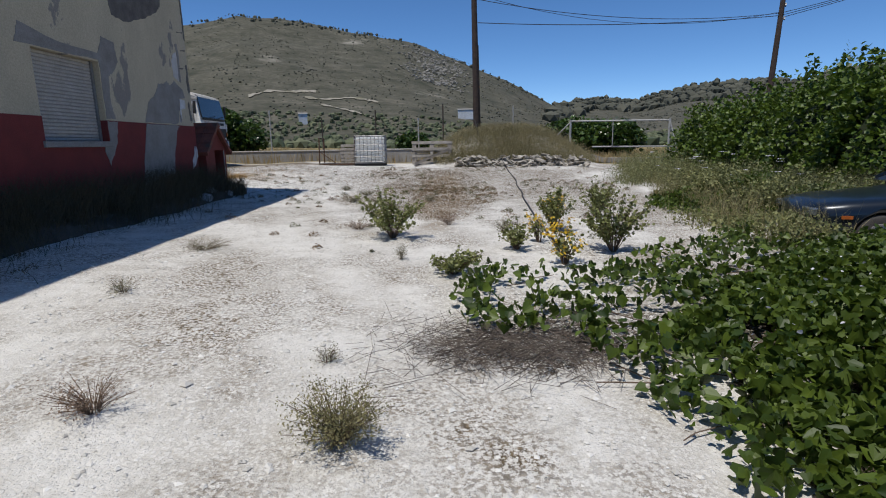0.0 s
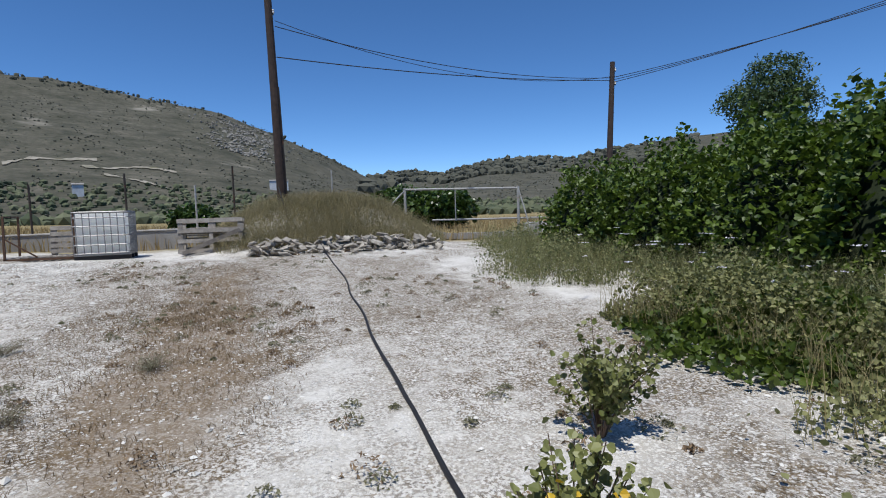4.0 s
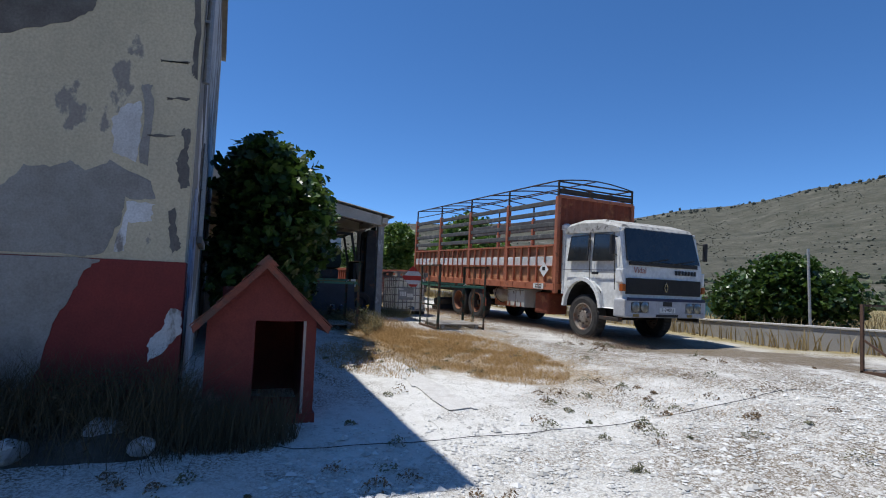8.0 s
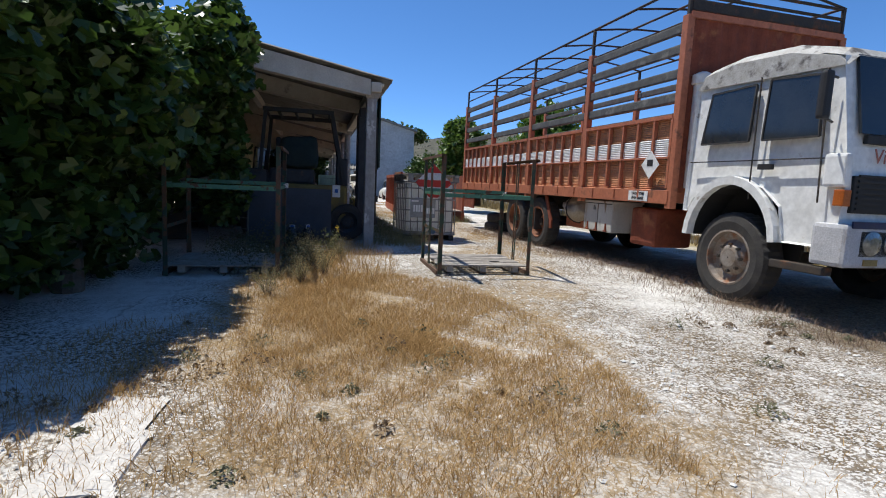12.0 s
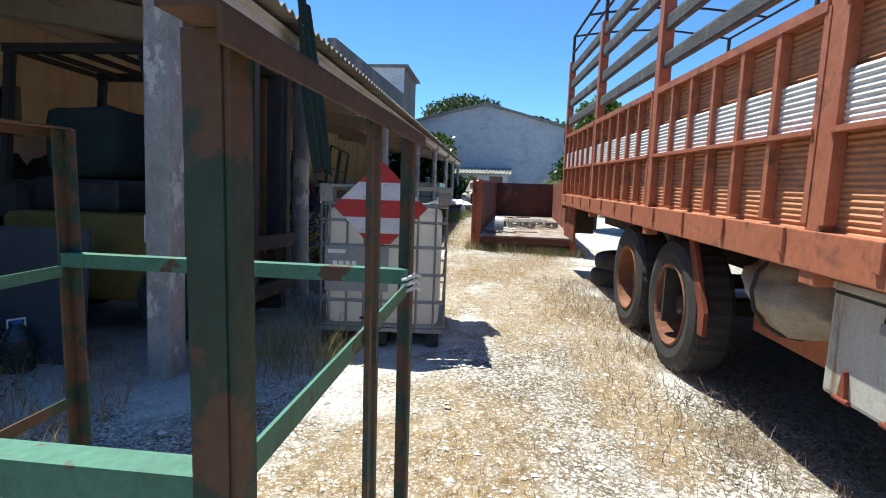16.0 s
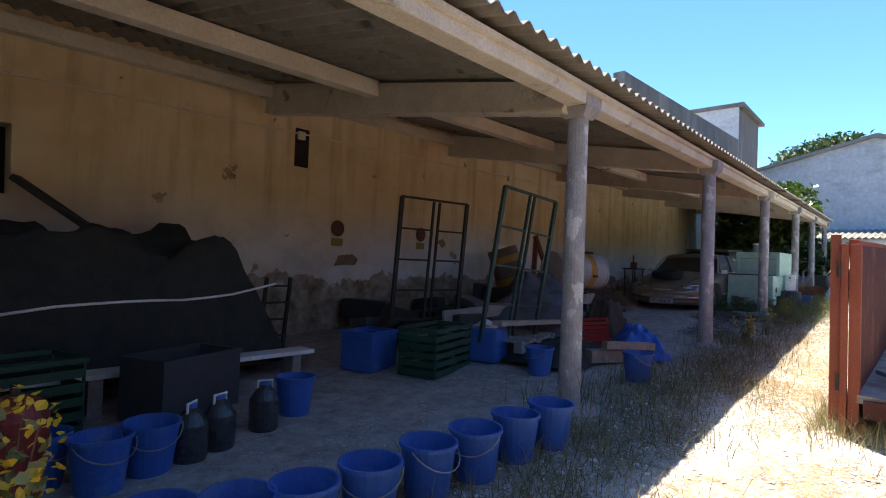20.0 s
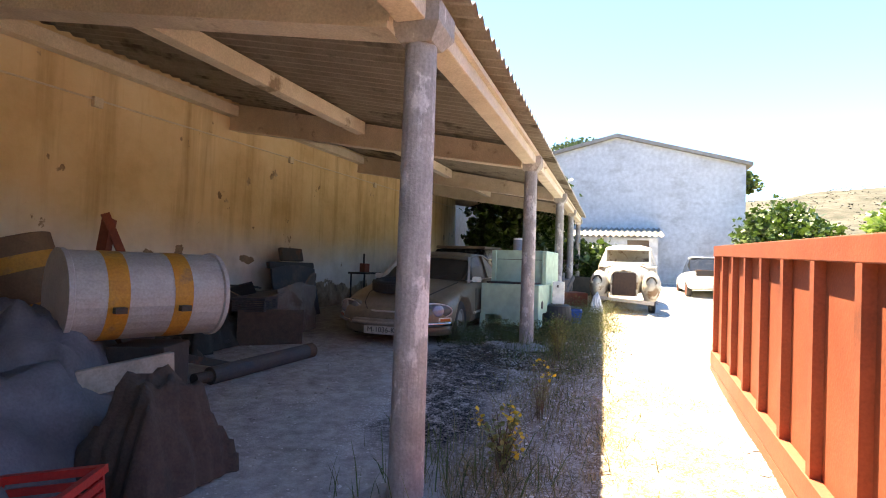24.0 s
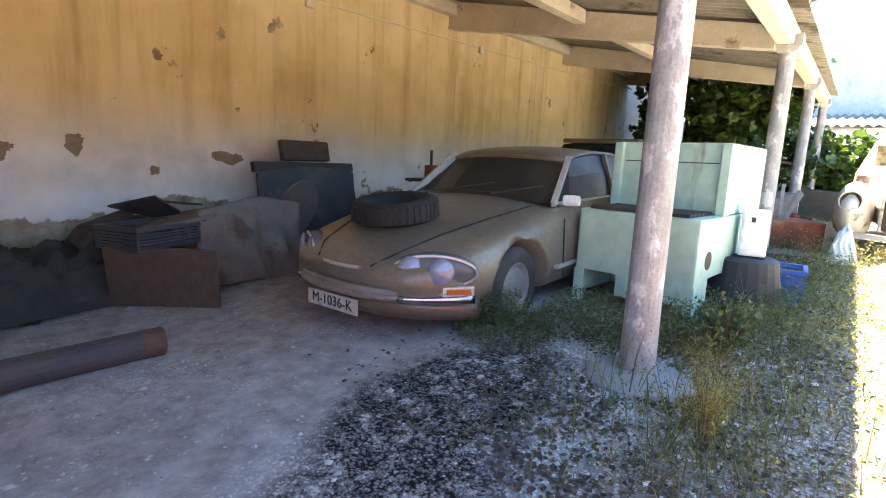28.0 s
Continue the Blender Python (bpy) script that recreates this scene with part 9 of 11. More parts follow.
for s in (-1, 1):
    part("windscreen_pillar", bar(bmesh.new(), (-1.27, s * 0.755, 0.92), (-2.02, s * 0.605, 1.36), 0.04, 0.05), dk, hb)
    part("door_pillar", bar(bmesh.new(), (-2.62, s * 0.76, 0.9), (-2.55, s * 0.60, 1.38), 0.03, 0.07), black_paint, hb)
    part("side_lamp", B(-0.42, -0.30, s * 0.80 - 0.012, s * 0.80 + 0.012, 0.50, 0.54), mat("orange_lens", (0.45, 0.12, 0.02)), hb)
    part("headlamp", B(-0.10, 0.01, s * 0.52 - 0.14, s * 0.52 + 0.14, 0.52, 0.62, 0.02), lamp_glass, hb)
    part("door_seam", bar(bmesh.new(), (-1.45, s * 0.84, 0.88), (-1.45, s * 0.84, 0.3), 0.008, 0.012), black_paint, hb)
    part("door_mirror", B(-1.62, -1.52, s * 0.87 - 0.07, s * 0.87 + 0.07, 0.92, 1.04, 0.02), dk, hb)
    for x in (-0.75, -3.2):
        car_wheel(hb, x, s * 0.73, 0.28, 0.17, -s, galv)


# ---- building with a water tank behind the shed ----
bk = thing("rear_building", pose(0, 0, 0), "grey rendered building with a stepped parapet and a roof tower", "building")
part("wall", B(-58.0, -31.4, 4.0, 9.93, 1.2, 7.6), render_grey, bk)
# lit faces get the pale wall tone, shaded fronts the darker render
part("low_parapet", prism(bmesh.new(), [(-35.3, 7.6), (-31.4, 7.6), (-31.4, 8.0), (-33.9, 8.55), (-34.4, 8.55), (-34.4, 8.1), (-35.3, 8.1)], "y", 9.70, 9.95), far_white, bk, "lower parapet toned pale as if lit")
part("high_parapet", prism(bmesh.new(), [(-52.0, 7.6), (-35.3, 7.6), (-35.3, 9.5), (-36.0, 9.53), (-52.0, 10.35)], "y", 9.55, 9.96), shaded_render, bk, "weathered parapet wall toned dark for its shaded side")
part("roof_tower", B(-57.2, -52.0, 5.6, 9.97, 1.5, 12.35), shaded_render, bk)
part("tower_face", B(-51.995, -51.96, 5.6, 9.965, 7.6, 12.34), far_white, bk, "lit side of the roof tower, added as a pale sheet")
part("tower_lip", B(-57.7, -51.8, 5.4, 10.25, 12.35, 12.55), shaded_render, bk)
# the hole is a thin near-black plate, shade painted onto the face
part("vent_hole", B(-51.958, -51.94, 7.6, 8.25, 10.85, 11.5), shadow_dark, bk)

# ---- leaves and grass ----
rs = np.random.RandomState(7)
OVAL = [(0, 0), (0.35, 0.5), (0.7, 0.4), (1.0, 0), (0.7, -0.4), (0.35, -0.5)]
HEART = [(0.08, 0), (-0.08, 0.32), (0.22, 0.56), (0.62, 0.36), (1.0, 0), (0.62, -0.36), (0.22, -0.56), (-0.08, -0.32)]
LOBED = [(0, 0), (0.1, 0.42), (0.42, 0.58), (0.45, 0.22), (0.78, 0.36), (1.0, 0), (0.78, -0.36), (0.45, -0.22), (0.42, -0.58), (0.1, -0.42)]
NEEDLE = [(0, 0), (0.4, 0.22), (1.0, 0), (0.4, -0.22)]


def leaf_mesh(name, centres, size, material, parent=None, up=0.5, outline=OVAL, vary=0.35, droop=0.2):
    """Many leaves as one mesh; every leaf is an island with a fold along its rib."""
    c = np.asarray(centres, float)
    n = len(c)
    nrm = rs.normal(size=(n, 3))
    nrm[:, 2] = np.abs(nrm[:, 2]) + up
    nrm /= np.linalg.norm(nrm, axis=1)[:, None]
    t = rs.normal(size=(n, 3))
    t[:, 2] -= droop
    t -= (t * nrm).sum(1)[:, None] * nrm
    t /= np.linalg.norm(t, axis=1)[:, None]
    b = np.cross(nrm, t)
    L = size * (1 + vary * rs.uniform(-1, 1, n))
    k = len(outline)
    v = np.zeros((n, k, 3))
    for i, (u, w) in enumerate(outline):
        v[:, i] = c + t * (L * (u - 0.5))[:, None] + b * (L * w)[:, None] + nrm * (L * (0.18 * abs(w) - 0.12 * (u - 0.4) ** 2))[:, None]
    idx = np.arange(n)[:, None] * k
    tip = int(np.argmax([o[0] for o in outline]))
    faces = []
    right = list(range(0, tip + 1))
    left = [0] + list(range(tip, k))
    f1 = (idx + np.array(right)[None, :]).tolist()
    f2 = (idx + np.array(left)[None, :]).tolist()
    ob = pydata(name, v.reshape(-1, 3).tolist(), f1 + f2, material, parent)
    return ob


def blade_mesh(name, roots, h, w, material, parent=None, lean=0.35, vary=0.4):
    r = np.asarray(roots, float)
    n = len(r)
    a = rs.uniform(0, 2 * np.pi, n)
    side = np.stack([np.cos(a), np.sin(a), np.zeros(n)], 1)
    la = rs.uniform(0, 2 * np.pi, n)
    H = h * (1 + vary * rs.uniform(-1, 1, n))
    ln = np.stack([np.cos(la), np.sin(la), np.zeros(n)], 1) * (lean * H * rs.uniform(0.1, 1, n))[:, None]
    upv = np.stack([np.zeros(n), np.zeros(n), H], 1)
    W = (w * (1 + 0.4 * rs.uniform(-1, 1, n)))[:, None]
    v = np.stack([r - side * W / 2, r + side * W / 2, r + upv * 0.55 + ln * 0.35 + side * W * 0.36, r + upv * 0.55 + ln * 0.35 - side * W * 0.36, r + upv * 0.97 + ln], 1)
    i = np.arange(n)[:, None] * 5
    f = (i + np.array([[0, 1, 2, 3]])).tolist() + (i + np.array([[3, 2, 4]])).tolist()
    return pydata(name, v.reshape(-1, 3).tolist(), f, material, parent)


def on_land(x, y, dz=-0.01):
    return np.stack([x, y, land(x, y) + dz], 1)


def oval(n, cx, cy, rx, ry, power=0.6):
    a = rs.uniform(0, 2 * np.pi, n)
    q = rs.uniform(0, 1, n) ** power
    return cx + rx * q * np.cos(a), cy + ry * q * np.sin(a)


ivy_m = leafmat("ivy_leaf", (0.022, 0.046, 0.004), (0.115, 0.165, 0.018), 0.5, 0.3)
hedge_m = leafmat("hedge_leaf", (0.032, 0.066, 0.006), (0.135, 0.20, 0.024), 0.48, 0.3)
fig_m = leafmat("fig_leaf", (0.018, 0.042, 0.007), (0.085, 0.145, 0.026), 0.36, 0.3)
pine_m = leafmat("pine_needle", (0.03, 0.062, 0.02), (0.075, 0.12, 0.035), 0.6, 0.15)
weed_m = leafmat("weed_leaf", (0.125, 0.145, 0.038), (0.26, 0.27, 0.095), 0.5, 0.25)
grey_weed = leafmat("grey_weed_leaf", (0.15, 0.145, 0.09), (0.28, 0.26, 0.17), 0.7, 0.2)
straw_m = leafmat("straw_blade", (0.31, 0.18, 0.062), (0.57, 0.38, 0.155), 0.8, 0.25)
olive_m = leafmat("olive_blade", (0.17, 0.16, 0.07), (0.40, 0.33, 0.16), 0.8, 0.25)
green_m = leafmat("green_blade", (0.06, 0.10, 0.025), (0.14, 0.18, 0.05), 0.6, 0.3)
# dry weeds, their brown darkened for the shade of the house
wall_weed_m = leafmat("shaded_wall_weed", (0.055, 0.046, 0.026), (0.13, 0.105, 0.058), 0.8, 0.2)
brown_m = leafmat("dead_stem", (0.16, 0.105, 0.07), (0.32, 0.22, 0.15), 0.9, 0.1)
yellow_m = leafmat("yellow_petal", (0.60, 0.38, 0.02), (0.75, 0.52, 0.05), 0.6, 0.3)
white_m = leafmat("white_petal", (0.62, 0.60, 0.66), (0.75, 0.74, 0.78), 0.6, 0.3)
bark = mat("grey_bark", (0.16, 0.13, 0.10), (0.10, 0.08, 0.06), 9, 0.95, bump=0.6)


def stuff(ob, label, category):
    return tagged(ob, label, category, kind="stuff")


# dry grass and weeds
x, y = oval(90000, -8.8, 15.7, 2.8, 1.25, 0.7)
keep = wob(x * 1.3, y * 1.3, 2.1) + 0.5 * wob(x * 4, y * 4, 2.0) + rs.normal(0, 0.25, len(x)) > -0.28
x, y = x[keep], y[keep]
stuff(blade_mesh("dry_grass", on_land(x, y), 0.055, 0.0034, straw_m, lean=1.6, vary=0.7), "straw-coloured dry grass on gravel", "grass")
x, y = oval(3000, -7.0, 16.6, 3.4, 1.7, 0.8)
stuff(blade_mesh("dry_grass", on_land(x, y), 0.05, 0.004, straw_m, lean=1.4), "thin dry grass on gravel", "grass")
x, y = oval(4500, -12.6, 15.1, 2.0, 0.9, 0.7)
stuff(blade_mesh("dry_grass", on_land(x, y), 0.14, 0.004, straw_m, lean=1.0), "tall dry grass at the shed mouth", "grass")
n = 34000
x = rs.uniform(-42, -15.5, n)
y = 16.2 + 0.02 * (x + 21) + rs.normal(0, 0.30, n)
keep = (wob(x * 1.6, y * 1.6, 2.2) + rs.normal(0, 0.4, n) > -0.35) & ((x > -26.0) | (rs.uniform(size=n) < 0.4))
x, y = x[keep], y[keep]
dry = rs.uniform(size=len(x)) < 0.5
stuff(blade_mesh("verge_grass", on_land(x[dry], y[dry]), 0.13, 0.0045, olive_m, lean=1.1, vary=0.6), "olive and straw grass along the shed edge", "grass")
stuff(blade_mesh("verge_grass", on_land(x[~dry], y[~dry]), 0.11, 0.005, leafmat("verge_green", (0.05, 0.062, 0.024), (0.14, 0.14, 0.055), 0.8, 0.2), lean=1.2, vary=0.7), "dull green and brown grass along the shed edge", "grass")
n = 1000
x = rs.choice([-21.2, -22.6, -25.6, -29.6, -31.4, -32.6, -34], n) + rs.normal(0, 0.35, n)
y = 15.75 + rs.normal(0, 0.28, n)
stuff(blade_mesh("tall_weeds", on_land(x, y), 0.27, 0.006, green_m, lean=0.8, vary=0.6), "tall green weeds round the columns", "weeds")
n = 52000
x, y = rs.uniform(-36, -13, n), rs.uniform(16.4, 19.0, n)
keep = np.sin(x * 2.1 + 3 * np.sin(y * 1.7)) + np.sin(y * 3.3 + x) > 0.1
stuff(blade_mesh("short_straw", on_land(x[keep], y[keep]), 0.05, 0.0032, straw_m, lean=1.8), "short dry straw on the pale track", "grass")
x, y = oval(44000, 2.4, 21.8, 3.4, 2.9, 0.65)
y = np.where(y < 19.9, 39.8 - y, y) + 0.2 * np.sin(x * 3)
stuff(blade_mesh("mound_grass", on_land(x, y), 0.32, 0.006, leafmat("mound_blade", (0.17, 0.15, 0.07), (0.40, 0.34, 0.19), 0.8, 0.2), lean=1.1, vary=0.75), "tall dry grass covering the mound", "grass")
mx_p, my_p = oval(26000, 2.6, 21.6, 3.3, 2.6, 0.6)
mp = on_land(mx_p, np.where(my_p < 19.9, 39.8 - my_p, my_p))
mp[:, 2] += rs.uniform(0.02, 0.42, len(mx_p)) * (0.6 + 0.5 * wob(mx_p, my_p, 1.9))
stuff(leaf_mesh("mound_weeds", mp, 0.045, leafmat("mound_weed_leaf", (0.11, 0.115, 0.045), (0.30, 0.27, 0.14), 0.8, 0.2), up=0.2, outline=NEEDLE), "grey-green weeds among the mound grass", "weeds")
n = 46000
x, y = rs.uniform(3.4, 8.4, n), rs.uniform(7.4, 20.5, n)
weed_edge = np.interp(y, (7.4, 8.4, 10.0, 11.3, 12.3, 12.8, 13.1, 13.6, 14.6, 15.4, 17.0, 20.5), (4.8, 5.0, 5.3, 5.4, 5.8, 5.6, 5.0, 4.5, 4.25, 4.5, 5.5, 6.3)) + 0.18 * np.sin(y * 3.1) + 0.10 * np.sin(y * 7.7 + 1)
keep = (x > weed_edge + np.abs(rs.normal(0, 0.25, n))) & (rs.uniform(size=n) < 0.25 + 0.75 * np.clip((x - weed_edge) / 0.9, 0, 1)) & (wob(x * 1.8, y * 1.8, 2.0) > -0.45)
stuff(blade_mesh("tall_weeds", on_land(x[keep][:15000], y[keep][:15000]), 0.48, 0.005, leafmat("verge_blade", (0.10, 0.115, 0.038), (0.30, 0.285, 0.13), 0.7, 0.25), lean=0.8, vary=0.7), "tall green and straw weeds below the hedge", "weeds")
xk, yk = x[keep], y[keep]
pts = on_land(xk, yk)
pts[:, 2] += rs.uniform(0.02, 0.85, len(xk)) * np.maximum(0.1, 0.5 + 0.5 * wob(xk, yk, 1.6)) * (0.45 + 0.75 * np.clip((xk - weed_edge[keep]) / 1.0, 0, 1))
stuff(leaf_mesh("weed_leaves", pts, 0.034, leafmat("hedge_weed_leaf", (0.075, 0.098, 0.028), (0.28, 0.28, 0.12), 0.6, 0.3), up=0.15, vary=0.6), "leafy green weeds below the hedge", "weeds")
n = 15000
x = np.concatenate([rs.uniform(4.2, 5.5, n), rs.normal(4.15, 0.35, n // 3)])
y = np.concatenate([rs.uniform(8.2, 11.2, n), rs.uniform(5.9, 8.3, n // 3)])
tall = np.concatenate([0.95 * sm(4.1, 4.9, x[:n]), np.full(n // 3, 0.34)])
keep = wob(x * 1.9, y * 1.9, 2.0) > -0.35
x, y, tall = x[keep], y[keep], tall[keep]
c = on_land(x, y, 0.02)
c[:, 2] += tall * rs.uniform(0.05, 1, len(x)) * (0.65 + 0.4 * wob(x, y, 1.6))
stuff(leaf_mesh("tall_weeds", c, 0.034, leafmat("pale_weed_leaf", (0.11, 0.125, 0.04), (0.32, 0.32, 0.13), 0.6, 0.3), up=0.1, vary=0.6), "tall yellow-green weeds round the front of the car", "weeds")
stuff(blade_mesh("tall_weeds", on_land(x[::5], y[::5]), 0.42, 0.005, olive_m, lean=0.7, vary=0.6), "dry stalks among the weeds round the car", "weeds")
fx, fy = rs.uniform(4.5, 6.4, 26), rs.uniform(8.5, 13.5, 26)
fl = np.repeat(on_land(fx, fy, 0.0), 14, 0)
fl[:, 2] += np.repeat(rs.uniform(0.55, 0.95, 26), 14)
fl[:, :2] += rs.normal(0, 0.03, (len(fl), 2))
stuff(leaf_mesh("white_umbels", fl, 0.02, white_m, up=1.5), "white umbel flowers among the weeds", "flowers")
n = 24000
x = rs.uniform(-34.5, -27.2, n)
y = 15.95 + 0.02 * (x + 30) + rs.normal(0, 0.34, n)
keep = np.sin(x * 2.3) + 0.8 * np.sin(x * 5.1 + y * 4) > -0.3
c = on_land(x[keep], y[keep])
c[:, 2] += np.abs(rs.normal(0, 0.10, keep.sum())) + 0.01
stuff(leaf_mesh("verge_weeds", c, 0.02, leafmat("verge_weed_leaf", (0.055, 0.085, 0.022), (0.20, 0.215, 0.065), 0.6, 0.25), up=0.3, outline=NEEDLE), "leafy green weeds along the shed edge", "weeds")
x, y = oval(16000, -10.6, 14.8, 2.0, 0.65, 0.7)
stuff(blade_mesh("dry_grass", on_land(x, y), 0.06, 0.0034, straw_m, lean=1.5, vary=0.7), "dry grass beside the worn path", "grass")
x, y = oval(5000, -8.2, 13.9, 1.5, 0.8, 0.7)
stuff(blade_mesh("dry_grass", on_land(x, y), 0.07, 0.004, straw_m, lean=1.3), "dry grass behind the house corner", "grass")
# tufts over the yard
tx, ty = rs.uniform(-9.5, 4.5, 1500), rs.uniform(2.5, 20.0, 1500)
ok = (~((tx < -4.7) & (ty < 12.8))) & ((np.sin(tx * 1.7 + ty * 0.6) + np.sin(ty * 1.1 - tx * 0.5) > 0.35) | (rs.uniform(size=1500) < 0.12)) & (rs.uniform(size=1500) < np.interp(ty, (6.0, 9.5), (0.08, 1.0)))
tx, ty = tx[ok], ty[ok]
tr = np.abs(rs.normal(0.06, 0.035, len(tx))) + 0.025
nb = 56
ang, q = rs.uniform(0, 6.283, len(tx) * nb), rs.uniform(0, 1, len(tx) * nb) ** 0.6
rr = np.repeat(tr, nb)
c = on_land(np.repeat(tx, nb) + rr * q * np.cos(ang), np.repeat(ty, nb) + rr * q * np.sin(ang), 0.004)
c[:, 2] += rr * 0.75 * (1 - q ** 2) * rs.uniform(0.2, 1, len(rr))
which = np.repeat(rs.uniform(size=len(tx)), nb)
stuff(leaf_mesh("small_tufts", c[which < 0.5], 0.030, leafmat("tuft_leaf", (0.10, 0.105, 0.058), (0.25, 0.235, 0.14), 0.8, 0.2), up=0.3, outline=NEEDLE), "low grey-green tufts scattered on gravel", "grass")
stuff(leaf_mesh("small_tufts", c[which >= 0.5], 0.030, leafmat("dry_tuft_leaf", (0.13, 0.085, 0.05), (0.30, 0.215, 0.13), 0.9, 0.15), up=0.3, outline=NEEDLE), "low brown tufts scattered on gravel", "grass")
x, y = oval(26000, -0.3, 13.4, 1.5, 4.9, 0.75)
keep = wob(x * 2.2, y * 2.2, 2.1) + 0.5 * wob(x * 6, y * 6, 2.0) + rs.normal(0, 0.3, len(x)) > -0.1
x, y = x[keep], y[keep]
stuff(blade_mesh("brown_stubble", on_land(x, y), 0.05, 0.005, leafmat("stubble", (0.12, 0.08, 0.045), (0.25, 0.185, 0.105), 0.9, 0.1), lean=1.4), "brown stubble over broken gravel", "grass")
bank_y = np.linspace(-4.0, 11.25, 60)
bm = bmesh.new()
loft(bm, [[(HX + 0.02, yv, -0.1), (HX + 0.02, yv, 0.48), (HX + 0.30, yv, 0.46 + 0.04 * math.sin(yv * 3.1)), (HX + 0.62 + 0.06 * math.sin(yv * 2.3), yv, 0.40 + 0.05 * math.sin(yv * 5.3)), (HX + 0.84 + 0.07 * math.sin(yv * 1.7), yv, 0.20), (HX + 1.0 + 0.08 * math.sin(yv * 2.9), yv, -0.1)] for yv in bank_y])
# earth and rubble, with the wall's shade put into the tone
tagged(link("wall_bank", bm, mat("shaded_bank_earth", (0.10, 0.082, 0.062), (0.065, 0.052, 0.040), 5, 0.95, bump=0.8, c3=(0.21, 0.19, 0.16), s3=4.0, t3=0.62), smooth=True), "low bank of earth and rubble along the house wall, toned dark for its shade", "bank", kind="structure")
n = 30000
y = rs.uniform(-3.0, 11.5, n)
x = HX + 0.05 + np.abs(rs.normal(0, 0.42, n)) * (0.85 + 0.25 * np.sin(y * 1.7))
c = np.stack([x, y, np.interp(x - HX, (0, 0.6, 0.9, 1.05), (0.44, 0.38, 0.16, 0.1))], 1)
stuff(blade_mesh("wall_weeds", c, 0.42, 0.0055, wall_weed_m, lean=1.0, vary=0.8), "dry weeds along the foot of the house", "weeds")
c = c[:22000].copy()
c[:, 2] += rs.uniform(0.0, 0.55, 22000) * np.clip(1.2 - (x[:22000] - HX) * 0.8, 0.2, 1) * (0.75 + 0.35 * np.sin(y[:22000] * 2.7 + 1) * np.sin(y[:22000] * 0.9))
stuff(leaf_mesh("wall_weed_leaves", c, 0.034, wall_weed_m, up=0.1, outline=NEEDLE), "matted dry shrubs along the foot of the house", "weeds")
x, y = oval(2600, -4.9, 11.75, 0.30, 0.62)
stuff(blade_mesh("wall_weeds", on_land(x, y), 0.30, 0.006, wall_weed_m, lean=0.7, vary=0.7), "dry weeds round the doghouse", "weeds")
n = 9000
x = rs.uniform(-19, -8.4, n)
y = 19.45 + 0.049 * (x + 11.3) + rs.normal(0, 0.34, n)
stuff(blade_mesh("wheel_weeds", on_land(x, y), 0.085, 0.004, brown_m, lean=1.5, vary=0.8), "dead weeds and straw below the truck", "weeds")
x, y = oval(900, -14.75, 16.35, 0.45, 0.55)
stuff(blade_mesh("tote_weeds", on_land(x, y), 0.24, 0.005, olive_m, lean=1.0, vary=0.7), "dry and green weeds beside the tote", "weeds")
x, y = oval(9000, -12.9, 14.3, 1.7, 0.9, 0.7)
c = on_land(x, y)
c[:, 2] += rs.uniform(0.01, 0.55, len(x)) * (0.5 + 0.5 * wob(x, y, 2.4))
stuff(leaf_mesh("shed_mouth_weeds", c, 0.032, leafmat("mouth_weed_leaf", (0.05, 0.06, 0.028), (0.17, 0.15, 0.07), 0.8, 0.2), up=0.2, outline=NEEDLE), "tangled dark weeds at the mouth of the shed", "weeds")
x = -22.3 + rs.normal(0, 0.35, 5000)
y = rs.uniform(17.2, 19.7, 5000)
stuff(blade_mesh("skip_weeds", on_land(x, y), 0.16, 0.005, olive_m, lean=1.0, vary=0.8), "dry grass at the open end of the skip", "grass")
# meadow beyond the yard
n = 26000
x, y = rs.uniform(-45, 30, n), 23.6 + 30 * rs.uniform(0, 1, n) ** 1.6
keep = ~((y > 24.4 - 0.05 * x) & (y < 28.0 - 0.05 * x))
stuff(blade_mesh("meadow_grass", on_land(x[keep], y[keep]), 0.42, 0.03, leafmat("meadow_blade", (0.24, 0.18, 0.08), (0.42, 0.32, 0.16), 0.8, 0.2), lean=0.5), "dry meadow grass beyond the yard", "grass")


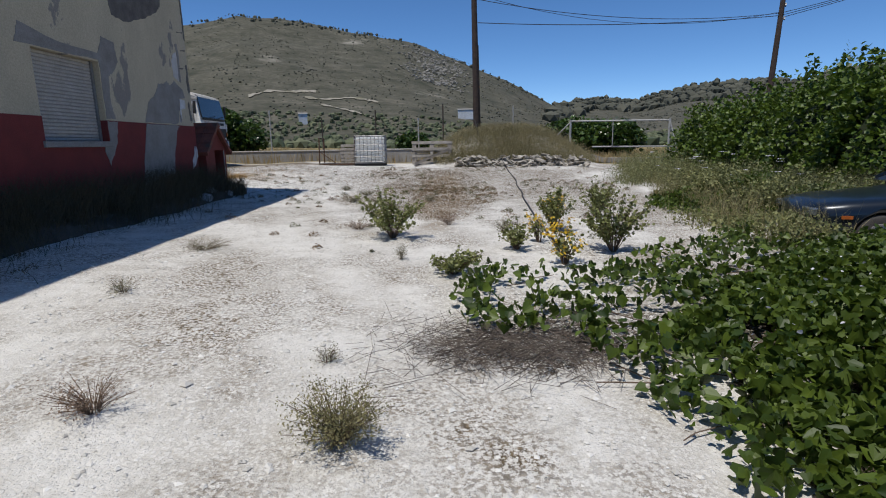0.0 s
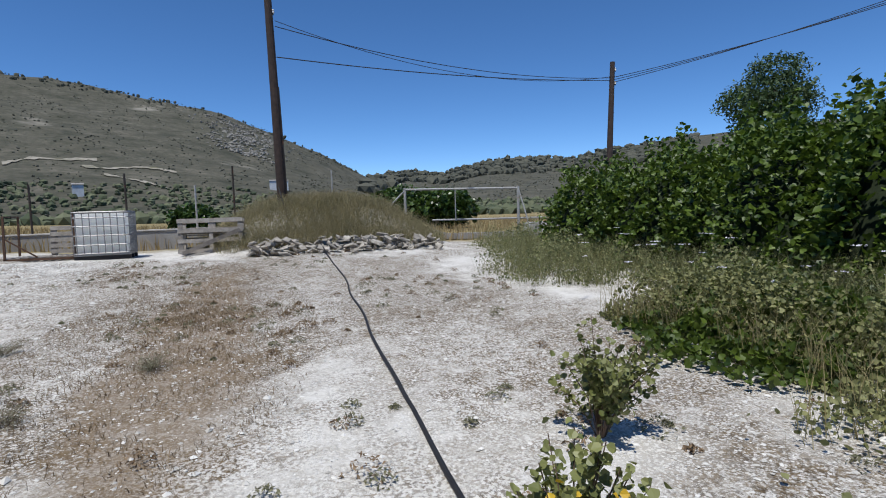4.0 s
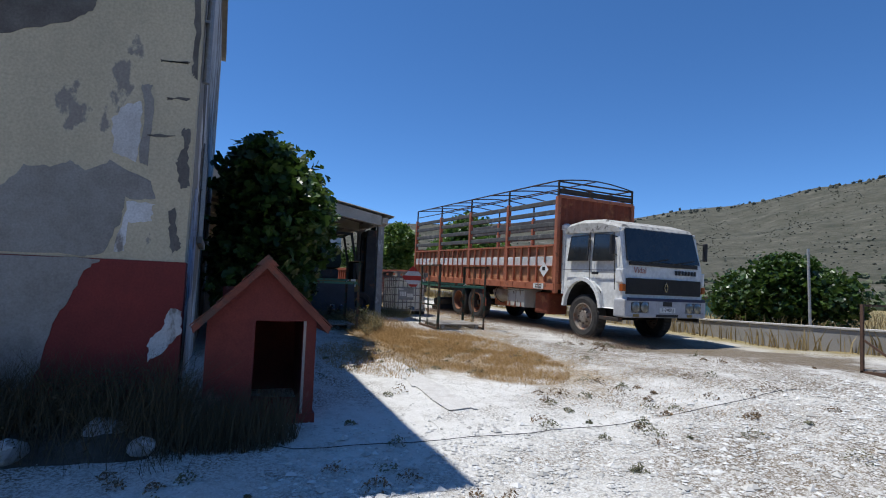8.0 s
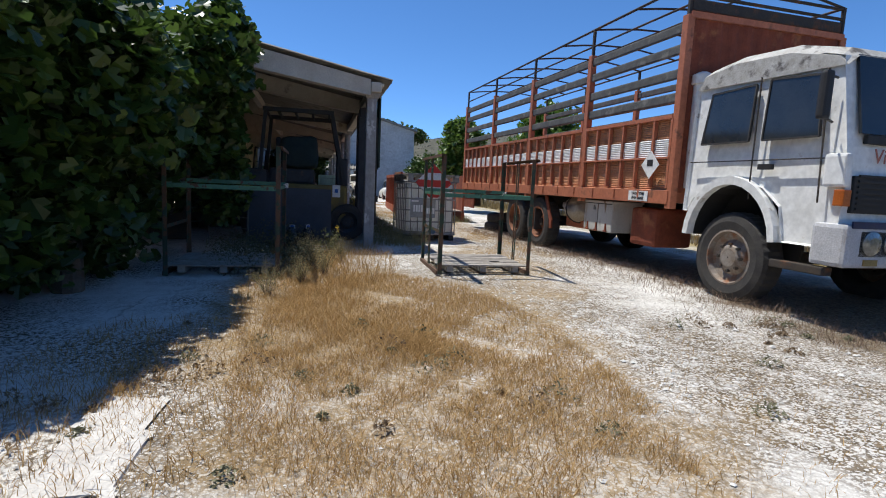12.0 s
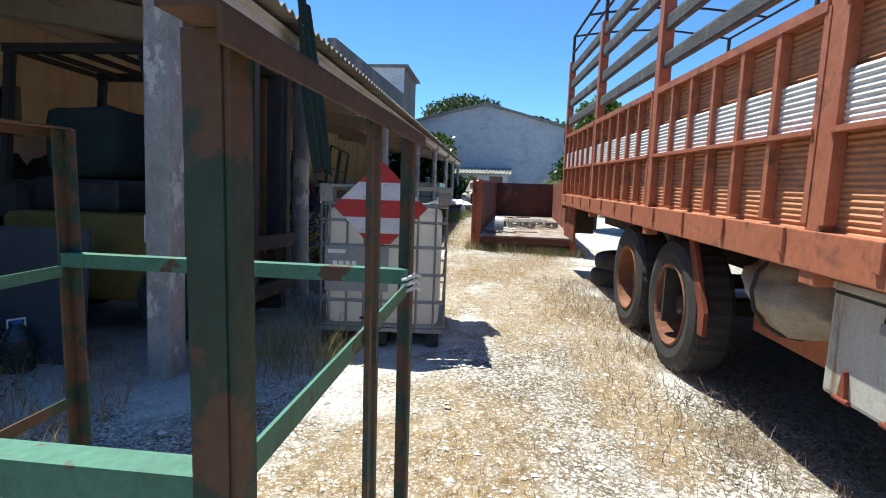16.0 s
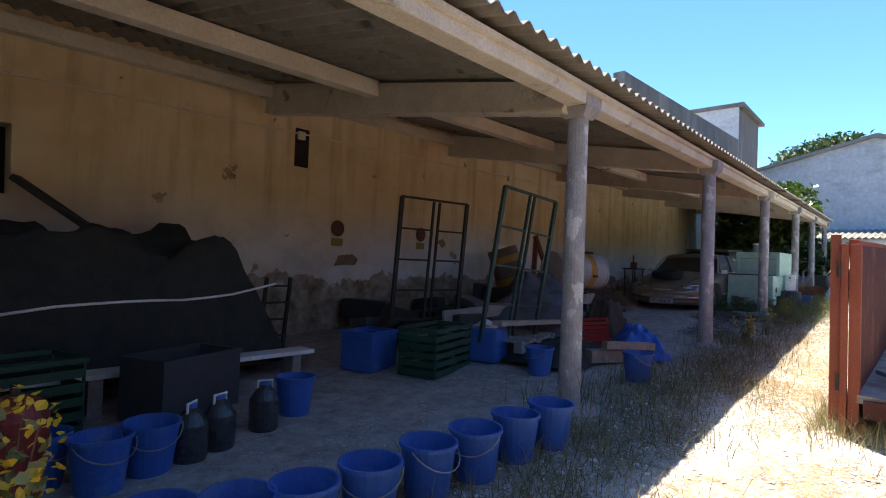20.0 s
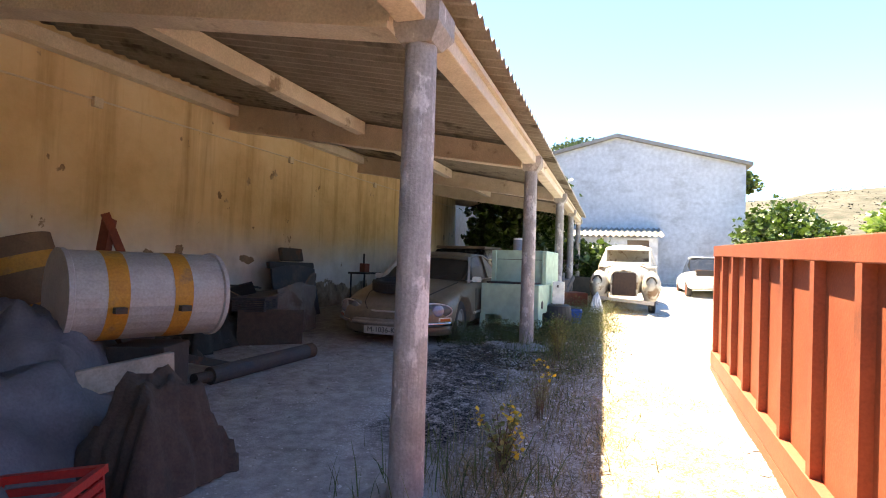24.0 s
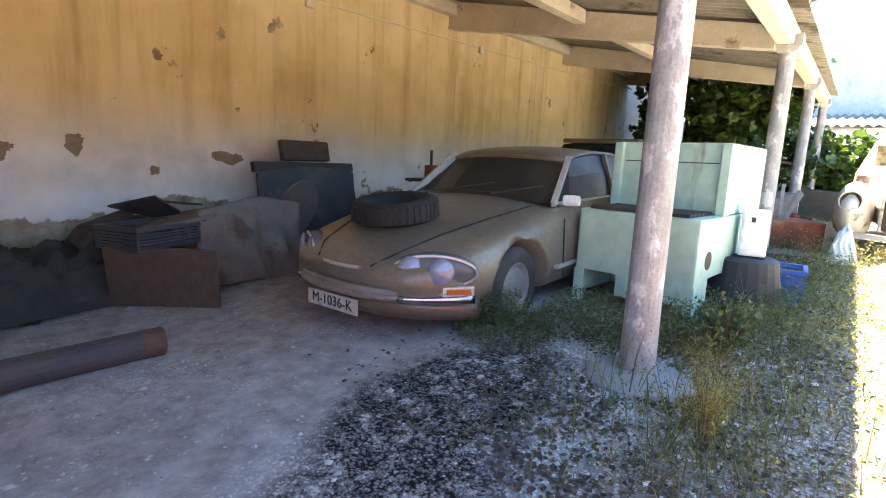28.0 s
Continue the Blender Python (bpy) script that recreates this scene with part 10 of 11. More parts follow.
# ---- single bushes in the yard ----
def bush(x, y, h, r, leaf, label, n_stem=26, n_leaf=420, size=0.05, flowers=None, name="bush"):
    t = thing(name, pose(x, y, gz(x, y) - 0.01), label, "bush", "bushes in the yard")
    bm = bmesh.new()
    tips = []
    fine = size < 0.03
    thin = 0.4 if fine else 1.0
    for k in range(n_stem):
        a, q = rs.uniform(0, 6.283), rs.uniform(0.15, 1) ** 0.7
        tip = Vector((r * q * math.cos(a), r * q * math.sin(a), h * rs.uniform(0.5, 1.0) * (1.1 - 0.4 * q)))
        mid = Vector((tip.x * 0.35, tip.y * 0.35, tip.z * 0.5))
        rod(bm, (0.02 * math.cos(a), 0.02 * math.sin(a), 0), mid, 0.005 * thin, 0.004 * thin, 4)
        rod(bm, mid, tip, 0.004 * thin, 0.002 * thin, 4)
        tips.append((mid, tip))
    part("stem_tangle", bm, MATS["twig"], t)["kind"] = "stuff"
    c = []
    for k in range(n_leaf * 5 if fine else n_leaf if size < 0.045 else n_leaf * 2):
        mid, tip = tips[rs.randint(n_stem)]
        p = mid.lerp(tip, rs.uniform(-0.2, 1.0))
        c.append((p.x + rs.normal(0, 0.02), p.y + rs.normal(0, 0.02), max(0.01, p.z + rs.normal(0, 0.02))))
    o = leaf_mesh("foliage", c, size * (0.62 if size > 0.045 or fine else 1.0), leaf, t, up=0.3, outline=NEEDLE if fine else OVAL)
    o["kind"] = "stuff"
    if flowers:
        fc = []
        for mid, tip in tips[: flowers]:
            for _ in range(9):
                fc.append((tip.x + rs.normal(0, 0.025), tip.y + rs.normal(0, 0.025), tip.z + rs.normal(0, 0.03)))
        o = leaf_mesh("blossom", fc, 0.03, yellow_m, t, up=0.8)
        o["kind"] = "stuff"
    return t


mat("twig", (0.16, 0.11, 0.075), (0.10, 0.07, 0.05), 20, 0.9, bump=0)
bush(-0.76, 7.0, 0.80, 0.52, weed_m, "leafy grey-green bush on pale gravel", 40, 900, 0.055)
bush(1.50, 7.48, 0.72, 0.30, weed_m, "upright green bush with a few yellow flowers", 34, 700, 0.055, 4)
bush(2.40, 8.58, 0.72, 0.36, weed_m, "dense green bush on pale gravel", 36, 800, 0.055)
bush(1.90, 6.0, 0.82, 0.40, weed_m, "tall twiggy green bush", 34, 620, 0.06)
bush(0.05, 5.1, 0.34, 0.28, weed_m, "low green bush beside the vines", 26, 420, 0.05)
bush(0.82, 6.25, 0.42, 0.26, weed_m, "small green bush with dry stalks", 26, 320, 0.05)
bush(1.22, 5.45, 0.52, 0.24, weed_m, "bush covered in yellow flowers", 26, 200, 0.04, 22)
bush(1.15, 6.65, 0.50, 0.16, weed_m, "thin yellow flowering stalks", 14, 90, 0.04, 9)
bush(-0.5, 2.13, 0.34, 0.26, leafmat("olive_weed_leaf", (0.13, 0.12, 0.05), (0.29, 0.26, 0.12), 0.7, 0.25), "dry olive-brown bush on gravel", 90, 900, 0.024)
bush(-1.75, 2.35, 0.22, 0.25, brown_m, "brown dead bush on gravel", 60, 260, 0.02)
bush(-2.2, 1.75, 0.16, 0.35, brown_m, "low dead brown brush", 60, 260, 0.02)
bush(-1.32, 7.65, 0.2, 0.26, brown_m, "low reddish dead bush", 44, 240, 0.02)
bush(0.0, 8.15, 0.28, 0.26, brown_m, "low dry bush on gravel", 44, 260, 0.022)
bush(0.8, 7.5, 0.22, 0.24, grey_weed, "low dry grey bush on gravel", 44, 260, 0.022)
bush(-2.9, 6.1, 0.16, 0.36, grey_weed, "flat grey tuft on the driveway", 50, 300, 0.022)
bush(-2.75, 4.25, 0.14, 0.2, grey_weed, "small grey tuft on the driveway", 30, 160, 0.02)
bush(-0.75, 3.0, 0.12, 0.12, grey_weed, "tiny grey tuft on gravel", 20, 90, 0.02)
bush(-0.55, 5.75, 0.22, 0.1, grey_weed, "small upright grey tuft", 16, 90, 0.025)
for bx_, by_ in ((-1.4, 10.6), (-2.0, 10.9), (-1.1, 10.2), (-1.9, 12.3), (-2.6, 13.4), (-0.4, 11.2)):
    bush(bx_, by_, 0.17, 0.26, grey_weed, "low grey-green scrub on gravel", 40, 330, 0.022)
bush(-29.35, 15.92, 0.60, 0.17, leafmat("yellow_green_leaf", (0.20, 0.22, 0.04), (0.34, 0.34, 0.08), 0.6, 0.3), "feathery yellow-green weed by a column", 44, 900, 0.014)
bush(-27.05, 16.03, 0.5, 0.13, weed_m, "thin feathery weed with a yellow flower", 26, 420, 0.014, 2)
car_weed_m = leafmat("car_weed_leaf", (0.035, 0.06, 0.018), (0.12, 0.155, 0.05), 0.6, 0.25)
for cx_, cy_, rx_, ry_, nl_ in ((-29.95, 14.50, 0.30, 0.36, 5200), (-30.35, 14.95, 0.30, 0.45, 5200), (-30.6, 15.45, 0.25, 0.3, 3000)):
    x, y = oval(nl_, cx_, cy_, rx_, ry_, 0.6)
    c = on_land(x, y, 0.01)
    c[:, 2] += rs.uniform(0, 0.30, nl_) * np.clip(1.15 - ((x - cx_) / rx_) ** 2 - ((y - cy_) / ry_) ** 2, 0.1, 1)
    stuff(leaf_mesh("low_weeds", c, 0.020, car_weed_m, up=0.25, outline=NEEDLE, vary=0.6), "feathery dark green weeds growing beside the old saloon", "weeds")
n = 26000
x, y = rs.uniform(-35.0, -30.0, n), rs.normal(15.85, 0.42, n)
keep = (wob(x * 1.5, y * 1.5, 2.0) > -0.3) & (y > 15.0)
c = on_land(x[keep], y[keep], 0.01)
c[:, 2] += rs.uniform(0, 0.42, keep.sum()) ** 1.3 * (0.7 + 0.5 * wob(x[keep] * 1.3, y[keep] * 1.3, 1.7))
stuff(leaf_mesh("verge_weeds", c, 0.024, leafmat("far_verge_leaf", (0.06, 0.075, 0.022), (0.26, 0.24, 0.085), 0.6, 0.25), up=0.2, outline=NEEDLE, vary=0.6), "yellow-green weeds round the far columns", "weeds")
n = 22000
x, y = rs.uniform(-35.0, -28.6, n), rs.normal(15.5, 0.5, n)
keep = wob(x * 2.2, y * 2.2, 2.0) + rs.normal(0, 0.3, n) > -0.2
stuff(leaf_mesh("leaf_litter", on_land(x[keep], y[keep], 0.006), 0.022, leafmat("litter_leaf", (0.045, 0.036, 0.026), (0.13, 0.10, 0.07), 0.9, 0.1), up=2.0, vary=0.6), "dark leaf litter on the shed edge", "leaf litter")
bush(-30.6, 15.75, 0.5, 0.25, green_m, "green weeds by the mint cabinet", 34, 500, 0.03)
bush(-25.95, 15.95, 0.48, 0.16, weed_m, "weed with small yellow flowers by the column", 20, 240, 0.03, 5)
bush(-17.42, 15.72, 0.98, 0.2, weed_m, "tall stalk with yellow flower heads beside the buckets", 34, 300, 0.044, 32)
for bx_, by_ in ((-11.0, 14.75), (-11.5, 15.0), (-12.1, 14.85), (-12.6, 15.2), (-10.5, 14.45), (-13.2, 14.7)):
    bush(bx_, by_, 0.42, 0.2, olive_m, "dry thistle at the mouth of the shed", 26, 240, 0.026)
bush(-13.3, 15.1, 0.55, 0.2, weed_m, "thin green weed with yellow tip", 10, 120, 0.05, 1)

# ---- vine carpet near the entrance ----
vc_t = thing("vine_carpet", pose(0, 0, 0), "glossy green ivy creeping over pale gravel", "ivy")
n = 62000
x, y = rs.uniform(0.6, 6.8, n), rs.uniform(0.8, 7.0, n)
edge = np.interp(y, (1.0, 2.0, 2.6, 3.2, 4.0, 4.6, 5.2, 6.0, 7.0), (1.25, 1.1, 1.1, 1.2, 1.75, 2.6, 3.3, 3.8, 4.2)) + 0.12 * np.sin(y * 7) + 0.08 * np.sin(y * 2.3)
keep = (x > edge) & (rs.uniform(size=n) < np.clip((x - edge) * 1.3 + 0.2, 0, 0.97)) & (wob(x * 2.6, y * 2.6, 1.9) > -0.55)
keep &= (x < 4.1) | (y < 5.95 - 0.27 * (x - 4.85))
x, y = x[keep], y[keep]
hgt = (0.06 + 0.44 * sm(0.0, 1.6, x - edge[keep]) * (0.6 + 0.4 * wob(x, y, 1.9))) * rs.uniform(0.3, 1, len(x))
c = on_land(x, y, 0.03)
c[:, 2] += hgt
# second swell of ivy between the car and the hedge weeds
n2 = 15000
x2, y2 = rs.uniform(3.3, 6.8, n2), rs.uniform(8.0, 11.7, n2)
edge2 = np.interp(y2, (8.0, 8.6, 9.3, 10.0, 10.6, 11.2, 11.7), (4.5, 3.95, 3.6, 3.75, 4.1, 5.0, 5.6)) + 0.12 * np.sin(y2 * 7)
k2 = (x2 > edge2) & (rs.uniform(size=n2) < np.clip((x2 - edge2) * 1.4 + 0.25, 0, 1)) & (wob(x2 * 2.6, y2 * 2.6, 1.9) > -0.6)
c2 = on_land(x2[k2], y2[k2], 0.03)
c2[:, 2] += (0.08 + 0.5 * sm(0.0, 1.1, (x2 - edge2)[k2]) * (0.6 + 0.4 * wob(x2[k2], y2[k2], 1.9))) * rs.uniform(0.3, 1, len(c2))
c = np.concatenate([c, c2])
# trailing arms that reach out over the gravel
arms = [((1.7, 4.5), (0.34, 4.77)), ((0.36, 4.75), (0.16, 4.15)), ((0.16, 4.2), (0.27, 3.45)), ((0.75, 4.1), (0.5, 3.3)), ((1.4, 4.0), (0.7, 3.75)), ((1.0, 3.7), (0.9, 3.05)), ((1.3, 3.2), (1.05, 2.75)), ((1.9, 4.9), (1.1, 4.6)), ((3.4, 5.3), (2.2, 4.85)), ((3.0, 5.9), (2.0, 5.35)), ((3.7, 6.4), (2.8, 5.7)), ((2.4, 4.5), (1.6, 4.3)), ((2.7, 5.1), (1.8, 4.75)), ((4.0, 6.8), (3.2, 6.2)), ((2.2, 4.2), (1.5, 3.9)), ((3.9, 6.0), (3.0, 5.4))]
# dead leaves below the ivy, toned dark to carry the shade in its gaps
keep_l = rs.uniform(size=len(x)) < 0.35 * sm(0.15, 0.7, x - edge[keep])
o = leaf_mesh("shaded_dead_leaves", on_land(x[keep_l], y[keep_l], 0.012), 0.05, leafmat("shaded_ivy_litter", (0.05, 0.038, 0.026), (0.13, 0.10, 0.068), 0.9, 0.1), vc_t, up=2.5, outline=HEART, vary=0.5)
o["kind"] = "stuff"
arm_pts = []
for (ax_, ay_), (bx_, by_) in arms:
    f_ = rs.uniform(0, 1, 80)
    arm_pts.append(np.stack([ax_ + (bx_ - ax_) * f_ + rs.normal(0, 0.085, 80), ay_ + (by_ - ay_) * f_ + rs.normal(0, 0.085, 80)], 1))
arm_pts = np.concatenate(arm_pts)
ca = on_land(arm_pts[:, 0], arm_pts[:, 1], 0.03)
ca[:, 2] += 0.17 * rs.uniform(0.05, 1, len(ca)) ** 0.9
o = leaf_mesh("trailing_leaves", ca, 0.062, ivy_m, vc_t, up=0.05, outline=HEART, droop=1.4)
o["kind"] = "stuff"
o = leaf_mesh("ivy_leaves", c, 0.056, ivy_m, vc_t, up=0.0, outline=HEART, vary=0.5)
o["kind"] = "stuff"
bm = bmesh.new()
for k in range(40):
    x0, y0 = rs.uniform(0.9, 3.5), rs.uniform(1.6, 5.0)
    a = rs.uniform(0, 6.283)
    p = [Vector((x0 + q * 0.12 * math.cos(a) + 0.03 * math.sin(q * 1.7 + k), y0 + q * 0.12 * math.sin(a), 0)) for q in range(6)]
    for v in p:
        v.z = gz(v.x, v.y) + 0.03
    path_rod(bm, p, 0.004, 4)
part("runners", bm, MATS["twig"], vc_t)["kind"] = "stuff"
c = on_land(rs.uniform(1.4, 3.2, 60), rs.uniform(1.6, 4.4, 60), 0.42) + rs.normal(0, 0.05, (60, 3))
o = leaf_mesh("white_blossom", c, 0.022, white_m, vc_t, up=0.8)
o["kind"] = "stuff"
dead = thing("dead_brush", pose(0, 0, 0), "mat of grey dead twigs at the vine's edge", "brush")
bm = bmesh.new()
for k in range(1300):
    cx, cy = 0.45 + rs.normal(0, 0.38), 3.2 + rs.normal(0, 0.24)
    a, l_ = rs.uniform(0, 3.14), rs.uniform(0.04, 0.15)
    z0 = gz(cx, cy) + rs.uniform(0.01, 0.07)
    rod(bm, (cx - l_ * math.cos(a), cy - l_ * math.sin(a), z0), (cx + l_ * math.cos(a), cy + l_ * math.sin(a), z0 + rs.uniform(-0.02, 0.06)), 0.002, 0.0013, 3)
o = part("twigs", bm, mat("grey_twig", (0.13, 0.105, 0.085), (0.085, 0.068, 0.055), 20, 0.95, bump=0), dead)
o["kind"] = "stuff"


# ---- hedge and trees ----
def lump_points(n, lumps, shell_in=0.72, z0=0.0):
    """Points near the skin of uneven lumps: (x, y, rx, ry, height)."""
    out = []
    wts = np.array([l[2] * l[3] * l[4] for l in lumps]) ** 0.67
    wts /= wts.sum()
    for l, q in zip(lumps, wts):
        m_ = int(n * q)
        u = rs.normal(size=(m_, 3))
        u /= np.linalg.norm(u, axis=1)[:, None]
        u[:, 2] = np.abs(u[:, 2]) if len(l) < 6 else u[:, 2]
        bump_ = 1 + 0.24 * wob(u[:, 0] * 3 + l[0], u[:, 1] * 3 + u[:, 2] * 2, 2.2, l[1]) + 0.13 * wob(u[:, 0] * 7, u[:, 1] * 7 + u[:, 2] * 5, 2.0, l[0])
        rad = rs.uniform(shell_in, 1.0, m_) ** 0.6 * bump_
        base = (land(np.full(m_, l[0]), np.full(m_, l[1])) if len(l) < 6 else np.full(m_, l[5]))
        p = np.stack([l[0] + u[:, 0] * rad * l[2], l[1] + u[:, 1] * rad * l[3], base + u[:, 2] * rad * l[4]], 1)
        out.append(p)
    return np.concatenate(out)


hd = thing("hedge", pose(0, 0, 0), "overgrown glossy green hedge along the yard", "hedge")
lumps = [(8.7, 17.3, 1.5, 1.8, 2.15), (8.9, 15.0, 1.7, 2.0, 2.45), (9.0, 12.6, 1.9, 2.0, 2.65), (9.3, 10.6, 2.0, 1.6, 2.95), (11.5, 10.0, 2.4, 1.8, 3.15), (14.0, 9.0, 2.6, 2.2, 3.3), (11.0, 14.0, 2.2, 4.0, 2.7)]
o = leaf_mesh("leaves", lump_points(80000, lumps, 0.72), 0.085, hedge_m, hd, up=0.3, outline=HEART)
o["kind"] = "stuff"
# near-black lumps added behind the leaves, standing in for the hedge's inner shade
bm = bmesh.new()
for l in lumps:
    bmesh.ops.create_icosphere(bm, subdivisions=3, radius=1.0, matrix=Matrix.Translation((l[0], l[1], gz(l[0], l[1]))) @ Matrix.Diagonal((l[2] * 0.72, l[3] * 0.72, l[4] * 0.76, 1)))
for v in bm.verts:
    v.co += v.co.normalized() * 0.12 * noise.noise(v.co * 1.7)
part("inner_growth", bm, mat("hedge_inner_shade", (0.012, 0.022, 0.006), (0.02, 0.03, 0.01), 5, 0.95), hd)


def tree(x, y, z_c, lumps, n, size, material, label, trunk=0.12, outline=OVAL, category="tree", up=0.4, name="tree"):
    """lumps: (dx, dy, rx, ry, rz, height of middle)."""
    g0 = gz(x, y)
    t = thing(name, pose(x, y, g0 - 0.05), label, category)
    bm = bmesh.new()
    fork = Vector((0.05, 0.02, z_c * 0.35))
    rod(bm, (0, 0, 0), fork, trunk, trunk * 0.75, 10)
    for l in lumps:
        tip = Vector((l[0], l[1], l[5]))
        mid = fork.lerp(tip, 0.55) + Vector((0.1, -0.08, 0.1))
        rod(bm, fork, mid, trunk * 0.5, trunk * 0.32, 7)
        rod(bm, mid, tip, trunk * 0.32, trunk * 0.1, 6)
        for k in range(5):
            a = k * 1.26 + l[0]
            rod(bm, mid.lerp(tip, 0.5), tip + Vector((l[2] * 0.7 * math.cos(a), l[3] * 0.7 * math.sin(a), l[4] * 0.4 * math.sin(a * 2))), trunk * 0.16, 0.008, 5)
    part("trunk", bm, bark, t)
    c = lump_points(n, [(l[0], l[1], l[2], l[3], l[4], l[5]) for l in lumps], 0.35)
    c = c[c[:, 2] > 0.1]
    o = leaf_mesh("crown", c, size, material, t, up=up, outline=outline, droop=0.4)
    o["kind"] = "stuff"
    return t


tree(-10.7, 12.6, 3.0, [(0, -0.3, 1.6, 0.85, 1.2, 1.2), (1.1, -0.3, 1.3, 0.85, 1.2, 1.3), (-0.9, -0.2, 1.2, 0.8, 1.2, 1.2), (0.7, -0.2, 1.4, 0.9, 1.1, 2.3), (-0.8, 0.0, 1.3, 0.9, 1.1, 2.2), (1.0, -0.3, 1.1, 0.8, 0.75, 2.75), (-0.1, 0.0, 1.1, 0.8, 0.7, 2.5), (-1.3, 0.1, 0.9, 0.8, 0.8, 2.2), (1.5, -0.4, 0.7, 0.5, 0.6, 2.9), (-2.0, 0.75, 0.9, 0.7, 0.7, 2.7), (-2.5, 0.9, 0.7, 0.5, 0.6, 3.2), (-3.1, 0.75, 0.75, 0.45, 0.7, 2.8), (-3.0, 0.8, 0.65, 0.4, 0.6, 1.9), (-2.7, 0.9, 0.6, 0.4, 0.6, 1.2), (-2.2, 0.2, 0.9, 0.8, 0.9, 1.6), (1.7, 0.1, 0.8, 0.6, 0.7, 2.2), (0.3, 0.55, 0.9, 0.6, 0.8, 2.0)], 24000, 0.15, fig_m, "dense dark green fig tree against the house", 0.14, LOBED)
tree(-27.5, 24.6, 3.5, [(0, 0, 2.2, 1.8, 1.6, 2.6), (2.2, 0.2, 1.6, 1.4, 1.3, 2.3), (-2.2, 0, 1.8, 1.5, 1.5, 2.4), (0.3, 0, 1.5, 1.3, 1.1, 3.9)], 9000, 0.2, leafmat("fresh_fig_leaf", (0.05, 0.11, 0.016), (0.13, 0.21, 0.035), 0.45, 0.35), "broad green fig tree behind the truck", 0.13, LOBED)
tree(-37.5, 23.6, 3.2, [(0, 0, 1.7, 1.5, 1.4, 1.8), (1.2, 0.2, 1.4, 1.2, 1.2, 1.6), (-1.2, 0, 1.3, 1.2, 1.2, 1.6), (0.4, 0, 1.2, 1.1, 0.9, 2.5)], 8000, 0.17, leafmat("bright_fig_leaf", (0.07, 0.14, 0.02), (0.18, 0.27, 0.05), 0.45, 0.35), "bright green fig tree behind the skip", 0.13, LOBED)
tree(-29.2, 21.0, 3.4, [(0, 0, 1.1, 1.0, 1.0, 2.3), (0.6, 0.1, 0.9, 0.9, 0.8, 3.2), (-0.5, 0.1, 0.9, 0.9, 0.8, 3.0), (0.2, 0, 0.8, 0.8, 0.6, 3.7)], 6000, 0.17, leafmat("sunlit_fig_leaf", (0.06, 0.12, 0.018), (0.16, 0.24, 0.045), 0.45, 0.35), "green fig tree growing behind the skip", 0.1, LOBED)
tree(-41.5, 12.6, 3.2, [(-2.4, -1.0, 1.0, 1.0, 1.3, 1.6), (-2.2, 2.2, 1.2, 1.2, 1.2, 0.8), (-2.6, 0.4, 1.2, 1.3, 1.2, 0.9), (-2.4, 3.4, 1.0, 1.0, 1.0, 0.9), (0, 0, 1.4, 1.4, 1.5, 1.9), (-1.0, 1.2, 1.4, 1.2, 1.3, 2.7), (-2.3, 1.2, 1.3, 1.2, 1.3, 3.1), (-3.2, 1.0, 1.3, 1.2, 1.2, 3.4)], 11000, 0.2, fig_m, "dark fig tree at the end of the shed", 0.13, LOBED)
tree(-46.5, 22.6, 3.0, [(0, 0, 1.8, 1.6, 1.5, 2.0), (1.5, 0.5, 1.5, 1.3, 1.2, 1.6), (-1.5, 0.6, 1.6, 1.3, 1.4, 2.4)], 6000, 0.2, fig_m, "fig bush beside the white barn", 0.1, LOBED)
tree(-43.2, 20.9, 2.0, [(0, 0, 0.9, 0.9, 0.9, 1.0), (0.8, 0.3, 0.7, 0.7, 0.6, 0.7)], 2500, 0.12, leafmat("pale_weed_tree", (0.12, 0.16, 0.05), (0.24, 0.28, 0.1), 0.6, 0.3), "pale green shrub among scrap cars", 0.05)
tree(-13.1, 30.6, 2.8, [(0, 0, 1.7, 1.6, 1.3, 1.3), (1.4, 0.3, 1.3, 1.2, 1.0, 1.1), (-1.5, 0, 1.3, 1.2, 1.1, 1.1), (0.2, 0, 1.2, 1.1, 0.8, 2.0)], 8000, 0.17, fig_m, "round dark green tree beyond the road", 0.12, LOBED)
tree(8.5, 36.0, 2.6, [(0, 0, 2.4, 1.9, 1.3, 1.3), (2.6, 0, 2.0, 1.6, 1.2, 1.2), (-2.4, 0.5, 2.0, 1.6, 1.0, 1.1)], 6000, 0.26, fig_m, "row of dark bushes behind the gate", 0.1, name="bush_row")
tree(1.6, 27.8, 1.0, [(-3.4, 0, 0.9, 0.7, 0.6, 0.6)], 1500, 0.16, fig_m, "small round dark bush behind the pallets", 0.05, name="bush")
tree(106.0, 92.0, 20.0, [(0, 0, 9.5, 8.5, 4.5, 24.0), (8.0, 2.2, 7.5, 6.5, 4.0, 23.0), (-7.5, 0, 6.5, 6.0, 3.6, 21.5), (1.5, 0, 6.5, 6.0, 3.4, 29.0), (0, 0, 9.0, 8.0, 4.5, 17.0), (7.0, 0, 8.0, 7.0, 4.0, 15.0)], 14000, 0.8, pine_m, "broad dark pine tree beyond the hedge", 0.35, NEEDLE, up=0.2)
tree(-66.0, 13.6, 9.0, [(0, 0, 3.4, 3.2, 1.7, 8.8), (-2, 1.5, 2.6, 2.4, 1.4, 9.2), (1, -2.0, 2.4, 2.2, 1.3, 8.4)], 5000, 0.45, pine_m, "dark stone pine behind the white barn", 0.3, NEEDLE, up=0.2)
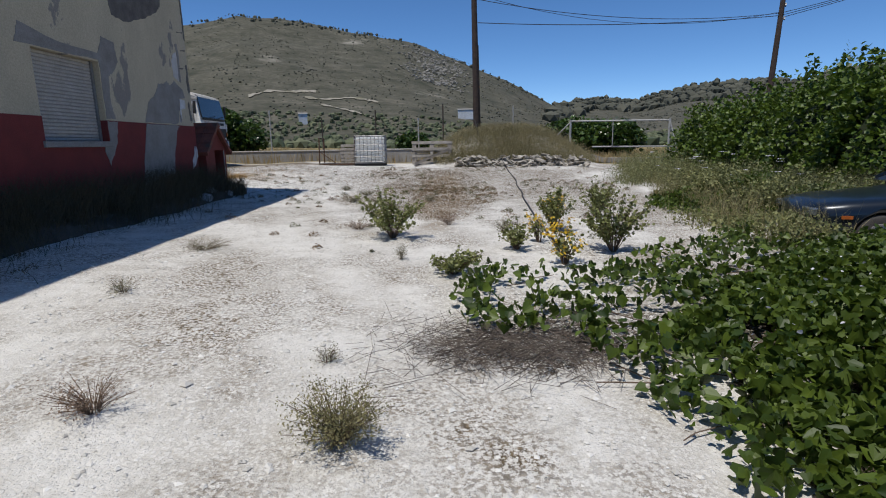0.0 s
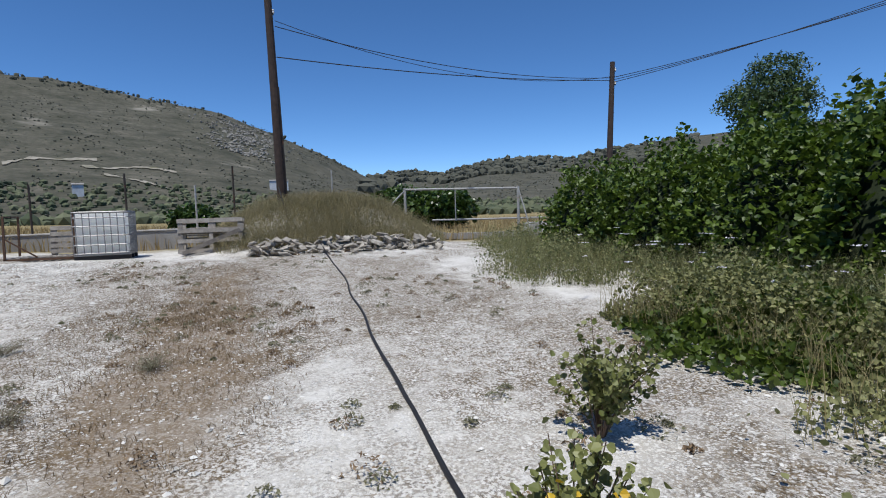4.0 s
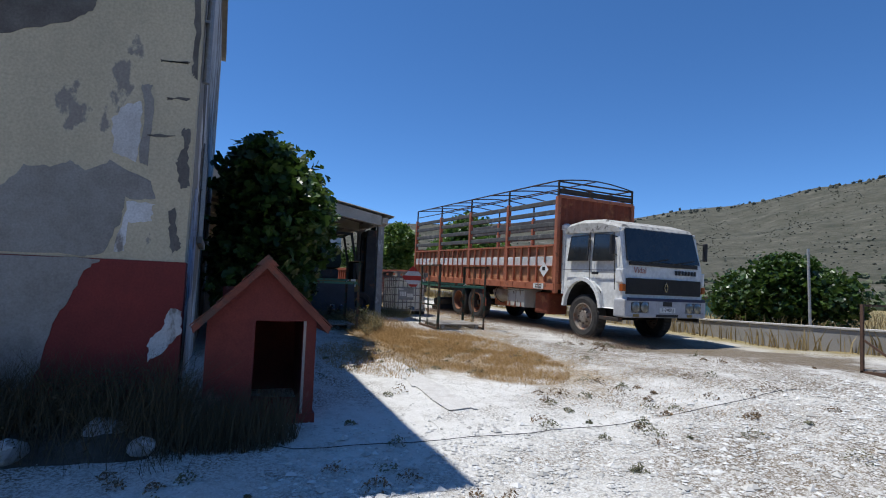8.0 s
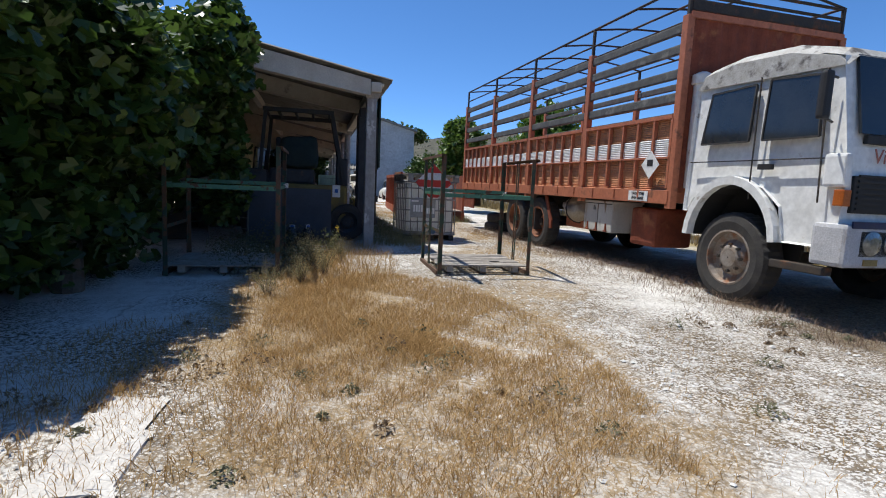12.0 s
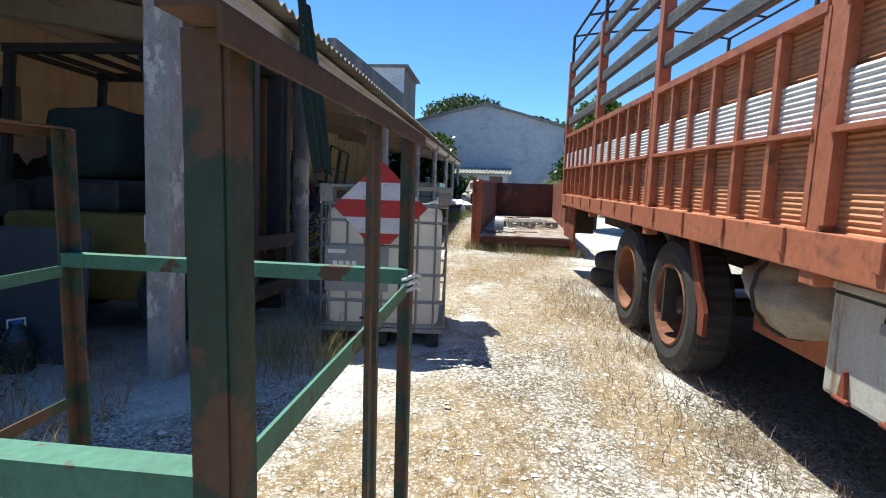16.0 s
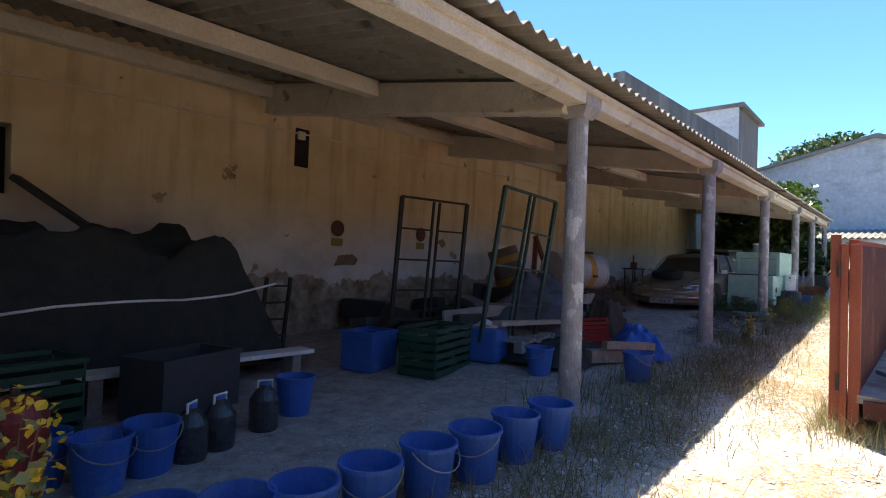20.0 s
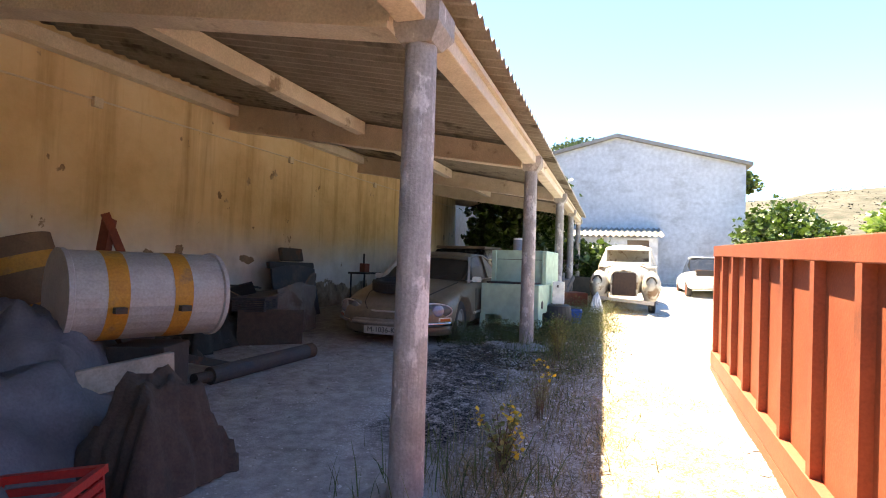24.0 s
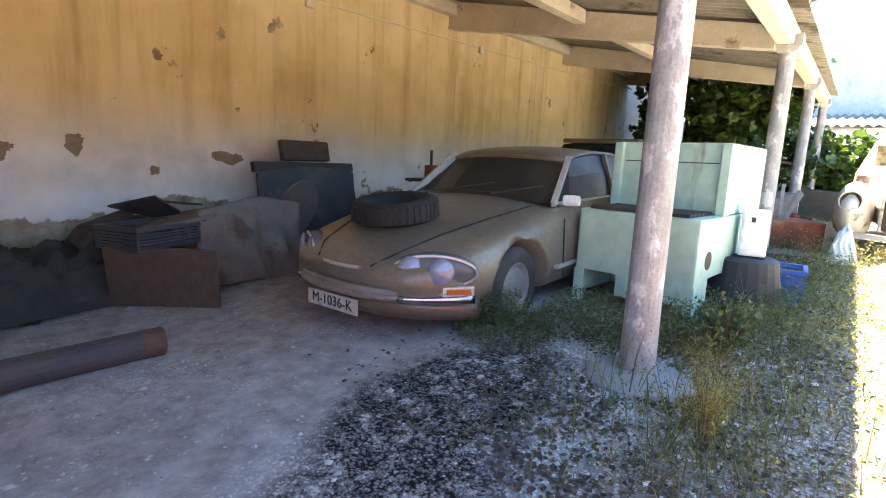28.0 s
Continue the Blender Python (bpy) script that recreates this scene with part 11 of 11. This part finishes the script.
tree(-64.0, 20.5, 7.0, [(0, 0, 2.0, 3.2, 1.2, 7.0), (0, 3, 1.6, 2.4, 1.0, 6.6)], 3000, 0.35, fig_m, "tree top behind the barn roof", 0.2)

# ---- far hillside ----
def far_point(azd, eld, r0=150, r1=1300):
    a = math.radians(azd)
    for r in np.arange(r0, r1, 4.0):
        x, y = -math.sin(a) * r, 10 + math.cos(a) * r
        if math.degrees(math.atan2(gz(x, y) - 1.5, r)) >= eld:
            return Vector((x, y, gz(x, y)))
    return None


pale_cut = mat("pale_limestone_cut", (0.34, 0.31, 0.25), (0.22, 0.20, 0.155), 0.2, 0.95, bump=0, c3=(0.16, 0.15, 0.09), s3=0.08, t3=0.58)


def hill_strip(pts, wdt, label):
    vs, fs = [], []
    dense = []
    for a, b in zip(pts, pts[1:]):
        for k in range(8):
            dense.append((a[0] + (b[0] - a[0]) * k / 8, a[1] + (b[1] - a[1]) * k / 8))
    for i, (a, e) in enumerate(dense):
        lo, hi = far_point(a, e - wdt * (0.28 + 0.10 * math.sin(i * 0.9) + 0.06 * math.sin(i * 2.3))), far_point(a, e + wdt * (0.28 + 0.12 * math.sin(i * 0.7 + 1) + 0.05 * math.sin(i * 2.9)))
        if lo is None or hi is None:
            continue
        vs += [lo + Vector((0, 0, 0.5)), hi + Vector((0, 0, 0.5))]
    for k in range(len(vs) // 2 - 1):
        fs.append((2 * k, 2 * k + 2, 2 * k + 3, 2 * k + 1))
    tagged(pydata("hill_track", vs, fs, pale_cut), label, "track", "pale cuts on the hill", "structure")


hill_strip([(20.7, 4.95), (18.8, 5.47), (16.2, 5.4), (13.6, 5.5)], 0.30, "pale limestone track cut into the hill")
hill_strip([(15.1, 4.86), (12.9, 4.68), (10.0, 4.83), (7.1, 4.36)], 0.28, "pale limestone track cut into the hill")
hill_strip([(13.5, 4.14), (11.0, 3.62), (8.0, 2.8)], 0.24, "narrow pale track on the hill")
# scrub and small trees on the slopes, one joined mesh
ico = bmesh.new()
bmesh.ops.create_icosphere(ico, subdivisions=1, radius=1.0)
iv = np.array([v.co for v in ico.verts])
ifc = np.array([[v.index for v in f.verts] for f in ico.faces])
ico.free()


def blobs(name, az, r, size, material, label, category, flat=0.75):
    n = len(az)
    a = np.radians(az)
    x, y = -np.sin(a) * r, 10 + np.cos(a) * r
    z = land(x, y)
    v = iv[None] * (1 + 0.35 * rs.uniform(-1, 1, (n, len(iv), 1))) * size[:, None, None]
    v[:, :, 2] *= flat
    v += np.stack([x, y, z + size * 0.35], 1)[:, None, :]
    f = (np.arange(n)[:, None, None] * len(iv) + ifc[None]).reshape(-1, 3)
    stuff(pydata(name, v.reshape(-1, 3).tolist(), f.tolist(), material), label, category)


scrub_m = leafmat("far_scrub", (0.050, 0.053, 0.037), (0.092, 0.090, 0.064), 0.9, 0.0)
n = 22000
az_ = rs.uniform(-60, 85, n)
r_ = 170 + 620 * rs.uniform(0, 1, n) ** 0.75
clump = np.sin(az_ * 0.9 + r_ * 0.02) + np.sin(az_ * 2.3 - r_ * 0.035) + rs.uniform(-1.2, 1.2, n)
k_ = clump > -0.2
blobs("hill_scrub", az_[k_], r_[k_], rs.uniform(0.2, 0.8, k_.sum()), scrub_m, "dark scrub bushes dotting the hillside", "scrub")
n = 5200
az_ = rs.uniform(-50, 80, n)
r_ = rs.uniform(90, 260, n)
blobs("valley_trees", az_, r_, rs.uniform(0.5, 1.7, n), leafmat("far_orchard", (0.045, 0.062, 0.028), (0.13, 0.14, 0.075), 0.9, 0.0), "orchard trees on the valley floor", "trees")
n = 240
az_ = rs.uniform(-10, 50, n)
rd_ = np.interp(az_, AZ, RD)
blobs("ridge_pines", az_, rd_ * rs.uniform(0.93, 1.0, n), rs.uniform(0.9, 2.4, n), scrub_m, "dark pines along the ridge", "trees", 1.2)
n = 900
az_ = rs.uniform(-45, -11, n)
rd_ = np.interp(az_, AZ, RD)
blobs("far_woods", az_, rd_ * rs.uniform(0.5, 1.0, n), rs.uniform(3, 9, n), scrub_m, "dark woods on the far range", "trees")
# rock chips on the hill scar
n = 800
blobs("hill_rocks", rs.normal(1.2, 1.7, n), rs.uniform(430, 660, n), rs.uniform(0.5, 1.7, n), mat("far_pale_rock", (0.29, 0.27, 0.235), (0.20, 0.19, 0.165), 0.3, 0.95, bump=0), "pale rock scree on the hill", "rocks", 0.6)
# small far houses
for a, e, s_, hgt_ in ((15.6, 2.3, 3.6, 4.5), (-2.1, 2.6, 9.0, 5.0), (24.5, 0.9, 10, 2.5)):
    p = far_point(a, e, 120)
    if p:
        h_ = thing("far_house", pose(p.x, p.y, p.z - 0.5, 0, 0, a), "small pale house on the valley floor", "house", "far houses")
        part("wall", B(-s_ / 2, s_ / 2, -3, 3, 0, hgt_), far_white, h_)
        bm = bmesh.new()
        prism(bm, [(-3.3, hgt_), (3.3, hgt_), (0, hgt_ + 0.7)], "x", -s_ / 2 - 0.2, s_ / 2 + 0.2)
        part("roof", bm, render_grey, h_)
hut = thing("green_hut", pose(-17.0, 34.5, gz(-17, 34.5)), "low teal metal hut beyond the road", "hut")
part("body", B(-2.5, 2.5, -1, 1, 0, 0.9), mat("teal_metal", (0.05, 0.15, 0.16), (0.04, 0.12, 0.13), 4, 0.6), hut)
part("roof", B(-2.6, 2.6, -1.1, 1.1, 0.9, 0.98), dark_steel, hut)

# ---- loose chips of limestone ----
def chips(name, x, y, size, material, label):
    n = len(x)
    octv = np.array([(1, 0, 0), (0, 1, 0), (-1, 0, 0), (0, -1, 0), (0, 0, 0.8), (0, 0, -0.6)])
    octf = np.array([(0, 1, 4), (1, 2, 4), (2, 3, 4), (3, 0, 4), (1, 0, 5), (2, 1, 5), (3, 2, 5), (0, 3, 5)])
    v = octv[None] * (1 + 0.45 * rs.uniform(-1, 1, (n, 6, 3)))
    a = rs.uniform(0, 6.283, n)
    ca, sa = np.cos(a)[:, None], np.sin(a)[:, None]
    v = np.stack([v[:, :, 0] * ca - v[:, :, 1] * sa, v[:, :, 0] * sa + v[:, :, 1] * ca, v[:, :, 2] * 0.6], 2) * size[:, None, None]
    v += np.stack([x, y, land(x, y) + size * 0.12], 1)[:, None, :]
    f = (np.arange(n)[:, None, None] * 6 + octf[None]).reshape(-1, 3)
    stuff(pydata(name, v.reshape(-1, 3).tolist(), f.tolist(), material), label, "stones")


chip_m = leafmat("limestone_chip", (0.42, 0.40, 0.36), (0.74, 0.72, 0.68), 0.95, 0.0)
n = 62000
x, y = rs.uniform(-7.5, 4.6, n), 1.0 + 19.0 * rs.uniform(0, 1, n)
k_ = (~((x < -5.2) & (y < 11.5))) & (rs.uniform(size=n) < np.interp(x, (-5.5, -2.5), (0.25, 1.0)))
chips("limestone_chips", x[k_], y[k_], rs.gamma(2.0, 0.003, k_.sum()) + 0.003, chip_m, "small pale limestone chips on the yard")
n = 14000
x, y = rs.normal(-3.7, 0.75, n), rs.uniform(12.0, 19.8, n)
chips("driveway_stones", x, y, rs.gamma(1.5, 0.006, n) + 0.003, chip_m, "broken limestone on the driveway")
n = 26000
x, y = rs.uniform(-34, -7.5, n), rs.uniform(15.8, 19.2, n)
chips("track_chips", x, y, rs.gamma(2.0, 0.003, n) + 0.003, chip_m, "small pale chips on the track")
n = 3500
x, y = rs.uniform(-34, -15, n), rs.uniform(11.5, 15.8, n)
chips("shed_chips", x, y, rs.gamma(2.0, 0.004, n) + 0.003, leafmat("floor_chip", (0.22, 0.20, 0.18), (0.55, 0.53, 0.50), 0.95, 0.0), "small debris on the shed floor")
